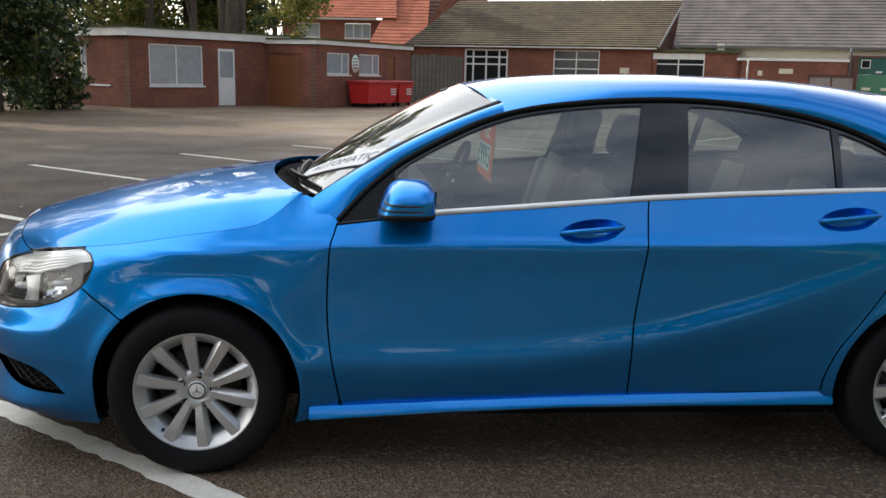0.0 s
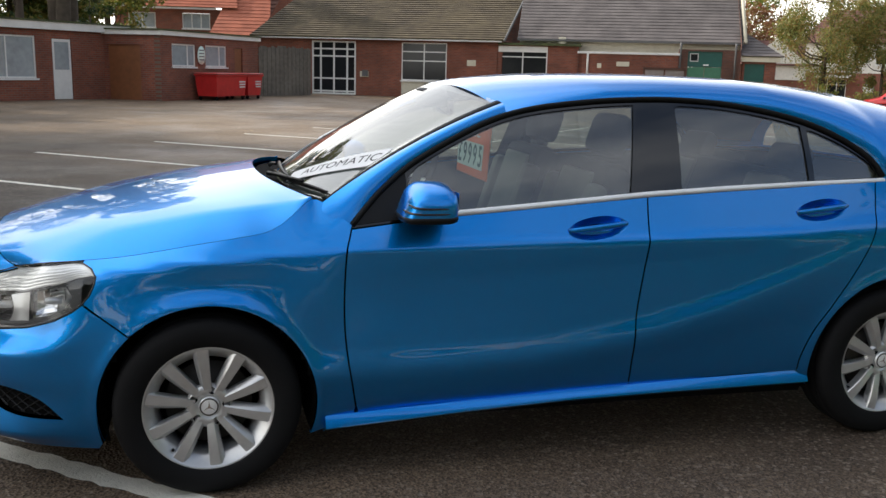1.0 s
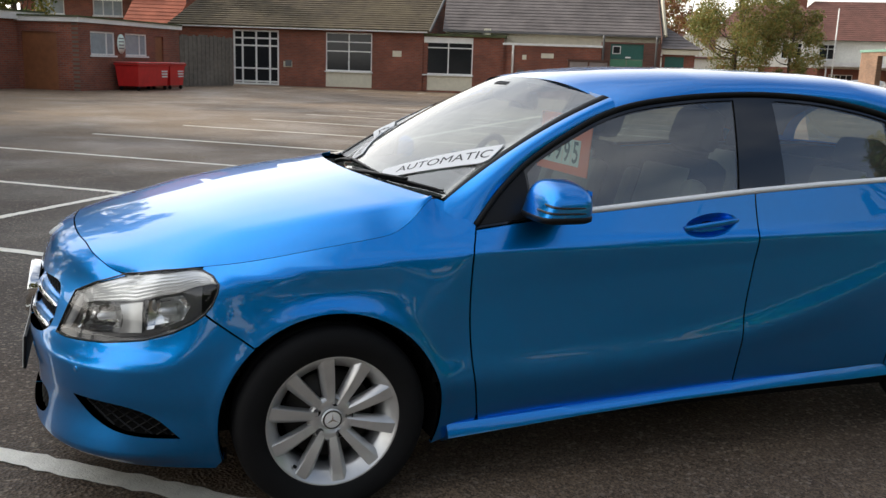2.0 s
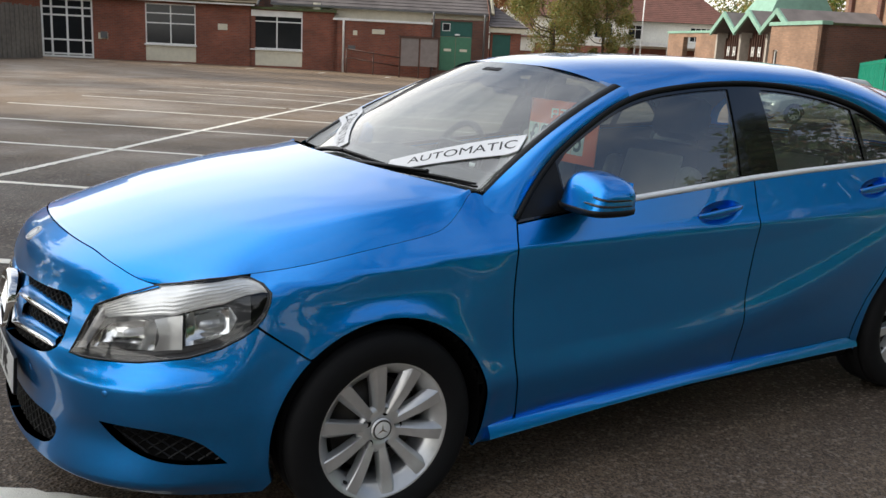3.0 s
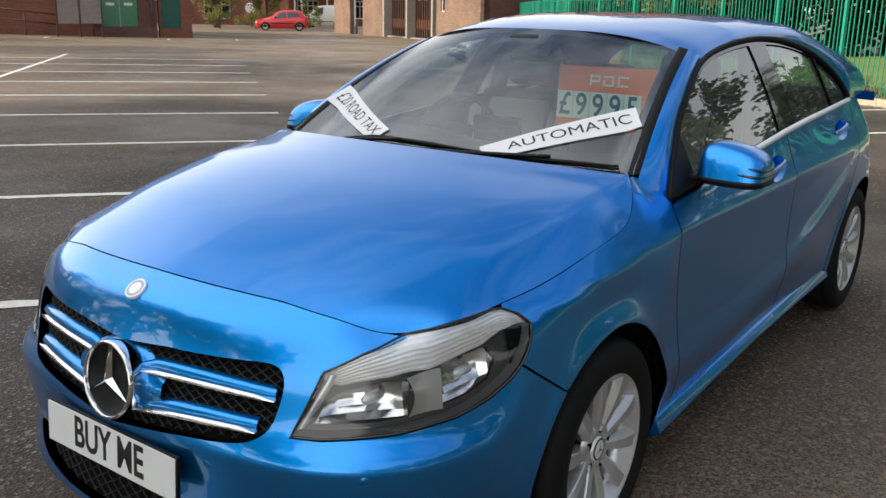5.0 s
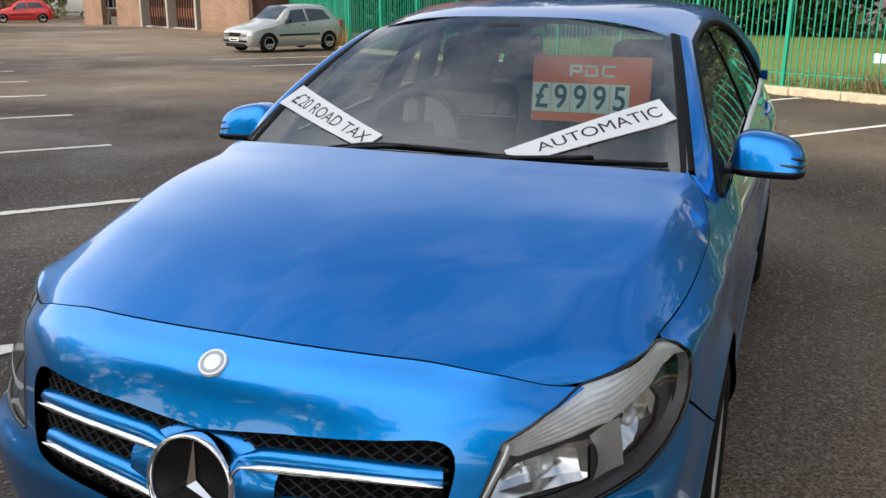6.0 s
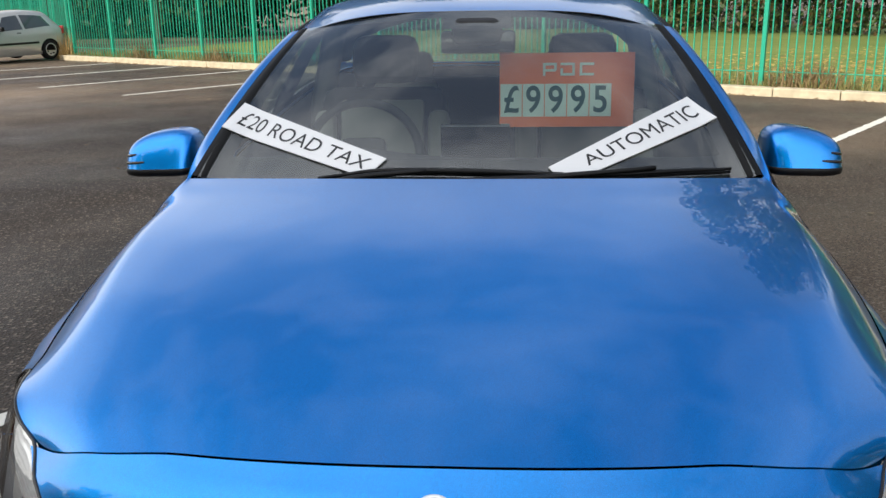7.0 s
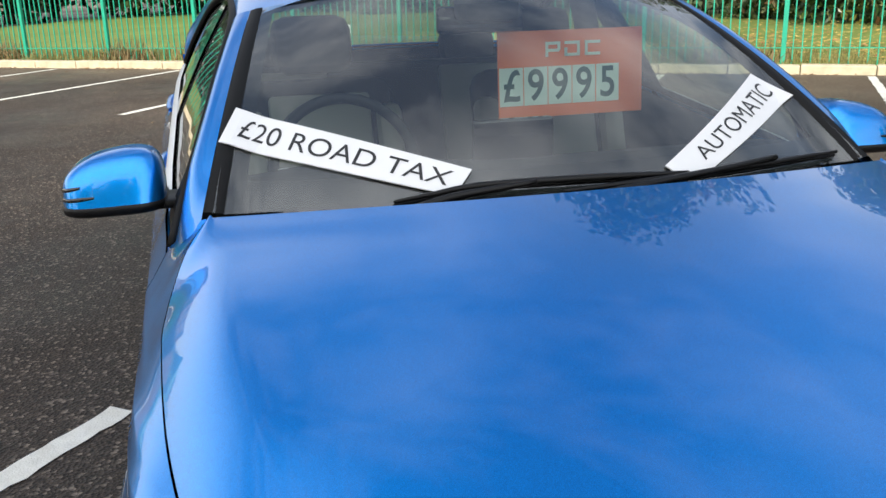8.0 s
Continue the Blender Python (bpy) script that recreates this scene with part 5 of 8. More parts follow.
def parked(name, m, s, paint, label, category, st, wheels, wr, panes, half):
    """A parked vehicle: st holds (x, sill z, shoulder z, top z, top half width, half width) from nose to tail."""
    v = thing(name, m @ Matrix.Scale(s, 4), label, category)
    S = np.array(st, float)
    X = np.linspace(S[0, 0], S[-1, 0], 61)
    col = [spline(S[:, 0], S[:, j]) for j in range(1, 6)]

    def ring(x):
        z0, zb, zt, wt, w = (float(c(x)) for c in col)
        return [(w * 0.90, z0), (w * 0.985, z0 + 0.12), (w, z0 + 0.30), (w * 0.995, (z0 + zb) / 2 + 0.12), (w * 0.965, zb), (wt + 0.30 * (w * 0.965 - wt), zb + 0.72 * (zt - zb)), (wt, zt - 0.045 * min(1, (zt - zb) * 6)), (wt * 0.84, zt), (0.0, zt + 0.02)]
    V = []
    for x in X:
        h = ring(x)
        V += [(x, -y, z) for y, z in h] + [(x, y, z) for y, z in h[-2::-1]]
    n = 17
    F = grid_faces(len(X), n) + [tuple(range(n)), tuple(range((len(X) - 1) * n, len(X) * n))[::-1]]
    F += [(i * n, i * n + n - 1, (i + 1) * n + n - 1, (i + 1) * n) for i in range(len(X) - 1)]
    ob = part("body", V, F, paint, v)
    ob.data.set_sharp_from_angle(angle=radians(38))

    def flank(x, f, out=0.006):
        """A point on the upper side: f 0 at the shoulder, 1 at the roof's edge."""
        z0, zb, zt, wt, w = (float(c(x)) for c in col)
        zs, ys = (zb, zb + 0.72 * (zt - zb), zt - 0.045), (w * 0.965, wt + 0.30 * (w * 0.965 - wt), wt)
        z = zb + f * (zt - 0.045 - zb)
        return float(np.interp(z, zs, ys)) + out, z
    for s_ in (-1, 1):
        for poly in panes:
            k = len(poly) // 2
            V, rows = [], 6
            for i in range(rows):
                for j in range(7):
                    a, b = j / 6, i / (rows - 1)
                    lo_ = np.array(poly[0]) * (1 - a) + np.array(poly[1]) * a
                    hi_ = np.array(poly[3]) * (1 - a) + np.array(poly[2]) * a
                    q = lo_ * (1 - b) + hi_ * b
                    y, z = flank(q[0], q[1])
                    V.append((q[0], s_ * y, z))
            part("side_window", V, grid_faces(rows, 7, s_ > 0), "glass_dark", v, "dark side window")
        # rubbing strip, handle, mirror
        a, b = wheels[0] + wr + 0.12, wheels[1] - wr - 0.10
        wmid = float(col[4]((a + b) / 2))
        box("rubbing_strip", (a, s_ * wmid - 0.012, 0.50), (b, s_ * wmid + 0.014, 0.56), "black", v, "", 0.006)
        hx = panes[0][1][0] - 0.16
        y, z = flank(hx, -0.12, 0.0)
        box("door_handle", (hx - 0.08, s_ * y - 0.01, z - 0.02), (hx + 0.08, s_ * y + 0.03, z + 0.012), "black", v, "", 0.008)
        mx_ = panes[0][0][0] + 0.12
        y, z = flank(mx_, 0.1, 0.0)
        mr_ = s_ * (y + 0.10)
        box("door_mirror", (mx_ - 0.07, mr_ - 0.09, z), (mx_ + 0.05, mr_ + 0.09, z + 0.13), "black", v, "", 0.03)
        for wx in wheels:
            wy = s_ * (half - 0.085)
            arch = lathe([(0.0, 0.0), (wr + 0.055, 0.0), (wr + 0.055, 0.05)], 28, "y", (0, 180))
            part("wheel_arch", np.array(arch[0]) * np.array((1, -s_, 1)) + np.array((wx, s_ * (half + 0.004), wr - 0.02)), arch[1], "gap", v)
            tv, tf = lathe([(wr * 0.62, -0.09), (wr * 0.93, -0.10), (wr, -0.07), (wr, 0.07), (wr * 0.93, 0.10), (wr * 0.62, 0.09)], 28)
            wl = part("wheel", tv + np.array((wx, wy, wr)), tf, "tyre", v, "black tyre with a silver wheel trim")
            rv, rf = lathe([(0.0, 0.075), (wr * 0.18, 0.08), (wr * 0.24, 0.06), (wr * 0.56, 0.085), (wr * 0.64, 0.10), (wr * 0.645, 0.04)], 28)
            part("wheel_trim", np.array(rv) * np.array((1, s_, 1)) + np.array((wx, wy, wr)), rf, "alloy", wl)
            for q in range(7):
                an = 6.283 * q / 7
                cx_, cz_ = wx + wr * 0.44 * math.cos(an), wr + wr * 0.44 * math.sin(an)
                hv, hf = lathe([(0.0, 0.101), (wr * 0.085, 0.10), (wr * 0.085, 0.07)], 8)
                part("trim_hole", np.array(hv) * np.array((1, s_, 1)) + np.array((cx_, wy, cz_)), hf, "gap", wl)
    # screens
    def screen(nm, xa, xb, fa, fb):
        V = []
        for i in range(7):
            x = xa + (xb - xa) * i / 6
            zt, wt = float(col[2](x)), float(col[3](x))
            w = (wt - 0.05) * (fa + (fb - fa) * i / 6)
            for j in range(9):
                q = -1 + j / 4
                V.append((x, w * q, zt + 0.02 * (1 - abs(q)) + 0.012))
        part(nm, V, grid_faces(7, 9), "glass_dark", v, "dark sloping screen")
    return v, col, screen


hatch = ((0.0, 0.30, 0.50, 0.56, 0.50, 0.60), (0.06, 0.22, 0.60, 0.68, 0.58, 0.72), (0.30, 0.18, 0.68, 0.78, 0.62, 0.80), (0.95, 0.17, 0.80, 0.93, 0.66, 0.82), (1.10, 0.17, 0.84, 0.98, 0.66, 0.82), (1.78, 0.17, 0.88, 1.41, 0.56, 0.825),
         (2.6, 0.17, 0.91, 1.46, 0.57, 0.825), (3.25, 0.18, 0.94, 1.41, 0.55, 0.82), (3.62, 0.20, 0.94, 1.10, 0.60, 0.80), (3.78, 0.24, 0.80, 0.90, 0.62, 0.76), (3.85, 0.32, 0.60, 0.66, 0.60, 0.72))
hatch_panes = [[(1.36, 0.06), (2.28, 0.06), (2.24, 0.86), (1.74, 0.84)], [(2.36, 0.06), (3.30, 0.12), (3.10, 0.78), (2.32, 0.86)]]
silver = body_paint("silver metallic paint", (0.43, 0.43, 0.42), 0.45)
red = body_paint("red car paint", (0.48, 0.012, 0.014), 0.1)


def hatchback(m, s, paint, label):
    v, col, screen = parked("parked_car", m, s, paint, label, "car", hatch, (0.72, 3.17), 0.295, hatch_panes, 0.825)
    screen("windscreen", 1.16, 1.74, 0.96, 0.96)
    screen("rear_screen", 3.34, 3.58, 0.9, 0.9)
    for s_ in (-1, 1):
        hv = []
        for i in range(6):
            for j in range(4):
                x = 0.05 + 0.42 * i / 5
                w = float(col[4](x)) * (0.985 - 0.02 * j) - (0.10 if i == 0 else 0)
                hv.append((x - 0.012, s_ * (w - 0.0) + s_ * 0.004, 0.52 + 0.12 * j / 3 + 0.06 * i / 5))
        part("headlamp", hv, grid_faces(6, 4, s_ < 0), "lamp_glass", v, "clear headlamp")
        box("headlamp", (0.0, min(s_ * 0.36, s_ * 0.62), 0.52), (0.10, max(s_ * 0.36, s_ * 0.62), 0.65), "lamp_glass", v, "clear headlamp", 0.03)
        box("tail_lamp", (3.70, min(s_ * 0.56, s_ * 0.79), 0.74), (3.80, max(s_ * 0.56, s_ * 0.79), 0.98), "redlens", v, "red tail lamp", 0.02)
    box("grille", (-0.02, -0.30, 0.50), (0.06, 0.30, 0.62), "black", v, "black grille", 0.02)
    box("front_bumper_strip", (-0.035, -0.62, 0.33), (0.20, 0.62, 0.40), "black", v, "", 0.02)
    box("air_intake", (-0.02, -0.52, 0.18), (0.12, 0.52, 0.30), "black", v, "", 0.02)
    box("number_plate", (-0.045, -0.25, 0.36), (-0.02, 0.25, 0.46), "plate", v, "blank white number plate", 0.004)
    box("writing_bar", (-0.050, -0.20, 0.385), (-0.044, 0.20, 0.435), "ink", v)
    return v


def at(x, y, ang, lx, ly, s):
    """Places a vehicle so that its local point (lx, ly) stands at x, y."""
    r = Matrix.Rotation(radians(ang), 4, "Z")
    o = Vector((x, y, 0)) - r @ Vector((lx * s, ly * s, 0))
    return Matrix.Translation((o.x, o.y, gz(x, y) + 0.002)) @ r


hatchback(at(20.1, 13.0, -22, 0.72, -0.74, 0.88), 0.88, silver, "silver three-door hatchback parked by the railings")
hatchback(at(42.2, 44.6, -42, 1.9, 0.0, 0.92), 0.92, red, "red hatchback parked across the far entrance")
van_st = ((0.0, 0.32, 0.60, 0.66, 0.60, 0.70), (0.08, 0.24, 0.80, 0.90, 0.68, 0.82), (0.35, 0.20, 0.92, 1.06, 0.74, 0.88), (1.0, 0.19, 1.06, 1.24, 0.76, 0.90), (1.15, 0.19, 1.08, 1.30, 0.76, 0.90), (1.75, 0.19, 1.12, 1.82, 0.68, 0.905),
          (2.6, 0.19, 1.14, 1.90, 0.70, 0.905), (3.9, 0.19, 1.14, 1.90, 0.70, 0.905), (4.3, 0.20, 1.10, 1.84, 0.70, 0.89), (4.40, 0.28, 0.90, 1.60, 0.66, 0.86))
vn, vcol, vscreen = parked("parked_van", at(53.6, 53.2, -60, 0.8, 0.0, 0.95), 0.95, silver, "silver panel van parked beyond the entrance", "van", van_st, (0.85, 3.55), 0.32, [[(1.38, 0.04), (2.25, 0.04), (2.25, 0.86), (1.72, 0.82)]], 0.905)
vscreen("windscreen", 1.20, 1.70, 0.96, 0.96)
for s_ in (-1, 1):
    box("headlamp", (0.03, min(s_ * 0.50, s_ * 0.80), 0.66), (0.22, max(s_ * 0.50, s_ * 0.80), 0.86), "lamp_glass", vn, "clear headlamp", 0.04)
box("front_bumper", (-0.04, -0.72, 0.28), (0.20, 0.72, 0.50), "black", vn, "black plastic bumper", 0.03)
for x, y in ((42.6, 39.6), (43.5, 38.9)):
    bl = thing("bollard", Matrix.Translation((x, y, gz(x, y))), "short white bollard at the car park entrance", "bollard", "entrance bollards")
    part("post", *lathe([(0.0, 0.0), (0.09, 0.0), (0.085, 0.80), (0.05, 0.86), (0.0, 0.87)], 14, "z"), "fascia", bl)

# ---- the blue car: front axle at x = 0, nose towards -x, its left side at y < 0 ----
plan = smooth_line([(-0.918, 0.12), (-0.918, 0.0), (-0.916, -0.12), (-0.902, -0.28), (-0.868, -0.42), (-0.805, -0.57), (-0.70, -0.705), (-0.54, -0.80), (-0.36, -0.858), (-0.18, -0.882),
                    (0.0, -0.889), (0.5, -0.888), (1.0, -0.887), (1.6, -0.887), (2.2, -0.889), (2.65, -0.889), (2.92, -0.872), (3.13, -0.81), (3.27, -0.69), (3.345, -0.45), (3.37, 0.0), (3.37, 0.1)], 3000)
plan[:, 0] = np.convolve(np.pad(plan[:, 0], 60, mode="edge"), np.ones(121) / 121, "valid")
plan[:, 1] = np.convolve(np.pad(plan[:, 1], 60, mode="edge"), np.ones(121) / 121, "valid")
arc = np.concatenate(([0], np.cumsum(np.linalg.norm(np.diff(plan, axis=0), axis=1))))
arc += 0.5 - arc[np.argmin(abs(plan[:, 0] - 0.5) + (plan[:, 1] > -0.5))]
tang = np.gradient(plan, axis=0)
tang /= np.linalg.norm(tang, axis=1)[:, None]
U0 = float(np.interp(0.0, -plan[:400, 1], arc[:400]))
U9 = float(arc[np.argmin(abs(plan[1500:, 1])) + 1500])


def round_plan(x, y):
    """How far round the car's plan a point lies, from its nose."""
    k = np.argmin((plan[:, 0] - x) ** 2 + (plan[:, 1] + abs(y)) ** 2)
    return float(arc[k])


stations = []


def station(u, z, inset):
    """The body's upright section at one place round the plan: heights, and how far in from the plan."""
    stations.append((u, z, inset))


station(U0, (.165, .215, .345, .42, .50, .57, .70, .79, .838), (.05, .0, .016, .010, .0, .016, .048, .088, .163))
station(-1.28, (.165, .215, .345, .42, .50, .57, .70, .788, .834), (.05, .0, .016, .010, .0, .016, .048, .090, .165))
station(-1.08, (.165, .215, .345, .42, .50, .57, .70, .782, .827), (.05, -.002, .010, .004, -.005, .020, .050, .094, .16))
station(-.90, (.165, .22, .345, .42, .503, .565, .69, .767, .808), (.06, -.006, .006, -.008, -.016, .022, .055, .090, .132))
station(-.71, (.165, .225, .345, .42, .505, .568, .68, .740, .776), (.07, -.002, .008, -.010, -.018, .020, .042, .070, .108))
station(-.53, (.165, .24, .345, .42, .51, .575, .67, .755, .802), (.07, .018, .012, -.002, -.008, .014, .030, .052, .078))
station(-.34, (.165, .24, .34, .46, .58, .69, .768, .79, .815), (.06, .035, .015, .005, .010, .024, .042, .062, .098))
station(0.0, (.165, .24, .34, .46, .66, .735, .799, .828, .864), (.05, .03, .015, .004, .014, .036, .038, .060, .092))
station(.10, (.165, .24, .33, .45, .65, .735, .805, .838, .879), (.052, .033, .018, .005, .015, .037, .040, .062, .090))
station(.20, (.165, .24, .33, .44, .60, .73, .811, .846, .895), (.055, .035, .02, .006, .014, .036, .041, .064, .098))
station(.25, (.165, .24, .33, .435, .57, .72, .814, .852, .918), (.058, .038, .022, .006, .014, .032, .041, .066, .110))
station(.30, (.17, .24, .33, .43, .54, .71, .817, .858, .955), (.06, .04, .025, .006, .016, .028, .040, .066, .131))
station(.34, (.175, .24, .325, .42, .52, .70, .819, .862, .985), (.063, .043, .027, .006, .018, .026, .039, .066, .158))
station(.375, (.18, .24, .32, .407, .5, .7, .820, .865, 1.0), (.065, .045, .028, .006, .020, .026, .038, .066, .176))
station(.48, (.19, .25, .32, .407, .5, .7, .824, .866, 1.01), (.07, .05, .03, .013, .022, .036, .037, .062, .165))
station(.70, (.2, .255, .32, .407, .5, .71, .827, .865, .96), (.075, .055, .033, .018, .029, .038, .034, .050, .095))
station(1.1, (.2, .26, .33, .419, .515, .72, .835, .872, .99), (.075, .055, .033, .016, .026, .031, .026, .042, .090))
station(1.55, (.21, .27, .37, .479, .57, .74, .838, .875, 1.02), (.075, .055, .032, .011, .022, .024, .019, .036, .090))
station(1.93, (.21, .27, .42, .582, .655, .775, .84, .885, 1.04), (.07, .05, .026, .002, .016, .017, .014, .032, .092))
station(2.3, (.21, .28, .48, .715, .77, .815, .85, .905, 1.06), (.06, .04, .018, .0, .008, .007, .009, .032, .096))
station(2.55, (.21, .30, .52, .80, .83, .85, .875, .93, 1.068), (.05, .03, .01, .002, .005, .008, .014, .042, .100))
station(2.8, (.21, .32, .52, .74, .80, .85, .89, .95, 1.07), (.05, .03, .01, .0, .005, .012, .022, .05, .115))
station(3.12, (.21, .32, .5, .68, .78, .85, .9, .96, 1.07), (.04, .01, .0, .005, .03, .045, .06, .085, .13))
station(U9, (.21, .32, .5, .62, .75, .85, .92, .98, 1.07), (.05, .0, .0, .02, .06, .08, .10, .13, .18))
knot_z = [spline([s[0] for s in stations], [s[1][k] for s in stations]) for k in range(9)]
knot_d = [spline([s[0] for s in stations], [s[2][k] for s in stations]) for k in range(9)]
ARCH = ((0.0, 0.307, 0.362), (2.70, 0.307, 0.37))


def inset(u, z):
    Z = np.stack([k(u) for k in knot_z])
    D = np.stack([k(u) for k in knot_d])
    h = np.diff(Z, axis=0)
    d = np.diff(D, axis=0) / h
    m = np.zeros_like(Z)
    for i in range(1, 8):
        same = d[i - 1] * d[i] > 0
        w1, w2 = 2 * h[i] + h[i - 1], h[i] + 2 * h[i - 1]
        with np.errstate(divide="ignore", invalid="ignore"):
            m[i] = np.where(same, (w1 + w2) / (w1 / d[i - 1] + w2 / d[i]), 0)
    m[0], m[8] = d[0], d[7]
    out = np.where(z < Z[0], D[0] + m[0] * (z - Z[0]), D[8] + m[8] * (z - Z[8]))
    for i in range(8):
        t = (z - Z[i]) / h[i]
        y = D[i] * (1 + 2 * t) * (1 - t) ** 2 + m[i] * h[i] * t * (1 - t) ** 2 + D[i + 1] * t * t * (3 - 2 * t) - m[i + 1] * h[i] * t * t * (1 - t)
        out = np.where((t >= 0) & (t <= 1), y, out)
    for cx, cz, r in ARCH:
        q = np.hypot(u - cx, z - cz) - r
        out = out - 0.007 * np.exp(-(q / 0.030) ** 2)
    return out


def SIDE(u, z, extra=0.0):
    u, z = np.asarray(u, float), np.asarray(z, float)
    px, py = np.interp(u, arc, plan[:, 0]), np.interp(u, arc, plan[:, 1])
    tx, ty = np.interp(u, arc, tang[:, 0]), np.interp(u, arc, tang[:, 1])
    n = np.hypot(tx, ty)
    d = inset(u, z) + extra
    return np.column_stack((px - d * (ty / n), py + d * (tx / n), z))


def on_side(u, z):
    return SIDE(np.array([u]), np.array([z]))[0]


car = thing("car", Matrix(), "blue metallic five-door hatchback parked across white bay lines", "car")
top_z = knot_z[8]
# shut lines, as (distance round the plan, height)
door_front = smooth_line([(0.492, 0.915), (0.478, 0.87), (0.465, 0.827), (0.457, 0.708), (0.456, 0.587), (0.466, 0.464), (0.488, 0.335), (0.50, 0.272)], 40)
door_mid = smooth_line([(1.598, 1.03), (1.592, 0.95), (1.586, 0.839), (1.571, 0.716), (1.555, 0.591), (1.549, 0.486), (1.551, 0.36), (1.553, 0.29)], 40)
door_rear = smooth_line([(2.605, 1.062), (2.585, 0.97), (2.557, 0.851), (2.484, 0.704), (2.397, 0.568), (2.331, 0.466), (2.292, 0.363), (2.285, 0.305)], 40)
seam = np.array([(-0.395, 0.678), (-0.325, 0.628), (-0.250, 0.575)])
hl_bottom = [(round_plan(-0.83, -0.515), 0.564), (-0.90, 0.564), (-0.72, 0.576), (-0.58, 0.596), (-0.49, 0.622), (-0.43, 0.652), (-0.395, 0.678)]
hl_outer = [(-0.395, 0.678), (-0.372, 0.705), (-0.356, 0.740), (-0.352, 0.764), (-0.372, 0.786), (-0.41, 0.801)]
hl_in_top = (round_plan(-0.79, -0.572), 0.704)
hl_in_bot = (round_plan(-0.83, -0.515), 0.564)
U_C = round_plan(-0.655, -0.735)
hl_upper = [(-0.41, 0.803)] + [(u, float(top_z(u)) - 0.0035) for u in (-0.45, -0.53, -0.62, U_C)] + [(-0.80, 0.742), hl_in_top]


def belt(x):
    """Height of the foot of the side windows."""
    return np.interp(x, [0.49, 0.86, 1.2, 1.6, 1.9, 2.25, 2.5, 2.65, 3.4], [0.902, 0.949, 0.976, 1.008, 1.025, 1.040, 1.047, 1.052, 1.06])


def arch_line(k, lo, hi, n=50):
    cx, cz, r = ARCH[k]
    return [(cx + r * math.cos(a), cz + r * math.sin(a) * (1.0 if math.sin(a) > 0 else 1)) for a in np.radians(np.linspace(lo, hi, n))]


def loop(*lines):
    """Joins lines into one closed outline with even points."""
    P = [tuple(p) for L in lines for p in L]
    Q = [P[0]]
    for p in P[1:]:
        if math.dist(p, Q[-1]) > 0.004:
            Q.append(p)
    if math.dist(Q[0], Q[-1]) < 0.004:
        Q.pop()
    return dense(Q, 0.014, True)


def shifted(L, du=0.0, dz=0.0):
    return [(p[0] + du, p[1] + dz) for p in L]


G = 0.0030
# grille opening, lower intake and corner vents in the bumper
u_gr = round_plan(-0.84, -0.50)
vent_hole = loop(smooth_line([(-0.835, 0.400), (-0.74, 0.396), (-0.64, 0.384), (-0.55, 0.350), (-0.475, 0.284)], 24), smooth_line([(-0.475, 0.284), (-0.60, 0.287), (-0.70, 0.306), (-0.79, 0.350), (-0.835, 0.400)], 24)[1:-1])

GRILLE = [(U0, 0.492)] + [tuple(p) for p in smooth_line([(-1.25, 0.522), (u_gr - 0.13, 0.534), (u_gr - 0.07, 0.548), (u_gr - 0.032, 0.578), (u_gr - 0.012, 0.63), (u_gr - 0.004, 0.675), (u_gr - 0.014, 0.702), (u_gr - 0.05, 0.715), (u_gr - 0.14, 0.713), (-1.32, 0.706)], 44)] + [(U0, 0.690)]
INTAKE = [(U0, 0.228)] + [tuple(p) for p in smooth_line([(-1.25, 0.235), (-1.10, 0.258), (-1.045, 0.290), (-1.035, 0.328), (-1.075, 0.350), (-1.18, 0.350)], 24)] + [(U0, 0.345)]


def half_bumper():
    """The bumper's left half: openings that reach the middle line are bites out of its edge."""
    out = loop(INTAKE, GRILLE, [(u, float(top_z(u)) - G) for u in np.linspace(U0, U_C - 0.06, 30)], [(U_C, float(top_z(U_C)) - 0.006 - G)],
               shifted(hl_upper[5:], -0.003, -0.003), [(hl_in_bot[0] - 0.004, hl_in_bot[1] - 0.003)], shifted(hl_bottom[1:], 0, -0.005), shifted(seam[1:], -0.002, -0.002),
               arch_line(0, 133, 196, 26), [(-0.375, 0.17), (-0.50, 0.166), (-0.8, 0.165), (-1.1, 0.165), (U0, 0.165)])
    return out


bump = half_bumper()
V, F, N = joined(*(sheet(SIDE, bump, [vent_hole], 0.02, 0.03, s) for s in (1, -1)))
part("front_bumper", V, F, "paint", car, normals=N)


def skin(name, outline, s, holes=(), mat="paint", step=0.02, depth=0.014, label=""):
    V, F, N = sheet(SIDE, outline, holes, step, depth, s)
    return part(name, V, F, mat, car, label, N)


fender_out = loop([(u, float(top_z(u)) - 0.0024) for u in np.linspace(-0.405, 0.360, 46)], [(0.378, 0.992), (0.40, 0.984), (0.43, 0.962), (0.465, 0.932), (0.489, 0.912)], shifted(door_front[1:], -G), [(0.492, 0.245), (0.42, 0.205), (0.395, 0.195)],
                  arch_line(0, -20, 131, 60), shifted(seam[::-1], 0.002, 0.002), shifted(hl_outer[1:], 0.003, 0.001))
front_door_out = loop([(x, float(belt(x)) - 0.004) for x in np.linspace(0.50, 1.594, 40)], shifted(door_mid[3:], -G), [(1.551, 0.285), (1.2, 0.272), (0.8, 0.262), (0.51, 0.252)], shifted(door_front[:0:-1], G))
rear_door_out = loop([(x, float(belt(x)) - 0.004) for x in np.linspace(1.600, 2.60, 36)], shifted(door_rear[2:], -G), [(2.283, 0.298), (1.9, 0.292), (1.557, 0.286)], shifted(door_mid[:2:-1], G))
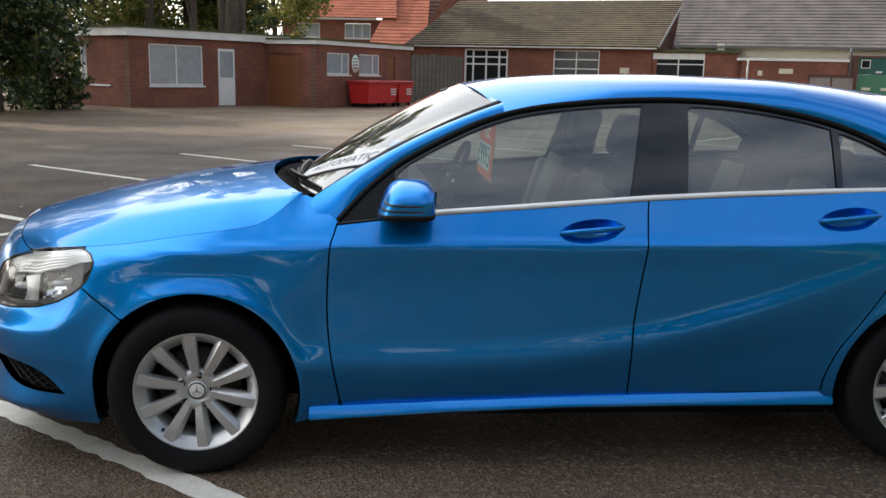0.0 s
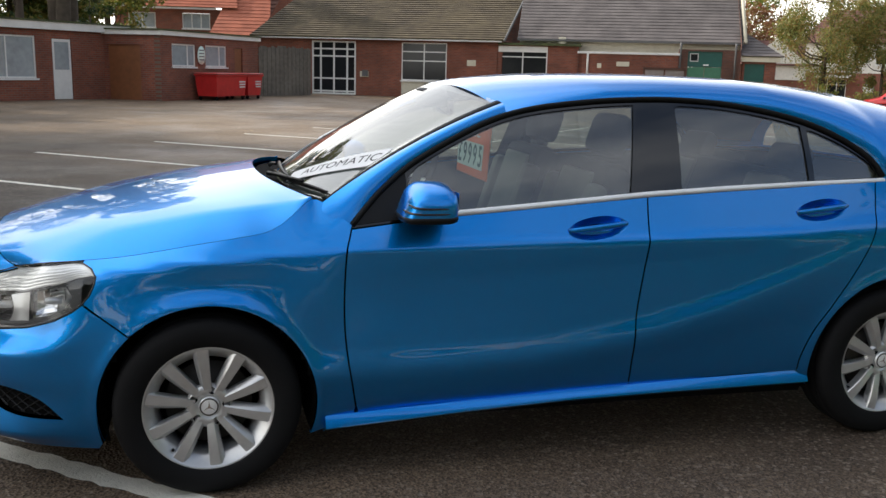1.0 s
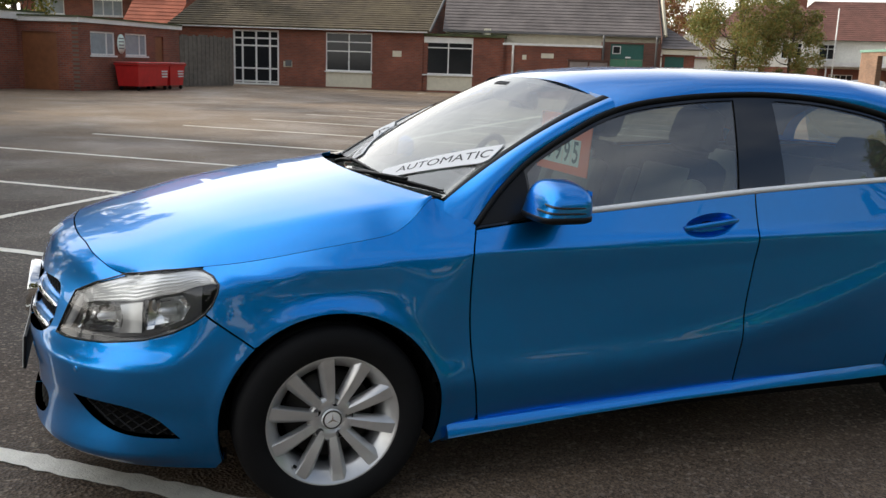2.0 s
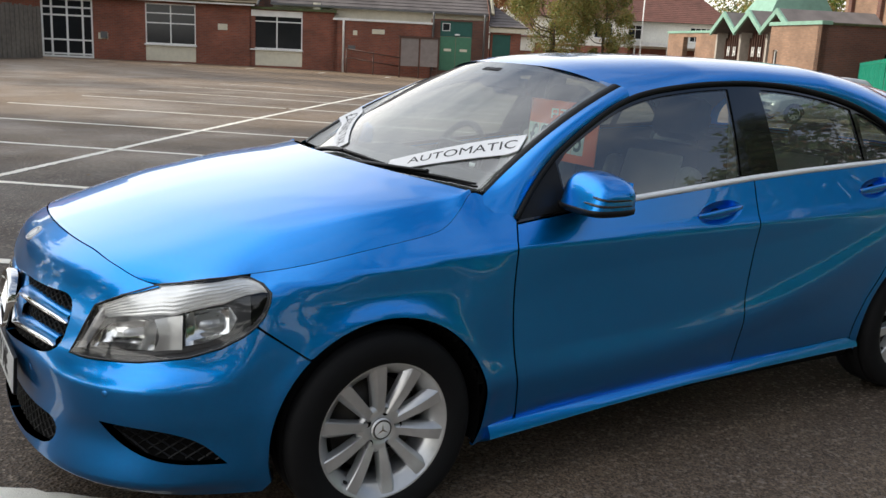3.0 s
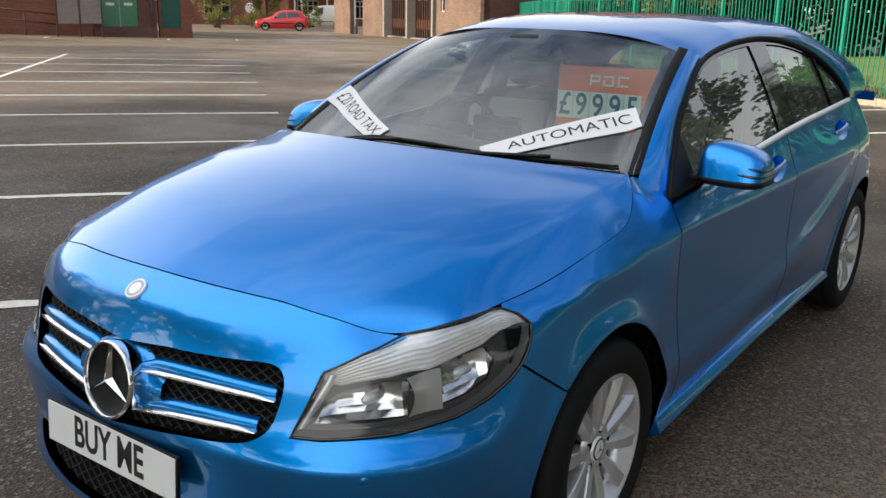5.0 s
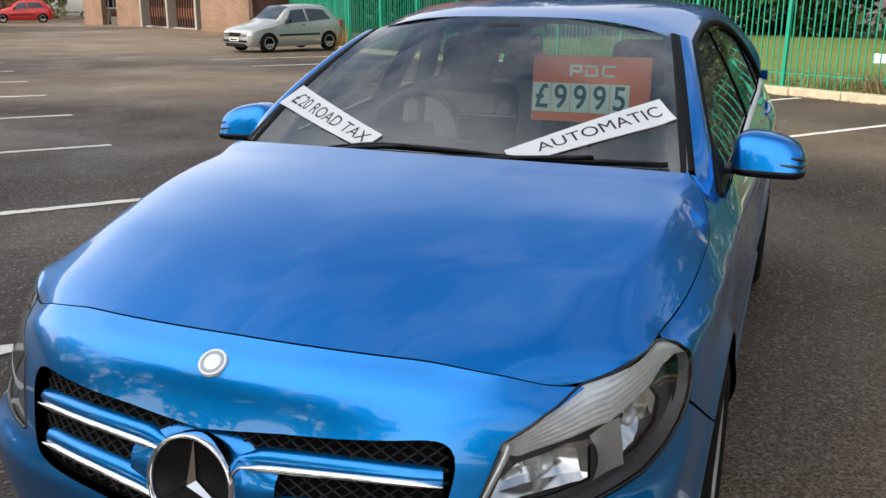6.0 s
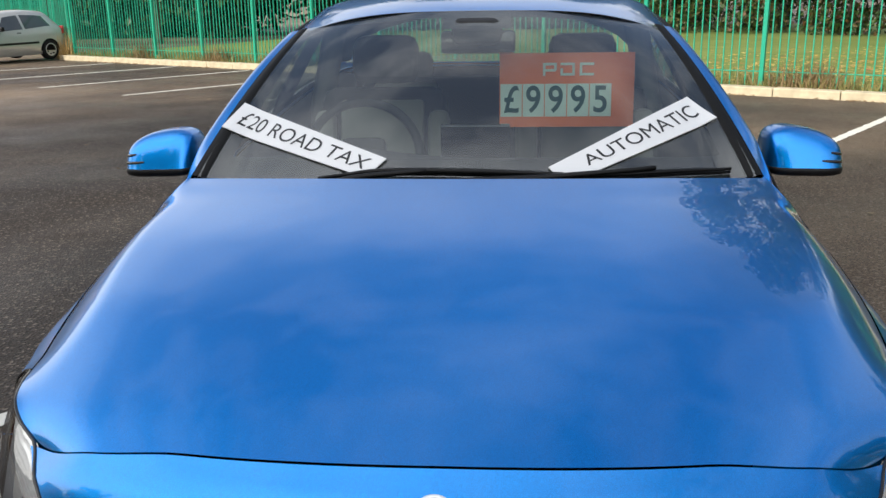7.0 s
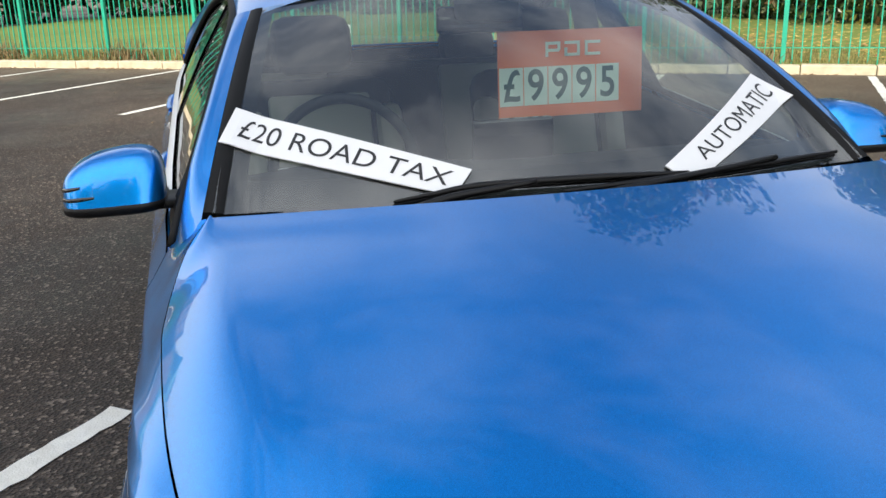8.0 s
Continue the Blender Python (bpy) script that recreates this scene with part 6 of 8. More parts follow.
quarter_out = loop([(2.607, 1.050), (2.8, 1.053), (3.05, 1.055), (3.3, 1.055), (U9, 1.055)], [(U9, 0.21), (3.6, 0.21), (3.18, 0.20)], arch_line(1, -16, 192, 70), [(2.330, 0.245), (2.285, 0.298)], shifted(door_rear[::-1], G))


def handle_cup(cx, cz):
    return [(cx + 0.116 * math.cos(a), cz + 0.040 * math.sin(a) + 0.10 * 0.116 * math.cos(a)) for a in np.linspace(0, 2 * math.pi, 40, endpoint=False)]


HANDLES = ((1.388, 0.893), (2.335, 0.945))
for s in (1, -1):
    skin("front_fender", fender_out, s)
    for k, (name, out) in enumerate((("front_door", front_door_out), ("rear_door", rear_door_out))):
        cx, cz = HANDLES[k]
        cup = handle_cup(cx, cz)
        door = skin(name, out, s, [cup])
        # the scooped recess behind the handle
        rings, V, F = 7, [], []
        for j in range(rings):
            q = j / (rings - 1)
            P = SIDE(np.array([cx + (p[0] - cx) * (1 - q) for p in cup]), np.array([cz + (p[1] - cz) * (1 - q) for p in cup]), 0.030 * math.sin(q * math.pi / 2))
            V += list(P * (1, s, 1))
        n = len(cup)
        F = [(j * n + i, j * n + (i + 1) % n, (j + 1) * n + (i + 1) % n, (j + 1) * n + i) for j in range(rings - 1) for i in range(n)]
        part("handle_recess", V, [f if s > 0 else f[::-1] for f in F], "paint", door)
        # the grip: a flat bar bridging the recess
        V, F = [], []
        for i, t in enumerate(np.linspace(-1, 1, 15)):
            u, z = cx + 0.118 * t, cz + 0.002 + 0.0116 * t
            c = on_side(u, z) * (1, s, 1) + np.array((0, -s * (0.012 * (1 - t ** 4) - 0.006), 0))
            hgt = 0.0115 * (1 - 0.35 * abs(t) ** 3)
            for dy, dz in ((-.010, -.6), (-.011, .5), (-.006, 1), (.012, .8), (.012, -.8), (-.004, -1)):
                V.append(c + np.array((0, s * dy, dz * hgt)))
        F = [(i * 6 + k2, i * 6 + (k2 + 1) % 6, (i + 1) * 6 + (k2 + 1) % 6, (i + 1) * 6 + k2) for i in range(14) for k2 in range(6)] + [tuple(range(6)), tuple(range(84, 90))]
        part("door_handle", V, [f if s < 0 else f[::-1] for f in F], "paint", door)
        V = [on_side(cx + dx, cz - 0.020) * (1, s, 1) + np.array((0, s * 0.014, 0)) + np.array((0, 0, dz)) for dx in (-0.06, 0.075) for dz in (-0.012, 0.008)]
        part("grip_pad", V, [(0, 2, 3, 1)], "paint", door)
    skin("rear_quarter", quarter_out, s)

# dark inner shell behind every gap
V, F, N = [], [], []
uu, vv = np.linspace(U0, U9, 240), np.linspace(0, 1, 26)
for s in (1, -1):
    o = len(V)
    for u in uu:
        zt = float(top_z(u)) - 0.02
        if u > 0.45:
            zt = float(belt(u)) - 0.02
        V += list(SIDE(np.full(26, u), 0.19 + vv * (zt - 0.19), 0.028) * (1, s, 1))
    for i in range(239):
        um = 0.5 * (uu[i] + uu[i + 1])
        for j in range(25):
            q = 0.25 * sum(np.array(V[o + a]) for a in (i * 26 + j, i * 26 + j + 1, (i + 1) * 26 + j, (i + 1) * 26 + j + 1))
            if any(math.hypot(um - c[0], q[2] - c[1]) < c[2] - 0.005 for c in ARCH):
                continue
            if um < -0.40 and 0.54 < q[2] < 0.80 and um > -1.02:
                continue
            f = (o + i * 26 + j, o + (i + 1) * 26 + j, o + (i + 1) * 26 + j + 1, o + i * 26 + j + 1)
            F.append(f if s > 0 else f[::-1])
part("body_shell", V, F, "gap", car, "black structure behind the panel gaps")
part("underbody", *(lambda b: ([tuple(v.co) for v in b.verts], [[v.index for v in f.verts] for f in b.faces]))(
    (lambda b: (box_bm(b, (-0.62, -0.60, 0.20), (3.15, 0.60, 0.34), 0.02), box_bm(b, (0.42, -0.79, 0.19), (2.28, 0.79, 0.30), 0.02), b.verts.index_update(), b)[-1])(bmesh.new())), "gap", car, smooth=False)
for k, (cx, cz, r) in enumerate(ARCH):
    for s in (1, -1):
        V, F = lathe([(r - 0.004, -0.842 * 1), (r - 0.01, -0.80), (r - 0.012, -0.52), (0.05, -0.515)], 48, "y", (-17, 197))
        part("wheel_arch_liner", (V + np.array((cx, 0, cz))) * (1, s, 1), F, "gap", car)

# sill trims: a ledge that flares out under the doors
for s in (1, -1):
    V, xs = [], np.linspace(0.392, 2.335, 60)
    for x in xs:
        zt = float(np.interp(x, [0.39, 0.9, 1.32, 1.75, 2.34], [0.246, 0.264, 0.277, 0.286, 0.295]))
        zb = float(np.interp(x, [0.39, 0.9, 1.32, 1.75, 2.34], [0.204, 0.232, 0.247, 0.250, 0.249]))
        for y, z in ((-0.800, zt + 0.012), (-0.838, zt + 0.003), (-0.845, zt), (-0.862, zb + 0.010), (-0.864, zb), (-0.855, zb - 0.006), (-0.80, zb - 0.035), (-0.74, zb - 0.045)):
            V.append((x, y * s, z))
    F = grid_faces(60, 8, s < 0) + [tuple(range(8))[::s], tuple(59 * 8 + k for k in range(8))[::-s]]
    ob = part("side_sill", V, F, "paint", car)
    ob.data.set_sharp_from_angle(angle=radians(30))


# ---- bonnet ----
def edge3(u):
    return SIDE(u, top_z(u) + 0 * u)


def rear_edge(a):
    return np.column_stack((0.205 + 0.157 * np.abs(a) ** 2.3, -0.717 * a, 1.030 - 0.031 * np.abs(a) ** 2.5))


crown = spline([0, .15, .35, .6, .8, 1], [0.838, .878, .925, .972, 1.002, 1.030])
NB, NA, NF = 71, 46, 10
bv = np.linspace(0, 1, NB)
S_C = U_C + 0.02
nose = lambda q: edge3(U0 + np.asarray(q, float) * (S_C - U0))
flank_foot = edge3(S_C + bv * (0.362 - S_C))
# the crease along the bonnet's shoulder, in from the shut line and above it
KX = [-0.62, -0.45, -0.30, 0.0, 0.20, 0.30, 0.362]
kd = np.column_stack((0 * bv, np.interp(flank_foot[:, 0], KX, [.080, .100, .102, .094, .091, .055, .010]), np.interp(flank_foot[:, 0], KX, [.028, .060, .080, .088, .084, .038, .003])))
kw = ramp(bv, 0.0, 0.38)[:, None]
KF, KR = 0.86, 0.986
shoulder = (1 - kw) * (nose([KF]) + flank_foot - flank_foot[:1]) + kw * (flank_foot + kd)
for _ in range(12):
    shoulder[1:-1] = 0.5 * shoulder[1:-1] + 0.25 * (shoulder[2:] + shoulder[:-2])
shoulder[-1] = rear_edge(np.array([KR]))[0]
# top panel, from the middle line to the crease
av = np.linspace(0, 1, NA)
fr_, re_, ce_ = nose(KF * av), rear_edge(KR * av), np.column_stack((-0.755 + 0.96 * bv, 0 * bv, crown(bv)))
f_, w_ = (av ** 2.2)[:, None, None], bv[None, :, None]
TOP = (1 - w_) * fr_[:, None] + w_ * re_[:, None] + (1 - f_) * ce_[None] + f_ * shoulder[None]
TOP -= (1 - f_) * (1 - w_) * fr_[0] + (1 - f_) * w_ * re_[0] + f_ * (1 - w_) * fr_[-1] + f_ * w_ * re_[-1]
# flank, from the crease down to the shut line
tv = np.linspace(0, 1, NF)[1:]
FL = shoulder[None] * (1 - tv)[:, None, None] + flank_foot[None] * tv[:, None, None]
FL[:, :, 2] += (0.006 * 4 * tv * (1 - tv))[:, None] * ramp(bv, 0.05, 0.3)[None]
bend = nose(KF + (1 - KF) * tv) - (shoulder[:1] * (1 - tv)[:, None] + flank_foot[:1] * tv[:, None])
FL += bend[:, None] * ((1 - bv) ** 8)[None, :, None]
half_b = np.concatenate((TOP, FL), 0)
G3 = np.concatenate((half_b[:0:-1] * np.array((1, -1, 1)), half_b), 0)
for _ in range(5):
    G3[1:-1, 1:-1] = 0.5 * G3[1:-1, 1:-1] + 0.125 * (G3[2:, 1:-1] + G3[:-2, 1:-1] + G3[1:-1, 2:] + G3[1:-1, :-2])
G3[:, :, 2] -= 0.0015
NC = len(G3)
X = G3.reshape(-1, 3)
N = np.cross(np.gradient(G3, axis=0), np.gradient(G3, axis=1)).reshape(-1, 3)
N /= np.linalg.norm(N, axis=1)[:, None]
N *= np.sign(N[:, 2])[:, None]
# folded rim
rim_i = [i * NB for i in range(NC)] + [(NC - 1) * NB + j for j in range(1, NB)] + [i * NB + NB - 1 for i in range(NC - 2, -1, -1)] + [j for j in range(NB - 2, 0, -1)]
low = X[rim_i] - np.array((0, 0, 0.018))
F = grid_faces(NC, NB)
o = len(X)
V = np.vstack((X, X[rim_i], low))
n = len(rim_i)
F += [(o + i, o + (i + 1) % n, o + n + (i + 1) % n, o + n + i) for i in range(n)]
rn = X[rim_i] - X.mean(0)
rn[:, 2] = 0
rn /= np.linalg.norm(rn, axis=1)[:, None]
part("bonnet", V, F, "paint", car, normals=np.vstack((N, rn, rn)))


# ---- windscreen, roof and pillars ----
def win_top(x):
    return np.interp(x, WX, WZ)


wl = smooth_line([(0.488, 0.905), (0.53, 0.952), (0.60, 1.022), (0.70, 1.100), (0.80, 1.158), (0.90, 1.208), (1.0, 1.252), (1.1, 1.285), (1.2, 1.307), (1.32, 1.324), (1.5, 1.341), (1.7, 1.349), (1.86, 1.346), (2.02, 1.333),
                  (2.19, 1.306), (2.32, 1.275), (2.42, 1.240), (2.51, 1.197), (2.59, 1.145), (2.635, 1.095), (2.655, 1.055)], 160)
WX, WZ = wl[:, 0], wl[:, 1]


def GLASS(x, z):
    """The side windows' surface."""
    x, z = np.asarray(x, float), np.asarray(z, float)
    q = z - belt(x)
    base = np.interp(x, [0.4, 0.6, 1.0, 2.2, 2.6, 3.2], [0.788, 0.797, 0.802, 0.797, 0.785, 0.74])
    return np.column_stack((x, -(base - 0.46 * q - 0.34 * q * q), z))


def SCREEN(a, b):
    a, b = np.asarray(a, float), np.asarray(b, float)
    q = np.abs(a)
    B = np.column_stack((0.300 + 0.165 * q ** 2.2 - 0.05 * ramp(q, 0.86, 1.0), 0.725 * a, 0.985 - 0.01 * q ** 2 + 0.02 * ramp(q, 0.86, 1.0)))
    T = np.column_stack((0.985 + 0.105 * q ** 2, 0.575 * a, 1.388 - 0.060 * q ** 2.2))
    P = B * (1 - b)[:, None] + T * b[:, None]
    h = 4 * b * (1 - b)
    return P + np.column_stack((-0.014 * h, 0 * h, 0.022 * h))


def ROOF(x, a):
    """From the window top on the left (a = -1) over the crown to the right."""
    x, a = np.asarray(x, float), np.asarray(a, float)
    c = ridge(x)
    zt = np.interp(x, np.append(WX, [2.8, 3.0, 3.2]), np.append(WZ, [1.055, 1.055, 1.055]))
    yt = -GLASS(x, zt)[:, 1]
    q = np.abs(a)
    s = np.sign(a)
    ca, sa = np.maximum(np.cos(q * math.pi / 2), 0), np.sin(q * math.pi / 2)
    ey = np.interp(x, [1.0, 2.2, 2.6, 3.2], [0.62, 0.60, 0.85, 0.9])
    ez = np.interp(x, [1.10, 1.5, 2.2, 2.6, 3.2], [1.95, 0.95, 0.66, 0.75, 0.8])
    return np.column_stack((x, s * (yt + 0.004) * sa ** ey, zt + (c - zt) * ca ** ez))


ridge = spline([0.90, 1.0, 1.2, 1.5, 1.8, 2.1, 2.4, 2.7, 2.95, 3.12, 3.2], [1.352, 1.387, 1.419, 1.439, 1.4445, 1.440, 1.427, 1.399, 1.361, 1.325, 1.30])


def surface(name, S, us, vs, mat, label="", flip=False, parent=car):
    uu2, vv2 = np.meshgrid(us, vs, indexing="ij")
    X = S(uu2.ravel(), vv2.ravel())
    return part(name, X, grid_faces(len(us), len(vs), flip), mat, parent, label)


def header_x(a):
    return 0.985 + 0.105 * np.abs(np.sin(a * math.pi / 2)) ** 1.6


def ROOF_FRONT(t, a):
    """The roof, its front edge following the windscreen's head."""
    t, a = np.asarray(t, float), np.asarray(a, float)
    x = header_x(a) + 0.004 + t * (3.13 - header_x(a))
    return ROOF(x, a)


surface("roof", ROOF_FRONT, np.linspace(0, 1, 90), np.linspace(-1, 1, 81), "paint", flip=True)
# A-pillars
for s in (1, -1):
    V = []
    ts = np.linspace(-0.06, 1, 34)
    for t in ts:
        w = SCREEN(np.array([-1.0]), np.array([t]))[0]
        xw = 0.484 + (1.092 - 0.484) * t
        zt = float(win_top(xw))
        g = GLASS(np.array([xw]), np.array([zt]))[0]
        for k, q in enumerate(np.linspace(0, 1, 8)):
            p = w * (1 - q) + g * q
            h = 4 * q * (1 - q)
            p = p + np.array((-0.004, -0.020, 0.016)) * h * (1 - 0.35 * t) * (0.25 + 0.75 * float(ramp(t, -0.06, 0.22)))
            V.append(p * (1, s, 1))
    part("a_pillar", V, grid_faces(34, 8, s > 0), "paint", car)
    # black cover strip beside the windscreen
    V = []
    for t in np.linspace(0, 1, 30):
        a = SCREEN(np.array([-1.0]), np.array([t]))[0]
        b = SCREEN(np.array([-0.945]), np.array([t]))[0]
        for q, up in ((0, -0.006), (0.04, 0.0005), (0.5, 0.0025), (0.96, 0.001), (1, -0.006)):
            V.append((a * (1 - q) + b * q + np.array((-up * 0.5, 0, up))) * (1, s, 1))
    part("pillar_strip", V, grid_faces(30, 5, s > 0), "rubber", car)
# windscreen with its black ceramic border
wsu, wsv = np.linspace(-0.975, 0.975, 50), np.linspace(0.0, 0.995, 30)
surface("windscreen", SCREEN, wsu, wsv, "windscreen", "clear windscreen with a black border", flip=True).visible_shadow = False


def BAND(a, b):
    return SCREEN(a, b) + np.array((0.004, 0, -0.006))


V, F, o = [], [], 0
for us, vs in ((np.linspace(-0.97, 0.97, 40), np.linspace(0, 0.125, 4)), (np.linspace(-0.97, 0.97, 40), np.linspace(0.955, 1, 3)), (np.linspace(-0.97, -0.90, 4), np.linspace(0.1, 1, 20)), (np.linspace(0.90, 0.97, 4), np.linspace(0.1, 1, 20)), (np.linspace(-0.17, 0.17, 10), np.linspace(0.86, 0.97, 4))):
    uu2, vv2 = np.meshgrid(us, vs, indexing="ij")
    V += list(BAND(uu2.ravel(), vv2.ravel()))
    F += [tuple(i + o for i in f) for f in grid_faces(len(us), len(vs))]
    o = len(V)
part("screen_border", V, F, "black", car, "black printed windscreen border")

# side windows: one black frame, then each pane
for s in (1, -1):
    top = [(x, float(win_top(x))) for x in np.linspace(0.492, 2.652, 110)]
    foot = [(x, float(belt(x))) for x in np.linspace(2.652, 0.492, 60)]
    panes = {
        "front_side_window": [(0.70, 0.945), (0.70, 1.072)] + [(x, float(win_top(x)) - 0.018) for x in np.linspace(0.74, 1.605, 30)] + [(1.575, 1.20), (1.533, 1.016)] + [(x, float(belt(x)) + 0.008) for x in np.linspace(1.52, 0.72, 12)],
        "rear_side_window": [(1.742, 1.026), (1.778, 1.322)] + [(x, float(win_top(x)) - 0.020) for x in np.linspace(1.80, 2.312, 20)] + [(2.300, 1.05)] + [(x, float(belt(x)) + 0.008) for x in np.linspace(2.29, 1.76, 10)],
        "quarter_window": [(2.325, 1.052), (2.338, 1.242)] + [(x, float(win_top(x)) - 0.022) for x in np.linspace(2.36, 2.60, 12)] + [(2.622, 1.075), (2.60, 1.062)],
    }
    V, F, N = sheet(GLASS, loop(top, foot), [loop(p) for p in panes.values()], 0.03, 0.02, s)
    part("window_frame", V + np.array((0, -0.001 * s, 0)), F, "gloss", car, "black window surround and centre pillar", N)
    for name, p in panes.items():
        V, F, N = sheet(lambda u, v: GLASS(u, v) + np.array((0, 0.006, 0)), loop(p), (), 0.04, 0.004, s, False)
        part(name, V, F, "tint", car, "", N).visible_shadow = False
    # rubber and bright mouldings
    V, F = tube([np.array(GLASS(np.array([x]), np.array([z]))[0]) * (1, s, 1) + np.array((0, -0.004 * s, 0.004)) for x, z in top], 0.0105, 6)
    part("window_seal", V, F, "rubber", car)
    V = []
    xs = np.linspace(0.80, 2.652, 60)
    for x in xs:
        z = float(belt(x))
        y = float(GLASS(np.array([x]), np.array([z]))[0][1])
        for dy, dz in ((0.004, -0.010), (-0.010, -0.009), (-0.013, 0.0), (-0.009, 0.008), (0.004, 0.010)):
            V.append((x, (y + dy) * s, z + dz))
    part("belt_moulding", V, grid_faces(60, 5, s > 0), "satin", car, "bright belt-line moulding")
    # shoulder that closes the body to the glass
    V = []
    xs = np.linspace(0.49, 2.66, 60)
    for x in xs:
        z = float(belt(x)) - 0.006
        p = on_side(x, z)
        V += [(p[0], p[1] * s, p[2]), (x, (float(GLASS(np.array([x]), np.array([z]))[0][1]) + 0.02) * s, z - 0.002)]
    part("shoulder", V, grid_faces(60, 2, s > 0), "paint", car)
    # C-pillar
    V = []
    xs = np.linspace(2.50, 3.13, 30)
    for x in xs:
        a = ROOF(np.array([x]), np.array([-0.999]))[0]
        b = on_side(min(x, 3.12), 1.053)
        if x < 2.65:
            b = a + np.array((0, -0.004, -0.004))
        for q in np.linspace(0, 1, 4):
            V.append((a * (1 - q) + b * q) * (1, s, 1))
    part("c_pillar", V, grid_faces(30, 4, s > 0), "paint", car)

# tail: gate, rear screen, lamps
V = []
for y in np.linspace(-0.62, 0.62, 13):
    k = abs(y) / 0.62
    for t in np.linspace(0, 1, 6):
        V.append((3.12 + 0.14 * t - 0.06 * k * k, y * (1 + 0.12 * t), 1.315 - 0.27 * t - 0.05 * k * k * (1 - t)))
part("rear_screen", V, grid_faces(13, 6, True), "tint", car, "dark heated rear window").visible_shadow = False
V = []
for y in np.linspace(-0.80, 0.80, 21):
    k = abs(y) / 0.8
    for t in np.linspace(0, 1, 5):
        V.append((3.235 - 0.10 * k ** 3 + 0.02 * t, y, 1.06 - 0.05 * t))
part("tailgate", V, grid_faces(21, 5), "paint", car)
for s in (1, -1):
    V = []
    for u in np.linspace(3.10, 3.55, 14):
        for z in np.linspace(0.76, 0.95, 6):
            V.append(SIDE(np.array([u]), np.array([z]), -0.008)[0] * (1, s, 1))
    part("tail_lamp", V, grid_faces(14, 6, s < 0), "redlens", car)

# ---- headlamps ----
hl_loop = loop(hl_bottom, hl_outer[1:], hl_upper[1:])
hl_c = np.mean(hl_loop, axis=0)
lamp_grey = material("lamp bezel grey", (0.035, 0.035, 0.036), 0.35, var=0.1)
lamp_silver = material("lamp trim silver", (0.55, 0.55, 0.54), 0.28, 0.7, var=0.05)


def lamp_map(extra):
    return lambda u, z: SIDE(u, z, extra)


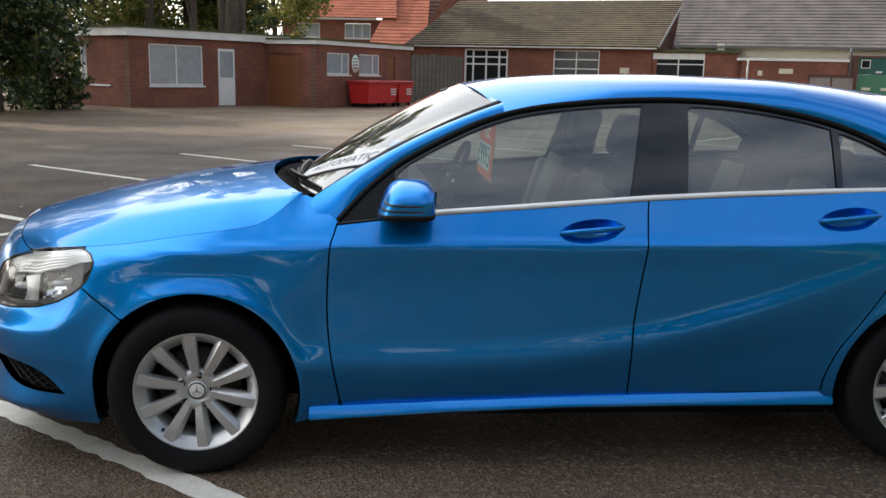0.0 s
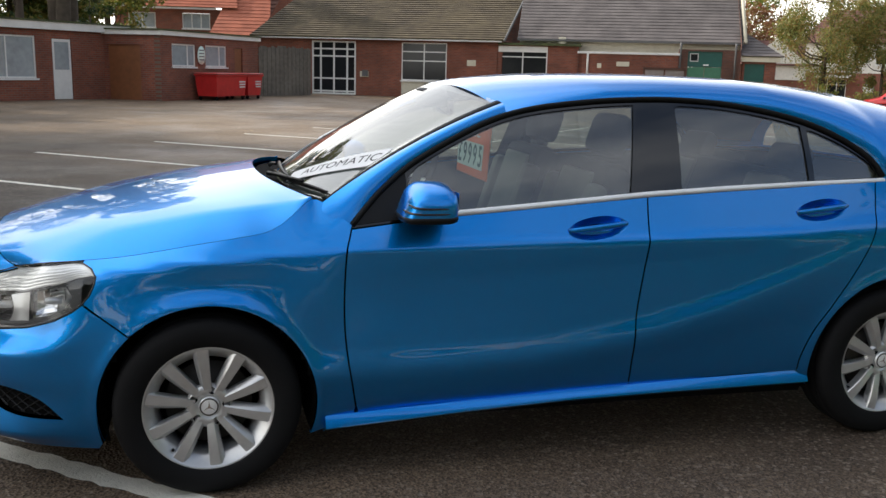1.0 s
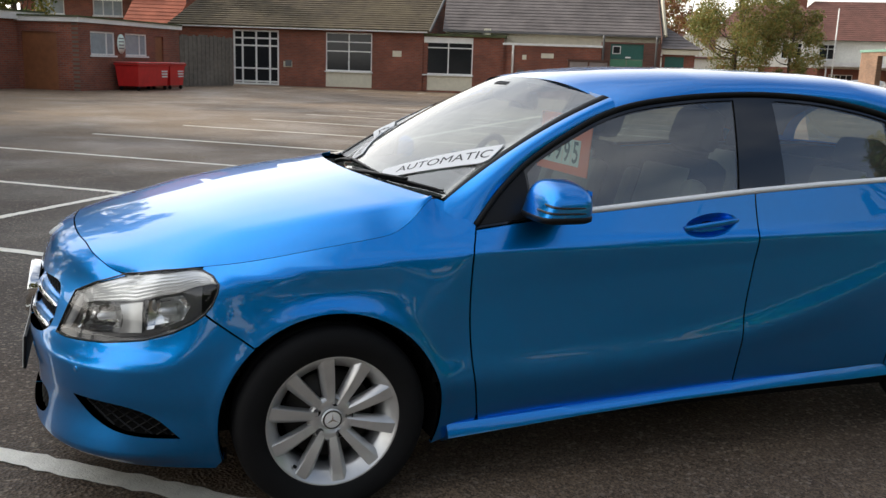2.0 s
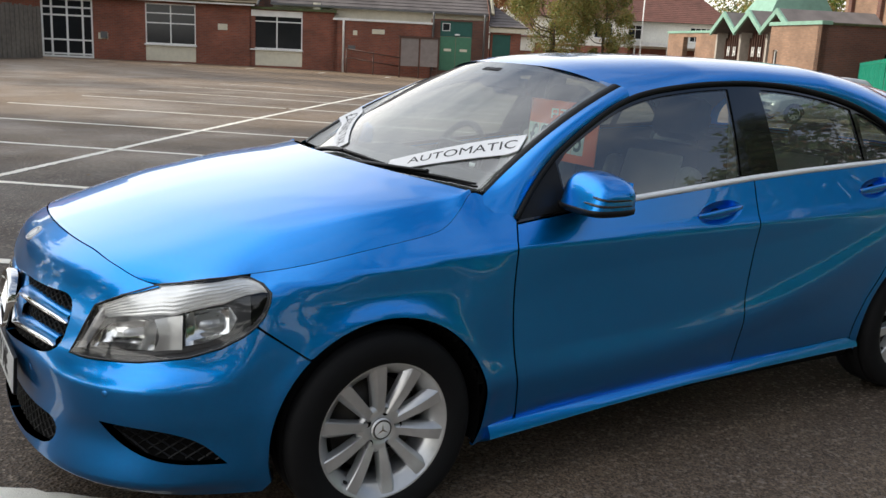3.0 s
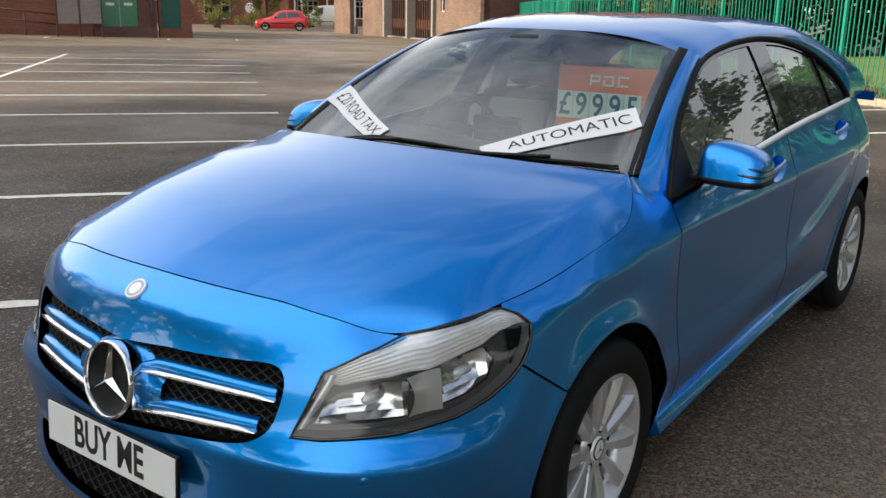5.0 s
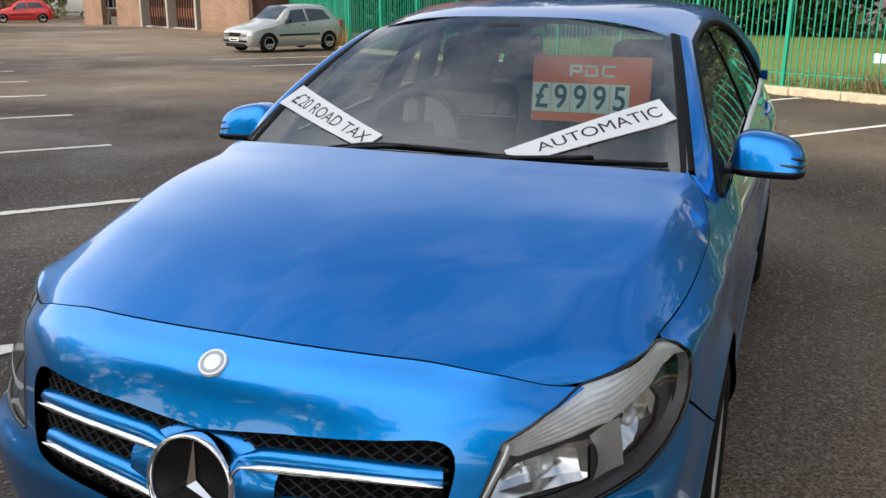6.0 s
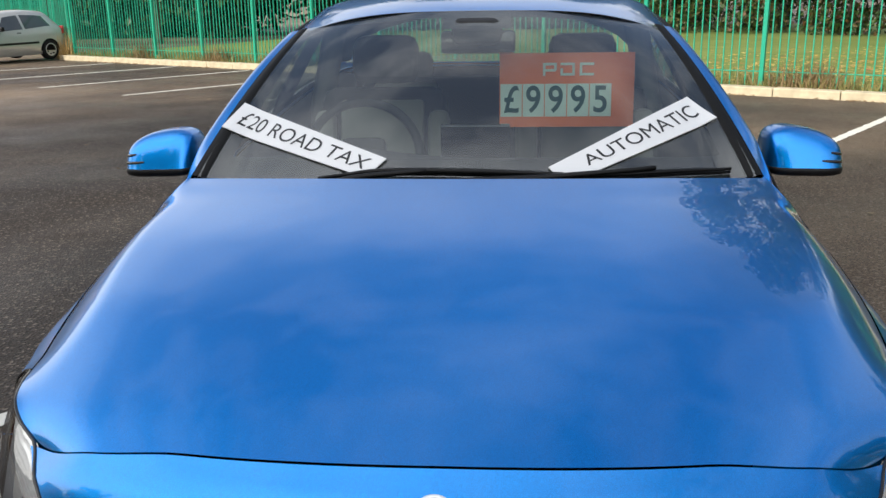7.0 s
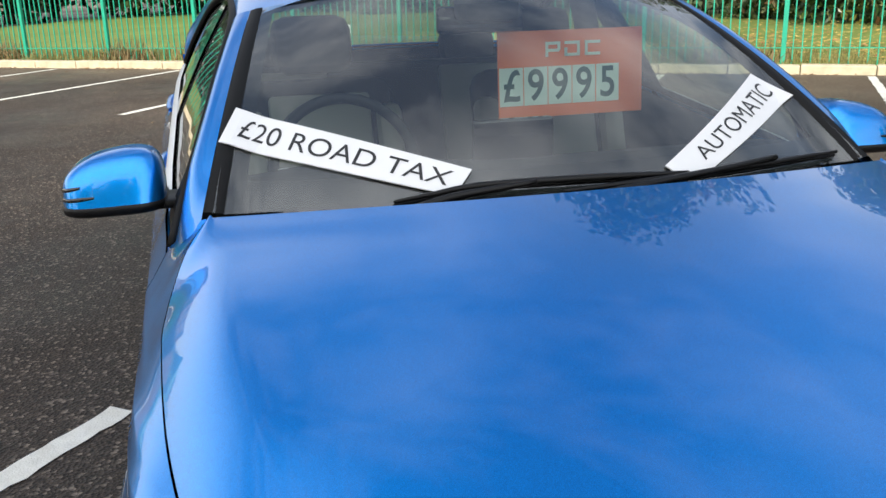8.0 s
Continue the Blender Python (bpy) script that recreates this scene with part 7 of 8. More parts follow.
for s in (1, -1):
    V, F, N = sheet(SIDE, hl_loop, (), 0.02, 0.012, s)
    lamp_ob = part("headlamp", V, F, "lens", car, "clear headlamp with a ribbed upper band and two reflectors", N)
    lamp_ob.visible_shadow = False
    # black gasket round the lens
    V, F = tube([on_side(*p) * (1, s, 1) for p in hl_loop], 0.0030, 6, True)
    part("lens_gasket", V, F, "gloss", lamp_ob)
    # bowl: dark sides and back
    V, F, n = [], [], len(hl_loop)
    for k, ex in ((1.0, 0.008), (0.97, 0.05), (0.90, 0.085)):
        P = [(hl_c[0] + (p[0] - hl_c[0]) * k, hl_c[1] + (p[1] - hl_c[1]) * k) for p in hl_loop]
        V += list(SIDE(np.array([p[0] for p in P]), np.array([p[1] for p in P]), ex) * (1, s, 1))
    F = [(j * n + i, j * n + (i + 1) % n, (j + 1) * n + (i + 1) % n, (j + 1) * n + i) for j in range(2) for i in range(n)]
    V += [SIDE(np.array([hl_c[0]]), np.array([hl_c[1]]), 0.10)[0] * (1, s, 1)]
    F += [(2 * n + i, 2 * n + (i + 1) % n, 3 * n) for i in range(n)]
    part("lamp_bowl", V, F, material("lamp housing", (0.05, 0.05, 0.052), 0.3, var=0.1), lamp_ob)
    # silvery ribbed band along the top
    up = smooth_line(hl_upper[::-1] + [(-0.374, 0.785), (-0.358, 0.768)], 70)
    V, rows = [], 16
    for i, p in enumerate(up):
        t = i / 69
        drop = float(np.interp(t, [0, 0.08, 0.3, 0.5, 0.75, 0.9, 1], [0.024, 0.050, 0.070, 0.082, 0.070, 0.044, 0.006]))
        for k in range(rows):
            q = k / (rows - 1)
            V.append(SIDE(np.array([p[0] - 0.003]), np.array([p[1] - 0.003 - drop * q]), 0.007 + 0.018 * q + 0.0006 * (k % 2))[0] * (1, s, 1))
        V.append(SIDE(np.array([p[0] - 0.003]), np.array([p[1] - 0.005 - drop]), 0.06)[0] * (1, s, 1))
    part("indicator_band", V, grid_faces(70, rows + 1, s > 0), "band", lamp_ob, "silver ribbed indicator band", smooth=False)
    # dark bezel with two openings
    cut = [loop([(-0.925, 0.580), (-0.80, 0.585), (-0.688, 0.597), (-0.682, 0.672), (-0.74, 0.676), (-0.86, 0.652), (-0.90, 0.625)]),
           loop([(-0.600, 0.612), (-0.535, 0.624), (-0.470, 0.650), (-0.446, 0.690), (-0.470, 0.722), (-0.600, 0.706)])]
    rim_ = [(hl_c[0] + (p[0] - hl_c[0]) * 0.975, hl_c[1] + (p[1] - hl_c[1]) * 0.96) for p in hl_loop]
    V, F, N = sheet(lamp_map(0.034), rim_, cut, 0.025, 0.010, s)
    part("bezel", V, F, lamp_grey, lamp_ob, "dark grey lamp bezel", N)
    # reflectors: deep faceted bowls behind the openings, each with its bulb
    for (u0, u1, z0, z1, rise), bulb_at in (((-0.935, -0.678, 0.572, 0.668, 0.020), 0.62), ((-0.608, -0.438, 0.602, 0.704, 0.030), 0.5)):
        V = []
        for i in range(17):
            for j in range(9):
                p, q = -1 + i / 8, -1 + j / 4
                facet = 0.004 * abs(((i / 16 * 5) % 1) - 0.5)
                deep = 0.038 + 0.050 * math.sqrt(max(0.0, (1 - p * p) * (1 - 0.85 * q * q))) + facet
                u = u0 + (u1 - u0) * i / 16
                V.append(SIDE(np.array([u]), np.array([z0 + (z1 - z0) * j / 8 + rise * i / 16]), deep)[0] * (1, s, 1))
        ob = part("reflector", V, grid_faces(17, 9, s > 0), "amber", lamp_ob, "chromed lamp reflector")
        ob.data.set_sharp_from_angle(angle=radians(12))
        c = SIDE(np.array([u0 + (u1 - u0) * bulb_at]), np.array([(z0 + z1) / 2 + rise * bulb_at]), 0.062)[0] * (1, s, 1)
        V, F = lathe([(0.0, -0.034), (0.009, -0.030), (0.012, -0.018), (0.012, 0.02), (0.0, 0.022)], 14, "x")
        part("bulb", np.array([c + p for p in V]), F, "satin", lamp_ob)
    # curved bright fin between the bowls
    V = []
    for q in np.linspace(0, 1, 10):
        for k, w in enumerate(np.linspace(0, 1, 7)):
            u = -0.690 + 0.088 * w + 0.030 * (1 - w) * math.sin(math.pi * q) * 0.6
            V.append(SIDE(np.array([u]), np.array([0.596 + 0.010 * w + q * (0.086 + 0.006 * w)]), 0.027 + 0.006 * math.sin(math.pi * w))[0] * (1, s, 1))
    part("lamp_fin", V, grid_faces(10, 7, s > 0), lamp_silver, lamp_ob, "satin silver fin between the reflectors")
    # silver strip down the inner edge
    V = []
    for q in np.linspace(0, 1, 10):
        a_ = np.array(hl_in_top) * (1 - q) + np.array(hl_in_bot) * q
        for w, ex in ((0.006, 0.03), (0.012, 0.012), (0.030 - 0.008 * q, 0.016), (0.036 - 0.008 * q, 0.03)):
            V.append(SIDE(np.array([a_[0] + w]), np.array([a_[1] - 0.010 + 0.022 * q]), ex)[0] * (1, s, 1))
    part("inner_strip", V, grid_faces(10, 4, s > 0), "band", lamp_ob, "ribbed silver strip")

# ---- grille, intakes and emblem ----

def lattice(poly, ex, pitch, r, both):
    """Diamond mesh of thin bars over a patch of the body's surface, on one half or both."""
    V, F = [], []
    poly = np.array(poly)
    lo, hi = poly.min(0), poly.max(0)
    for sl in (0.62, -0.62):
        for c in np.arange(lo[1] - abs(sl) * (hi[0] - lo[0]) - 0.1, hi[1] + abs(sl) * (hi[0] - lo[0]) + 0.1, pitch * 1.18):
            us = np.arange(lo[0], hi[0], 0.012)
            L = np.column_stack((us, c + sl * (us - lo[0])))
            ins = inside(poly, L)
            i = 0
            while i < len(L):
                if ins[i]:
                    j = i
                    while j + 1 < len(L) and ins[j + 1]:
                        j += 1
                    if j > i:
                        for s in ((1, -1) if both else (1,)):
                            P = SIDE(L[i:j + 1, 0], L[i:j + 1, 1], ex) * (1, s, 1)
                            v, f = tube(P, r, 4)
                            o = len(V)
                            V += v
                            F += [tuple(k + o for k in q) for q in f]
                    i = j
                i += 1
    return V, F


def backing(poly, ex):
    a, b = (sheet(lambda u, v: SIDE(u, v, ex), loop(poly), (), 0.03, 0.01, s, False) for s in (1, -1))
    return joined(a, b)


for name, poly, pitch in (("grille", GRILLE, 0.019), ("lower_intake", INTAKE, 0.026)):
    V, F, N = backing(poly, 0.055)
    gr = part(name, V, F, "gap", car, "black radiator grille" if name == "grille" else "black lower air intake")
    V, F = lattice(poly, 0.026, pitch, 0.0024, True)
    part("mesh_insert", V, F, "mesh", gr, "black diamond mesh", smooth=False)
for s in (1, -1):
    V, F, N = sheet(lambda u, v: SIDE(u, v, 0.045), vent_hole, (), 0.03, 0.01, s, False)
    gr = part("corner_vent", V, F, "gap", car, "black corner vent")
    V, F = lattice(vent_hole, 0.026, 0.026, 0.003, False)
    part("mesh_insert", [np.array(v) * (1, s, 1) for v in V], F, "black", gr, "black diamond mesh", smooth=False)


def louvre(z0, z1, y0, y1, s):
    """A blue grille bar with a bright strip let into it; returns the two meshes."""
    A, B = [], []
    ts = np.linspace(0, 1, 24)
    for t in ts:
        u = round_plan(-0.918 + 0.0 * t, -y0) + t * (round_plan(-0.85, -y1) - round_plan(-0.918, -y0))
        z = z0 + (z1 - z0) * t + 0.010 * math.sin(math.pi * t)
        h = 0.021 * min(1, 5 * t + 0.35) * (1 - 0.30 * t)
        for ex, dz in ((0.05, 1.2), (0.014, 1.0), (0.007, 0.35), (0.010, -0.5), (0.022, -1.0), (0.05, -1.0)):
            A.append(SIDE(np.array([u]), np.array([z + dz * h]), ex)[0] * (1, s, 1))
        hh = 0.0062 * min(1, 6 * t + 0.1) * min(1, 8 * (1 - t) + 0.1)
        for ex, dz in ((0.010, 1.0), (0.002, 0.6), (0.001, -0.4), (0.010, -1.0)):
            B.append(SIDE(np.array([u]), np.array([z - 0.009 + dz * hh]), ex)[0] * (1, s, 1))
    return A, B


for s in (1, -1):
    for z0, z1 in ((0.640, 0.642), (0.548, 0.570)):
        A, B = louvre(z0, z1, 0.075, 0.475 if z0 > 0.6 else 0.43, s)
        bar = part("grille_bar", A, grid_faces(24, 6, s > 0), "paint", car)
        part("bright_strip", B, grid_faces(24, 4, s > 0), "chrome", bar, "chrome strip")
# painted hub behind the emblem
V = []
for y in np.linspace(-0.16, 0.16, 25):
    k = 1 - (abs(y) / 0.16) ** 2
    u = round_plan(-0.918, -max(abs(y), 0.004))
    for q, ex in ((1.3, 0.045), (1.0, 0.020), (0.45, 0.006), (-0.45, 0.006), (-1.0, 0.020), (-1.3, 0.045)):
        p = SIDE(np.array([u]), np.array([0.598 + q * (0.030 + 0.050 * k)]), ex)[0]
        V.append((p[0], y, p[2]))
part("emblem_mount", V, grid_faces(25, 6), "paint", car)
EM = Matrix.Translation((-0.914, 0, 0.597)) @ pose(0, 0, 0, 0, 9, 0)
V, F = lathe([(0.0, 0.006), (0.086, 0.004), (0.088, 0.010), (0.089, 0.02)], 48, "x")
emb = part("grille_emblem", [EM @ Vector((-p[0] + 0.012, p[1], p[2])) for p in V], [f[::-1] for f in F], "black", car, "black disc in a chrome ring with three chrome arms")
V, F = lathe([(0.0855, 0.002), (0.087, -0.006), (0.090, -0.009), (0.094, -0.006), (0.096, 0.004), (0.094, 0.03)], 56, "x")
part("ring", [EM @ Vector(p) for p in V], [f[::-1] for f in F], "chrome", emb)
V, F = [], []
for k in range(3):
    a = math.radians(90 + 120 * k)
    d1, d2 = Vector((0, math.cos(a), math.sin(a))), Vector((0, -math.sin(a), math.cos(a)))
    o = len(V)
    V += [EM @ p for p in (Vector((-0.012, 0, 0)), d1 * 0.087 + Vector((-0.004, 0, 0)), d2 * 0.010 + Vector((0.003, 0, 0)) + d1 * 0.004, d1 * 0.086 + d2 * 0.002 + Vector((0.003, 0, 0)), -d2 * 0.011 + Vector((0.003, 0, 0)) + d1 * 0.004, d1 * 0.086 - d2 * 0.002 + Vector((0.003, 0, 0)))]
    F += [(o, o + 1, o + 3, o + 2), (o, o + 4, o + 5, o + 1)]
part("arms", V, F, "chrome", emb, smooth=False)
# round badge on the nose above the grille
bp = on_side(U0, 0.800)
bn = normals_of(SIDE, np.array([U0]), np.array([0.800]))[0]
BM = Matrix.Translation(bp) @ Vector(bn * np.sign(bn[2])).to_track_quat("Z", "Y").to_matrix().to_4x4()
V, F = lathe([(0.029, -0.004), (0.029, 0.003), (0.027, 0.0045), (0.024, 0.0038)], 36, "z")
badge = part("nose_badge", [BM @ Vector(p) for p in V], F, "satin", car, "small round silver badge")
V, F = lathe([(0.024, 0.0038), (0.019, 0.0042), (0.017, 0.004)], 36, "z")
part("badge_ring", [BM @ Vector(p) for p in V], F, material("badge grey", (0.30, 0.33, 0.36), 0.3, 0.5), badge)
V, F = lathe([(0.017, 0.004), (0.012, 0.005), (0.0, 0.0055)], 36, "z")
part("badge_disc", [BM @ Vector(p) for p in V], F, "satin", badge)

# number plate
PM = Matrix.Translation((-0.9285, 0, 0.424)) @ pose(0, 0, 0, 90, 0, -90) @ pose(0, 0, 0, -4, 0, 0)
pl = box("number_plate", (-0.262, -0.0575, -0.008), (0.262, 0.0575, 0.002), "black", car, "white acrylic front plate in a black holder", 0.002, PM)
box("plate_face", (-0.257, -0.0535, 0.002), (0.257, 0.0535, 0.0045), "plate", pl, "", 0.001, PM)
letters("plate_lettering", "BUY ME", 0.112, "ink", pl, PM @ Matrix.Translation((0, 0.0, 0.0048)), "black lettering", 0.0004, 0.74, "CENTER", 0.0024)
# parking sensors
for u, z in ((-0.80, 0.487), (-1.17, 0.470)):
    for s in (1, -1):
        c = on_side(u, z) * (1, s, 1)
        nv = normals_of(SIDE, np.array([u]), np.array([z]))[0]
        nv = nv * (1 if nv[0] < 0 else -1) * np.array((1, s, 1))
        Q = Matrix.Translation(c) @ Vector(nv).to_track_quat("Z", "Y").to_matrix().to_4x4()
        V, F = lathe([(0.0108, -0.004), (0.0105, -0.0006), (0.0094, 0.0004), (0.0, 0.0006)], 20, "z")
        part("parking_sensor", [Q @ Vector(p) for p in V], F, "paint", car)

# ---- wheels ----
WHEEL_Y = 0.777


def build_wheel():
    w = new("wheel")
    w.parent = car
    V, F = lathe([(0.205, -0.070), (0.213, -0.090), (0.222, -0.097), (0.250, -0.1025), (0.272, -0.1015), (0.288, -0.0965), (0.300, -0.088), (0.3065, -0.078), (0.3110, -0.060), (0.3110, -0.05), (0.306, -0.048), (0.306, -0.040), (0.3115, -0.038),
                  (0.3115, 0.038), (0.306, 0.04), (0.311, 0.05), (0.311, 0.06), (0.3, 0.088), (0.25, 0.1025), (0.205, 0.075)], 96)
    part("tyre", V, F, "tyre", w, "black road tyre")
    V, F = lathe([(0.2185, -0.086), (0.2175, -0.0915), (0.2140, -0.0925), (0.2100, -0.0895), (0.1960, -0.076), (0.1800, -0.060), (0.1720, -0.048), (0.1690, -0.02), (0.1680, 0.07), (0.205, 0.085)], 96)
    part("rim", V, F, "alloy", w, "silver alloy rim")
    for k in range(10):
        a = math.radians(36 * k + 97)
        er, et = np.array((math.cos(a), 0, math.sin(a))), np.array((-math.sin(a), 0, math.cos(a)))
        # a blade with a raised edge on one side, wider at the rim
        V = []
        for t in np.linspace(0, 1, 9):
            r = 0.048 + (0.2065 - 0.048) * t
            wd = 0.0165 + 0.0115 * t
            y = -0.064 - 0.024 * math.sin(t * math.pi * 0.55) + 0.004 * t
            for q, dy in ((-1.0, 0.034), (-1.0, 0.003), (-0.90, -0.001), (0.35, -0.003), (0.55, 0.000), (1.0, 0.016), (1.0, 0.034)):
                V.append(er * r + et * q * wd + np.array((0, y + dy, 0)))
        F = grid_faces(9, 7, True) + [tuple(range(7)), tuple(56 + i for i in range(7))[::-1]]
        ob = part("spoke", V, F, "alloy", w)
        ob.data.set_sharp_from_angle(angle=radians(25))
    # hub plate pierced by five bolt wells
    def hub_face(u, v):
        r = np.hypot(u, v)
        return np.column_stack((u, np.interp(r, [0, 0.036, 0.046, 0.064, 0.074, 0.080], [-0.060, -0.061, -0.069, -0.0695, -0.064, -0.050]), v))
    ring_ = lambda cx, cz, r, n: [(cx + r * math.cos(a), cz + r * math.sin(a)) for a in np.linspace(0, 2 * math.pi, n, endpoint=False)]
    wells = [(0.0565 * math.cos(math.radians(72 * k + 79)), 0.0565 * math.sin(math.radians(72 * k + 79))) for k in range(5)]
    V, F, N = sheet(hub_face, ring_(0, 0, 0.079, 48), [ring_(x, z, 0.0125, 18) for x, z in wells], 0.008, 0.0)
    part("hub", V, F, "alloy", w)
    V, F = lathe([(0.0, -0.074), (0.024, -0.0735), (0.030, -0.071), (0.033, -0.069), (0.0345, -0.064)], 40)
    part("hub_cap", V, F, "satin", w, "silver centre cap")
    V, F = lathe([(0.0265, -0.0738), (0.0285, -0.0745), (0.0315, -0.0718)], 40)
    part("cap_ring", V, F, "iron", w)
    for k in range(3):
        a = math.radians(90 + 120 * k)
        d1, d2 = np.array((math.cos(a), 0, math.sin(a))), np.array((-math.sin(a), 0, math.cos(a)))
        part("cap_arm", [np.array((0, -0.0755, 0)) - d2 * 0.003, d1 * 0.023 + np.array((0, -0.0752, 0)), np.array((0, -0.0755, 0)) + d2 * 0.003], [(0, 1, 2)], "chrome", w, smooth=False)
    for x, z in wells:
        V, F = lathe([(0.0128, -0.0690), (0.0122, -0.030), (0.0, -0.030)], 18)
        part("bolt_well", V + np.array((x, 0, z)), F, "gap", w, "dark bolt well")
        V, F = lathe([(0.0, -0.046), (0.006, -0.046), (0.0075, -0.043), (0.0075, -0.03)], 6)
        part("wheel_bolt", V + np.array((x, 0, z)), F, "iron", w)
    V, F = tube([(-0.123, -0.060, -0.146), (-0.120, -0.080, -0.143)], [0.006, 0.005], 8)
    part("valve", V, F, "rubber", w)
    V, F = lathe([(0.0, -0.012), (0.145, -0.012), (0.145, 0.012), (0.06, 0.012)], 48)
    part("brake_disc", V, F, "iron", w)
    V, F = lathe([(0.0, 0.03), (0.196, 0.03), (0.197, 0.036)], 40)
    part("back_plate", V, F, "gap", w)
    return w


wheel = build_wheel()
wheel.matrix_basis = pose(0, -WHEEL_Y, 0.3105)
copy_thing(wheel, pose(2.70, -WHEEL_Y, 0.3105) @ pose(0, 0, 0, 0, 17, 0))
copy_thing(wheel, pose(0, WHEEL_Y, 0.3105, 0, 0, 180))
copy_thing(wheel, pose(2.70, WHEEL_Y, 0.3105, 0, 0, 180))


# ---- door mirrors ----
def mirror_point(th, v, grow=1.0):
    """The mirror's housing: th round its plan, v from its flat foot (0) to the crown (1)."""
    f = lambda q, e_: math.copysign(abs(q) ** e_, q)
    px, py = f(math.cos(th), 0.52), f(math.sin(th), 0.52)
    r = (1 - min(v, 1.0) ** 5.0) ** 0.36 * grow
    s_ = 0.5 - 0.5 * py * r
    high = 0.110 - 0.012 * s_ - 0.026 * s_ ** 3
    x = 0.728 + (0.093 * px if px > 0 else (0.098 - 0.030 * v) * px) * r + 0.006 * v
    return np.array((x, -0.905 + 0.104 * py * r, 0.969 + high * v - 0.003 * s_))


for s in (1, -1):
    V, F, nt, npz = [], [], 56, 20
    for i in range(nt):
        for j in range(npz):
            V.append(mirror_point(2 * math.pi * i / nt, math.sin(math.pi / 2 * j / (npz - 1))) * (1, s, 1))
    F = [(i * npz + j, ((i + 1) % nt) * npz + j, ((i + 1) % nt) * npz + j + 1, i * npz + j + 1) for i in range(nt) for j in range(npz - 1)]
    mir = part("door_mirror", V, [f if s > 0 else f[::-1] for f in F], "paint", car, "blue door mirror with a black foot and twin slots")
    # thin black foot under the housing, and the arm to the door
    V, prof = [], ((0.97, 0.002), (1.02, 0.000), (1.03, -0.006), (1.01, -0.016), (0.90, -0.022), (0.4, -0.024))
    for i in range(nt):
        for g_, dz in prof:
            V.append((mirror_point(2 * math.pi * i / nt, 0.0, g_) + np.array((0, 0, dz))) * (1, s, 1))
    k = len(prof)
    F = [(i * k + j, i * k + j + 1, ((i + 1) % nt) * k + j + 1, ((i + 1) % nt) * k + j) for i in range(nt) for j in range(k - 1)]
    F.append(tuple(i * k + k - 1 for i in range(nt)))
    part("mirror_foot", V, [f if s > 0 else f[::-1] for f in F], "black", mir, "thin black mirror foot")
    bm = bmesh.new()
    box_bm(bm, (0.660, -0.86, 0.946), (0.765, -0.765, 0.966), 0.007)
    if s < 0:
        bmesh.ops.scale(bm, vec=(1, -1, 1), verts=bm.verts)
        bmesh.ops.reverse_faces(bm, faces=bm.faces)
    bm_part("mirror_arm", bm, "black", mir, smooth=True)
    # twin indicator slots let into the front and outer end
    for v_, a0, a1 in ((0.47, 1.12, 1.58), (0.22, 1.04, 1.60)):
        V = []
        for a in np.linspace(a0, a1, 26):
            t_ = (a - a0) / (a1 - a0)
            hh = 0.050 * (1 - 0.55 * abs(2 * t_ - 1) ** 4)
            for dv, g_ in ((-hh, 1.000), (-hh * 0.8, 1.012), (hh * 0.8, 1.012), (hh, 1.000)):
                V.append(mirror_point(math.pi * a, v_ + dv - 0.04 * t_, g_ + 0.006) * (1, s, 1))
        part("mirror_slot", V, grid_faces(26, 4, s < 0), "gloss", mir, "dark indicator slot")
    gv = [(0.8232, (-0.900 + a * 0.060) * s, 1.012 + b * 0.030) for a in (-1, 1) for b in (-1, 1)]
    part("mirror_glass", gv, [(0, 2, 3, 1)], "chrome", mir, smooth=False)
    # black sail panel at the foot of the pillar
    V, F, N = sheet(lambda u, v: GLASS(u, v) + np.array((0, -0.004, 0)), loop([(0.50, 0.912), (0.60, 1.015), (0.69, 1.085), (0.695, 0.935)]), (), 0.03, 0.008, s)
    part("sail_panel", V, F, "black", car, "black mirror base panel", N)

# ---- wipers and scuttle ----
V = []
for a in np.linspace(-0.99, 0.99, 50):
    r = rear_edge(np.array([a]))[0]
    sc = SCREEN(np.array([a]), np.array([0.0]))[0]
    for q in (0, 0.4, 1.0):
        V.append(r * (1 - q) + sc * q + np.array((0.01, 0, -0.030)) * (1 if q < 1 else 0.2))
part("scuttle", V, grid_faces(50, 3, True), "gap", car, "black plastic scuttle under the windscreen")
for pts in (((0.52, 0.012), (0.42, 0.03), (0.29, 0.048), (0.0, 0.047), (-0.315, 0.035)), ((0.07, 0.012), (-0.20, 0.022), (-0.505, 0.028), (-0.75, 0.032), (-0.90, 0.028))):
    L = smooth_line(pts, 30)
    P = SCREEN(L[:, 0], L[:, 1])
    wp = part("wiper", *tube([p + np.array((-0.012, 0, 0.016)) for p in P], [0.004 + 0.004 * math.sin(math.pi * i / 29) for i in range(30)], 6), "black", car, "black wiper")
    part("wiper_blade", *tube([p + np.array((-0.005, 0, 0.006)) for p in P], 0.004, 4), "rubber", wp)
    L2 = smooth_line(((pts[0][0] - 0.05, -0.02), (pts[1][0] - 0.06, 0.012), ((pts[2][0] + pts[3][0]) / 2, 0.04)), 14)
    part("wiper_arm", *tube([p + np.array((-0.022, 0, 0.024)) for p in SCREEN(L2[:, 0], L2[:, 1])], [0.010 - 0.004 * i / 13 for i in range(14)], 6), "black", wp)

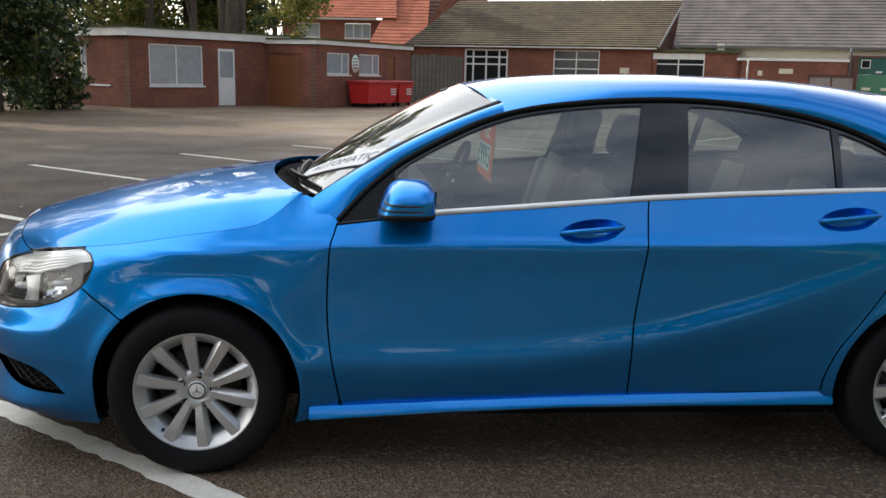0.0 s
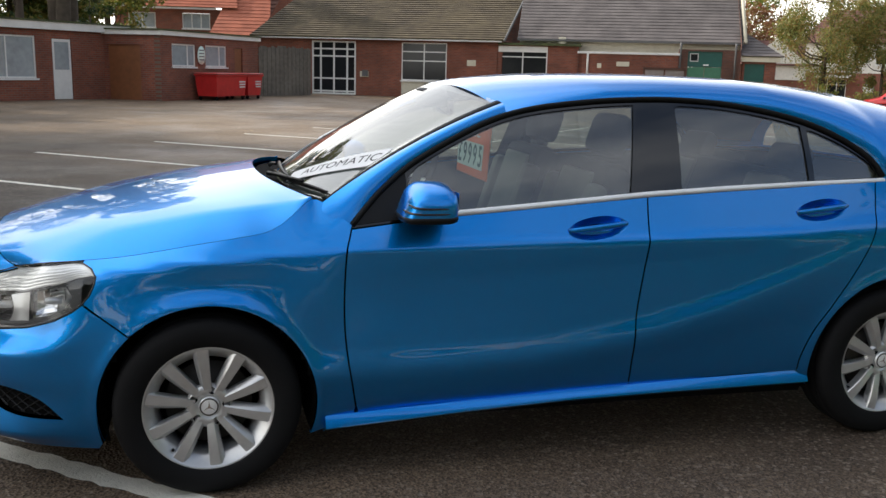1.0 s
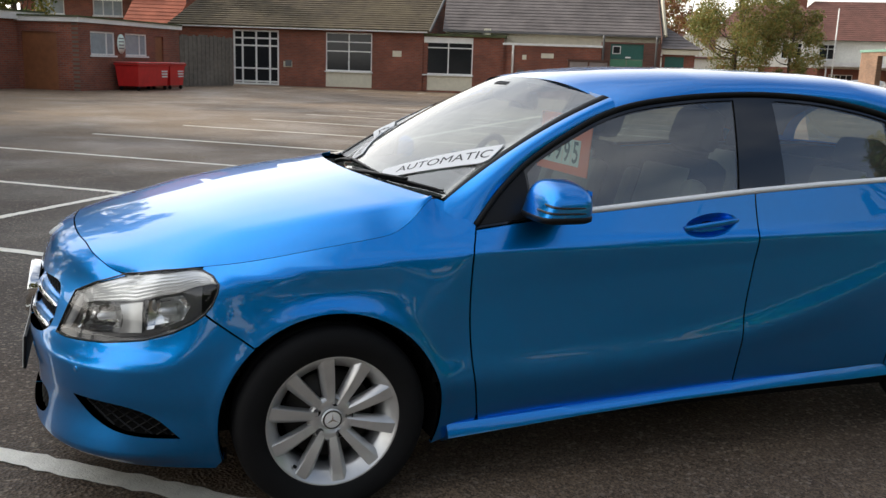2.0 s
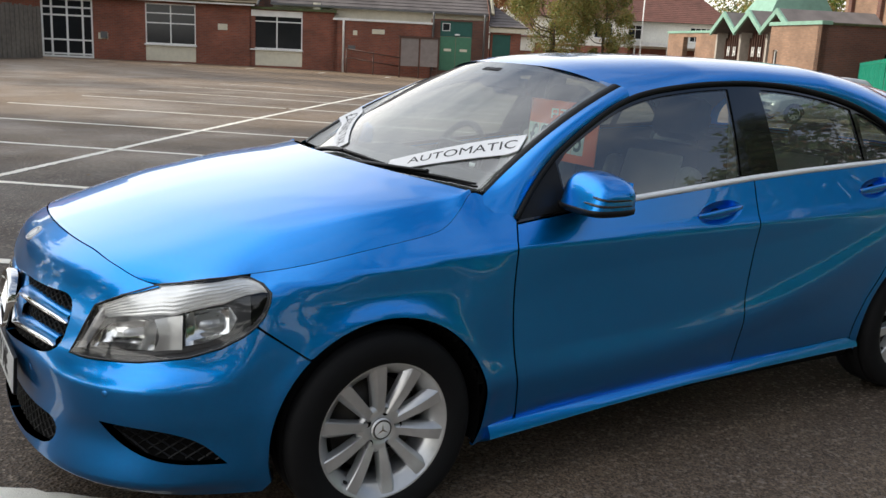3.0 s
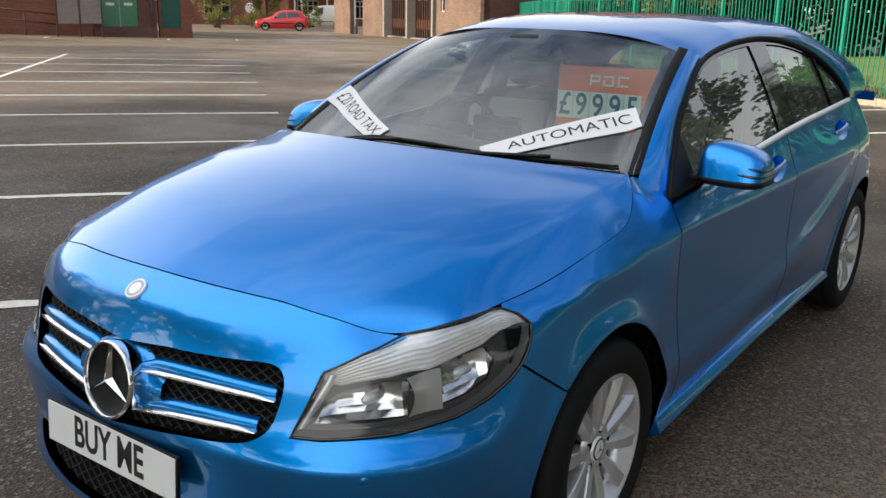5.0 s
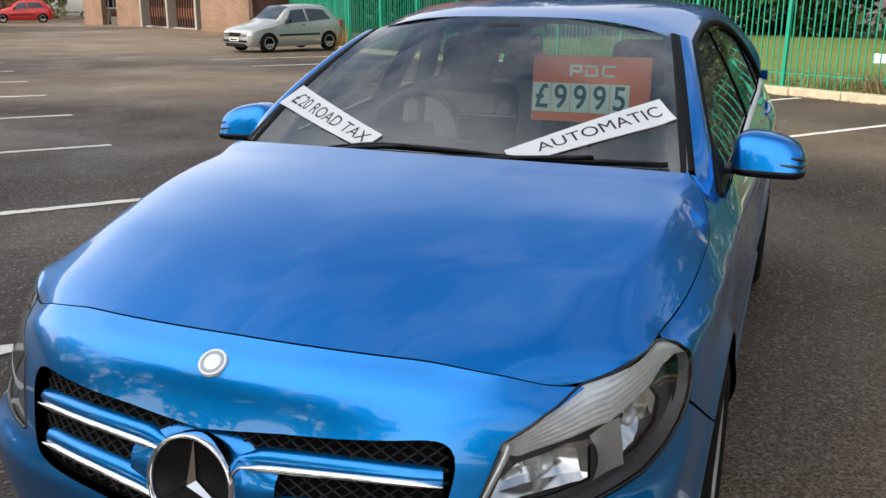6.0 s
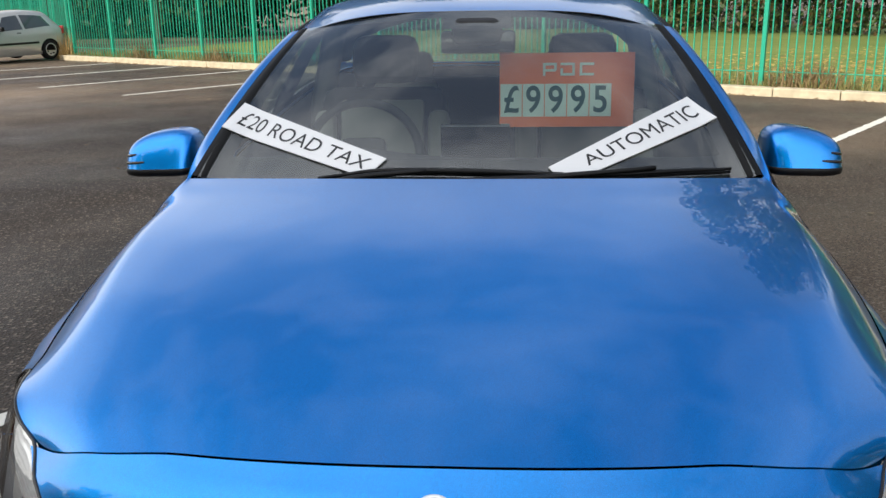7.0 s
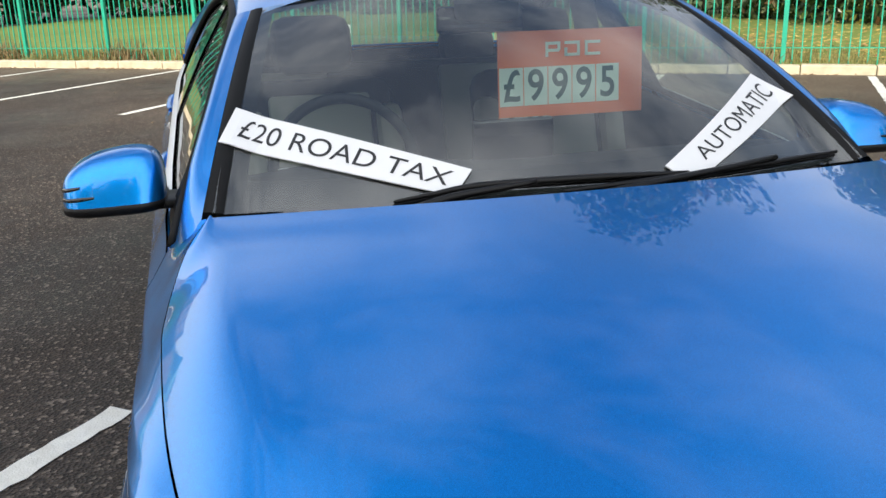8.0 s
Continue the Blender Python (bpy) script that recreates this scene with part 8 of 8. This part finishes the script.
# ---- cabin ----
def seat(x, y, wide):
    """A front seat: cushion, back and headrest with pale centre panels."""
    cu = bm_part("seat", box_bm(bmesh.new(), (x - 0.42, y - wide, 0.40), (x + 0.06, y + wide, 0.60), 0.05), "seat", car, "dark seat with pale leather centre", True)
    tilt = pose(x, y, 0.56, 0, 18, 0)
    bm_part("seat_back", box_bm(bmesh.new(), (-0.07, -wide * 0.95, -0.05), (0.07, wide * 0.95, 0.56), 0.055, tilt), "seat", cu, smooth=True)
    bm_part("back_panel", box_bm(bmesh.new(), (-0.085, -wide * 0.62, 0.04), (-0.05, wide * 0.62, 0.50), 0.015, tilt), "cream", cu, "pale leather panel", smooth=True)
    bm_part("side_bolster", box_bm(bmesh.new(), (-0.11, -wide * 1.0, 0.06), (-0.02, -wide * 0.68, 0.46), 0.03, tilt), "cream", cu, smooth=True)
    bm_part("side_bolster", box_bm(bmesh.new(), (-0.11, wide * 0.68, 0.06), (-0.02, wide * 1.0, 0.46), 0.03, tilt), "cream", cu, smooth=True)
    bm_part("headrest", box_bm(bmesh.new(), (-0.05, -0.125, 0.58), (0.06, 0.125, 0.76), 0.045, tilt), "seat", cu, smooth=True)


seat(1.42, -0.37, 0.25)
seat(1.42, 0.37, 0.25)
rs = bm_part("rear_bench", box_bm(bmesh.new(), (1.95, -0.62, 0.40), (2.35, 0.62, 0.60), 0.05), "seat", car, "dark rear bench", True)
bt = pose(2.30, 0, 0.56, 0, 20, 0)
bm_part("bench_back", box_bm(bmesh.new(), (-0.06, -0.60, -0.05), (0.06, 0.60, 0.52), 0.05, bt), "seat", rs, smooth=True)
for y in (-0.38, 0.38):
    bm_part("bench_panel", box_bm(bmesh.new(), (-0.08, y - 0.15, 0.05), (-0.04, y + 0.15, 0.48), 0.02, bt), "cream", rs, smooth=True)
    bm_part("headrest", box_bm(bmesh.new(), (-0.05, y - 0.12, 0.50), (0.05, y + 0.12, 0.64), 0.04, bt), "seat", rs, smooth=True)
V = []
for y in np.linspace(-0.70, 0.70, 29):
    k = abs(y) / 0.70
    for x, z in ((0.33 + 0.13 * k * k, 0.955), (0.50, 0.975), (0.70, 0.985), (0.82, 0.965), (0.88, 0.90), (0.86, 0.72), (0.80, 0.45)):
        V.append((x, y, z + 0.03 * math.exp(-((y - 0.37) / 0.2) ** 2) * (x > 0.6)))
part("dashboard", V, grid_faces(29, 7), "dash", car, "dark moulded dashboard")
SM = pose(1.00, 0.37, 0.93, 0, -68, 0)
V, F = lathe([(0.185 + 0.015 * math.cos(a), 0.015 * math.sin(a)) for a in np.linspace(0, 2 * math.pi, 11)], 44, "z")
sw = part("steering_wheel", [SM @ Vector(p) for p in V], F, "dash", car, "dark steering wheel")
bm_part("wheel_boss", box_bm(bmesh.new(), (-0.07, -0.075, -0.03), (0.07, 0.075, 0.02), 0.025, SM), "dash", sw, smooth=True)
for a in (0, 180, 270):
    q = math.radians(a - 90 + 90)
    part("wheel_spoke", *tube([SM @ Vector((0, 0, -0.01)), SM @ Vector((0.18 * math.sin(q), 0.18 * math.cos(q), 0))], 0.014, 6), "satin" if a != 270 else "dash", sw)
bm_part("centre_console", box_bm(bmesh.new(), (0.80, -0.13, 0.35), (1.60, 0.13, 0.62), 0.03), "dash", car)
bm_part("media_screen", box_bm(bmesh.new(), (0.74, -0.10, 0.97), (0.765, 0.10, 1.075), 0.006), "gloss", car)
ms = bm_part("rear_view_mirror", box_bm(bmesh.new(), (1.00, -0.115, 1.255), (1.035, 0.115, 1.325), 0.012), "gloss", car, "dark interior mirror", True)
bm_part("sensor_pod", box_bm(bmesh.new(), (0.90, -0.075, 1.285), (1.02, 0.075, 1.365), 0.025, pose(0, 0, 0)), "dash", ms, smooth=True)
part("headlining", *(lambda X: (X, grid_faces(20, 15)))(ROOF(np.repeat(np.linspace(1.10, 3.05, 20), 15), np.tile(np.linspace(-0.93, 0.93, 15), 20)) - np.array((0, 0, 0.022))), "lining", car)
box("cabin_floor", (0.40, -0.76, 0.30), (3.10, 0.76, 0.40), "seat", car)
for s in (1, -1):
    V = []
    for x in np.linspace(0.50, 3.0, 26):
        z1 = float(belt(x)) - 0.01
        for z, y in ((z1, 0.765), (z1 - 0.03, 0.72), (0.70, 0.70), (0.35, 0.74)):
            V.append((x, -s * y, z))
    part("door_card", V, grid_faces(26, 4, s < 0), "dash", car)
    V, F = tube([(1.66, -0.66 * s, 0.50), (1.70, -0.64 * s, 1.0), (1.73, -0.575 * s, 1.32)], 0.045, 6)
    part("inner_pillar", V, F, "lining", car)
box("load_cover", (2.42, -0.62, 0.93), (3.12, 0.62, 0.95), "seat", car)


# ---- sale signs tucked on and behind the windscreen ----
def screen_card(name, corners, text, label, size, shift):
    """A stiff card lying on the windscreen: its corners in the screen's own measure, from the start of the line of writing."""
    (a0, b0), (a1, b1), (a2, b2), (a3, b3) = corners

    def at(u, v, off):
        a = (a0 * (1 - u) + a1 * u) * v + (a3 * (1 - u) + a2 * u) * (1 - v)
        b = (b0 * (1 - u) + b1 * u) * v + (b3 * (1 - u) + b2 * u) * (1 - v)
        P = SCREEN(a, b)
        n = normals_of(SCREEN, a, b)
        n *= np.sign(n[:, 2])[:, None]
        return P + n * off

    uu2, vv2 = (g.ravel() for g in np.meshgrid(np.linspace(0, 1, 25), np.linspace(0, 1, 7), indexing="ij"))
    top, low_ = at(uu2, vv2, 0.0065), at(uu2, vv2, 0.0035)
    nn = len(top)
    F = grid_faces(25, 7) + [tuple(i + nn for i in f)[::-1] for f in grid_faces(25, 7)]
    rim = [i * 7 for i in range(25)] + [24 * 7 + j for j in range(1, 7)] + [i * 7 + 6 for i in range(23, -1, -1)] + [j for j in range(5, 0, -1)]
    F += [(rim[i], rim[i - 1], rim[i - 1] + nn, rim[i] + nn) for i in range(len(rim))]
    card = part(name, np.vstack((top, low_)), F, "white", None, smooth=False)
    tagged(card, label, "sign")
    ob = letters("lettering", text, 1.0, "ink", card, Matrix(), "black capital letters", 0.0)
    P = np.array([v.co[:] for v in ob.data.vertices])
    w = P[:, 0].max() - P[:, 0].min()
    u = (P[:, 0] - P[:, 0].min()) / w * size[0] + shift[0]
    v = (P[:, 1] - P[:, 1].min()) / (P[:, 1].max() - P[:, 1].min()) * size[1] + shift[1]
    Q = at(u, v, 0.0073)
    for vert, q in zip(ob.data.vertices, Q):
        vert.co = q
    return card


screen_card("automatic_sign", ((-0.268, 0.078), (-0.872, 0.42), (-0.945, 0.292), (-0.322, 0.010)), "AUTOMATIC", "white strip card with black writing on the windscreen", (0.78, 0.46), (0.165, 0.30))
screen_card("road_tax_sign", ((0.962, 0.392), (0.296, 0.116), (0.358, 0.036), (0.992, 0.248)), "£20 ROAD TAX", "white strip card with black road tax writing on the windscreen", (0.89, 0.52), (0.06, 0.25))
RM = Matrix.Translation((1.075, -0.278, 1.135)) @ pose(0, 0, 0, 90, 0, -90) @ pose(0, 0, 0, -4, 0, 0)
pb = box("price_board", (-0.212, -0.116, -0.002), (0.212, 0.116, 0.002), "orange", None, "", 0.0015, RM)
tagged(pb, "orange card price board hung behind the windscreen", "sign")
for k in range(5):
    x = -0.175 + 0.0705 * k
    tile = box("price_tile", (x - 0.034, -0.083, 0.002), (x + 0.034, 0.020, 0.0032), "mint", pb, "pale green number tile", 0.0008, RM)
    letters("digit", "£9995"[k], 0.118, "green_ink", tile, RM @ Matrix.Translation((x, -0.033, 0.0036)), "", 0.0003, 0.85, "CENTER", 0.0016)
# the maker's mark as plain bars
for x0, x1, y0, y1 in ((-0.075, -0.067, 0.045, 0.085), (-0.067, -0.035, 0.077, 0.085), (-0.040, -0.032, 0.062, 0.085), (-0.067, -0.035, 0.058, 0.066), (-0.020, 0.025, 0.077, 0.085), (0.017, 0.025, 0.045, 0.085), (-0.020, 0.02, 0.045, 0.053), (-0.020, -0.012, 0.045, 0.068), (0.040, 0.048, 0.045, 0.085), (0.040, 0.085, 0.077, 0.085), (0.040, 0.085, 0.045, 0.053)):
    box("mark_bar", (x0, y0, 0.002), (x1, y1, 0.003), "mint", pb, "", 0, RM)
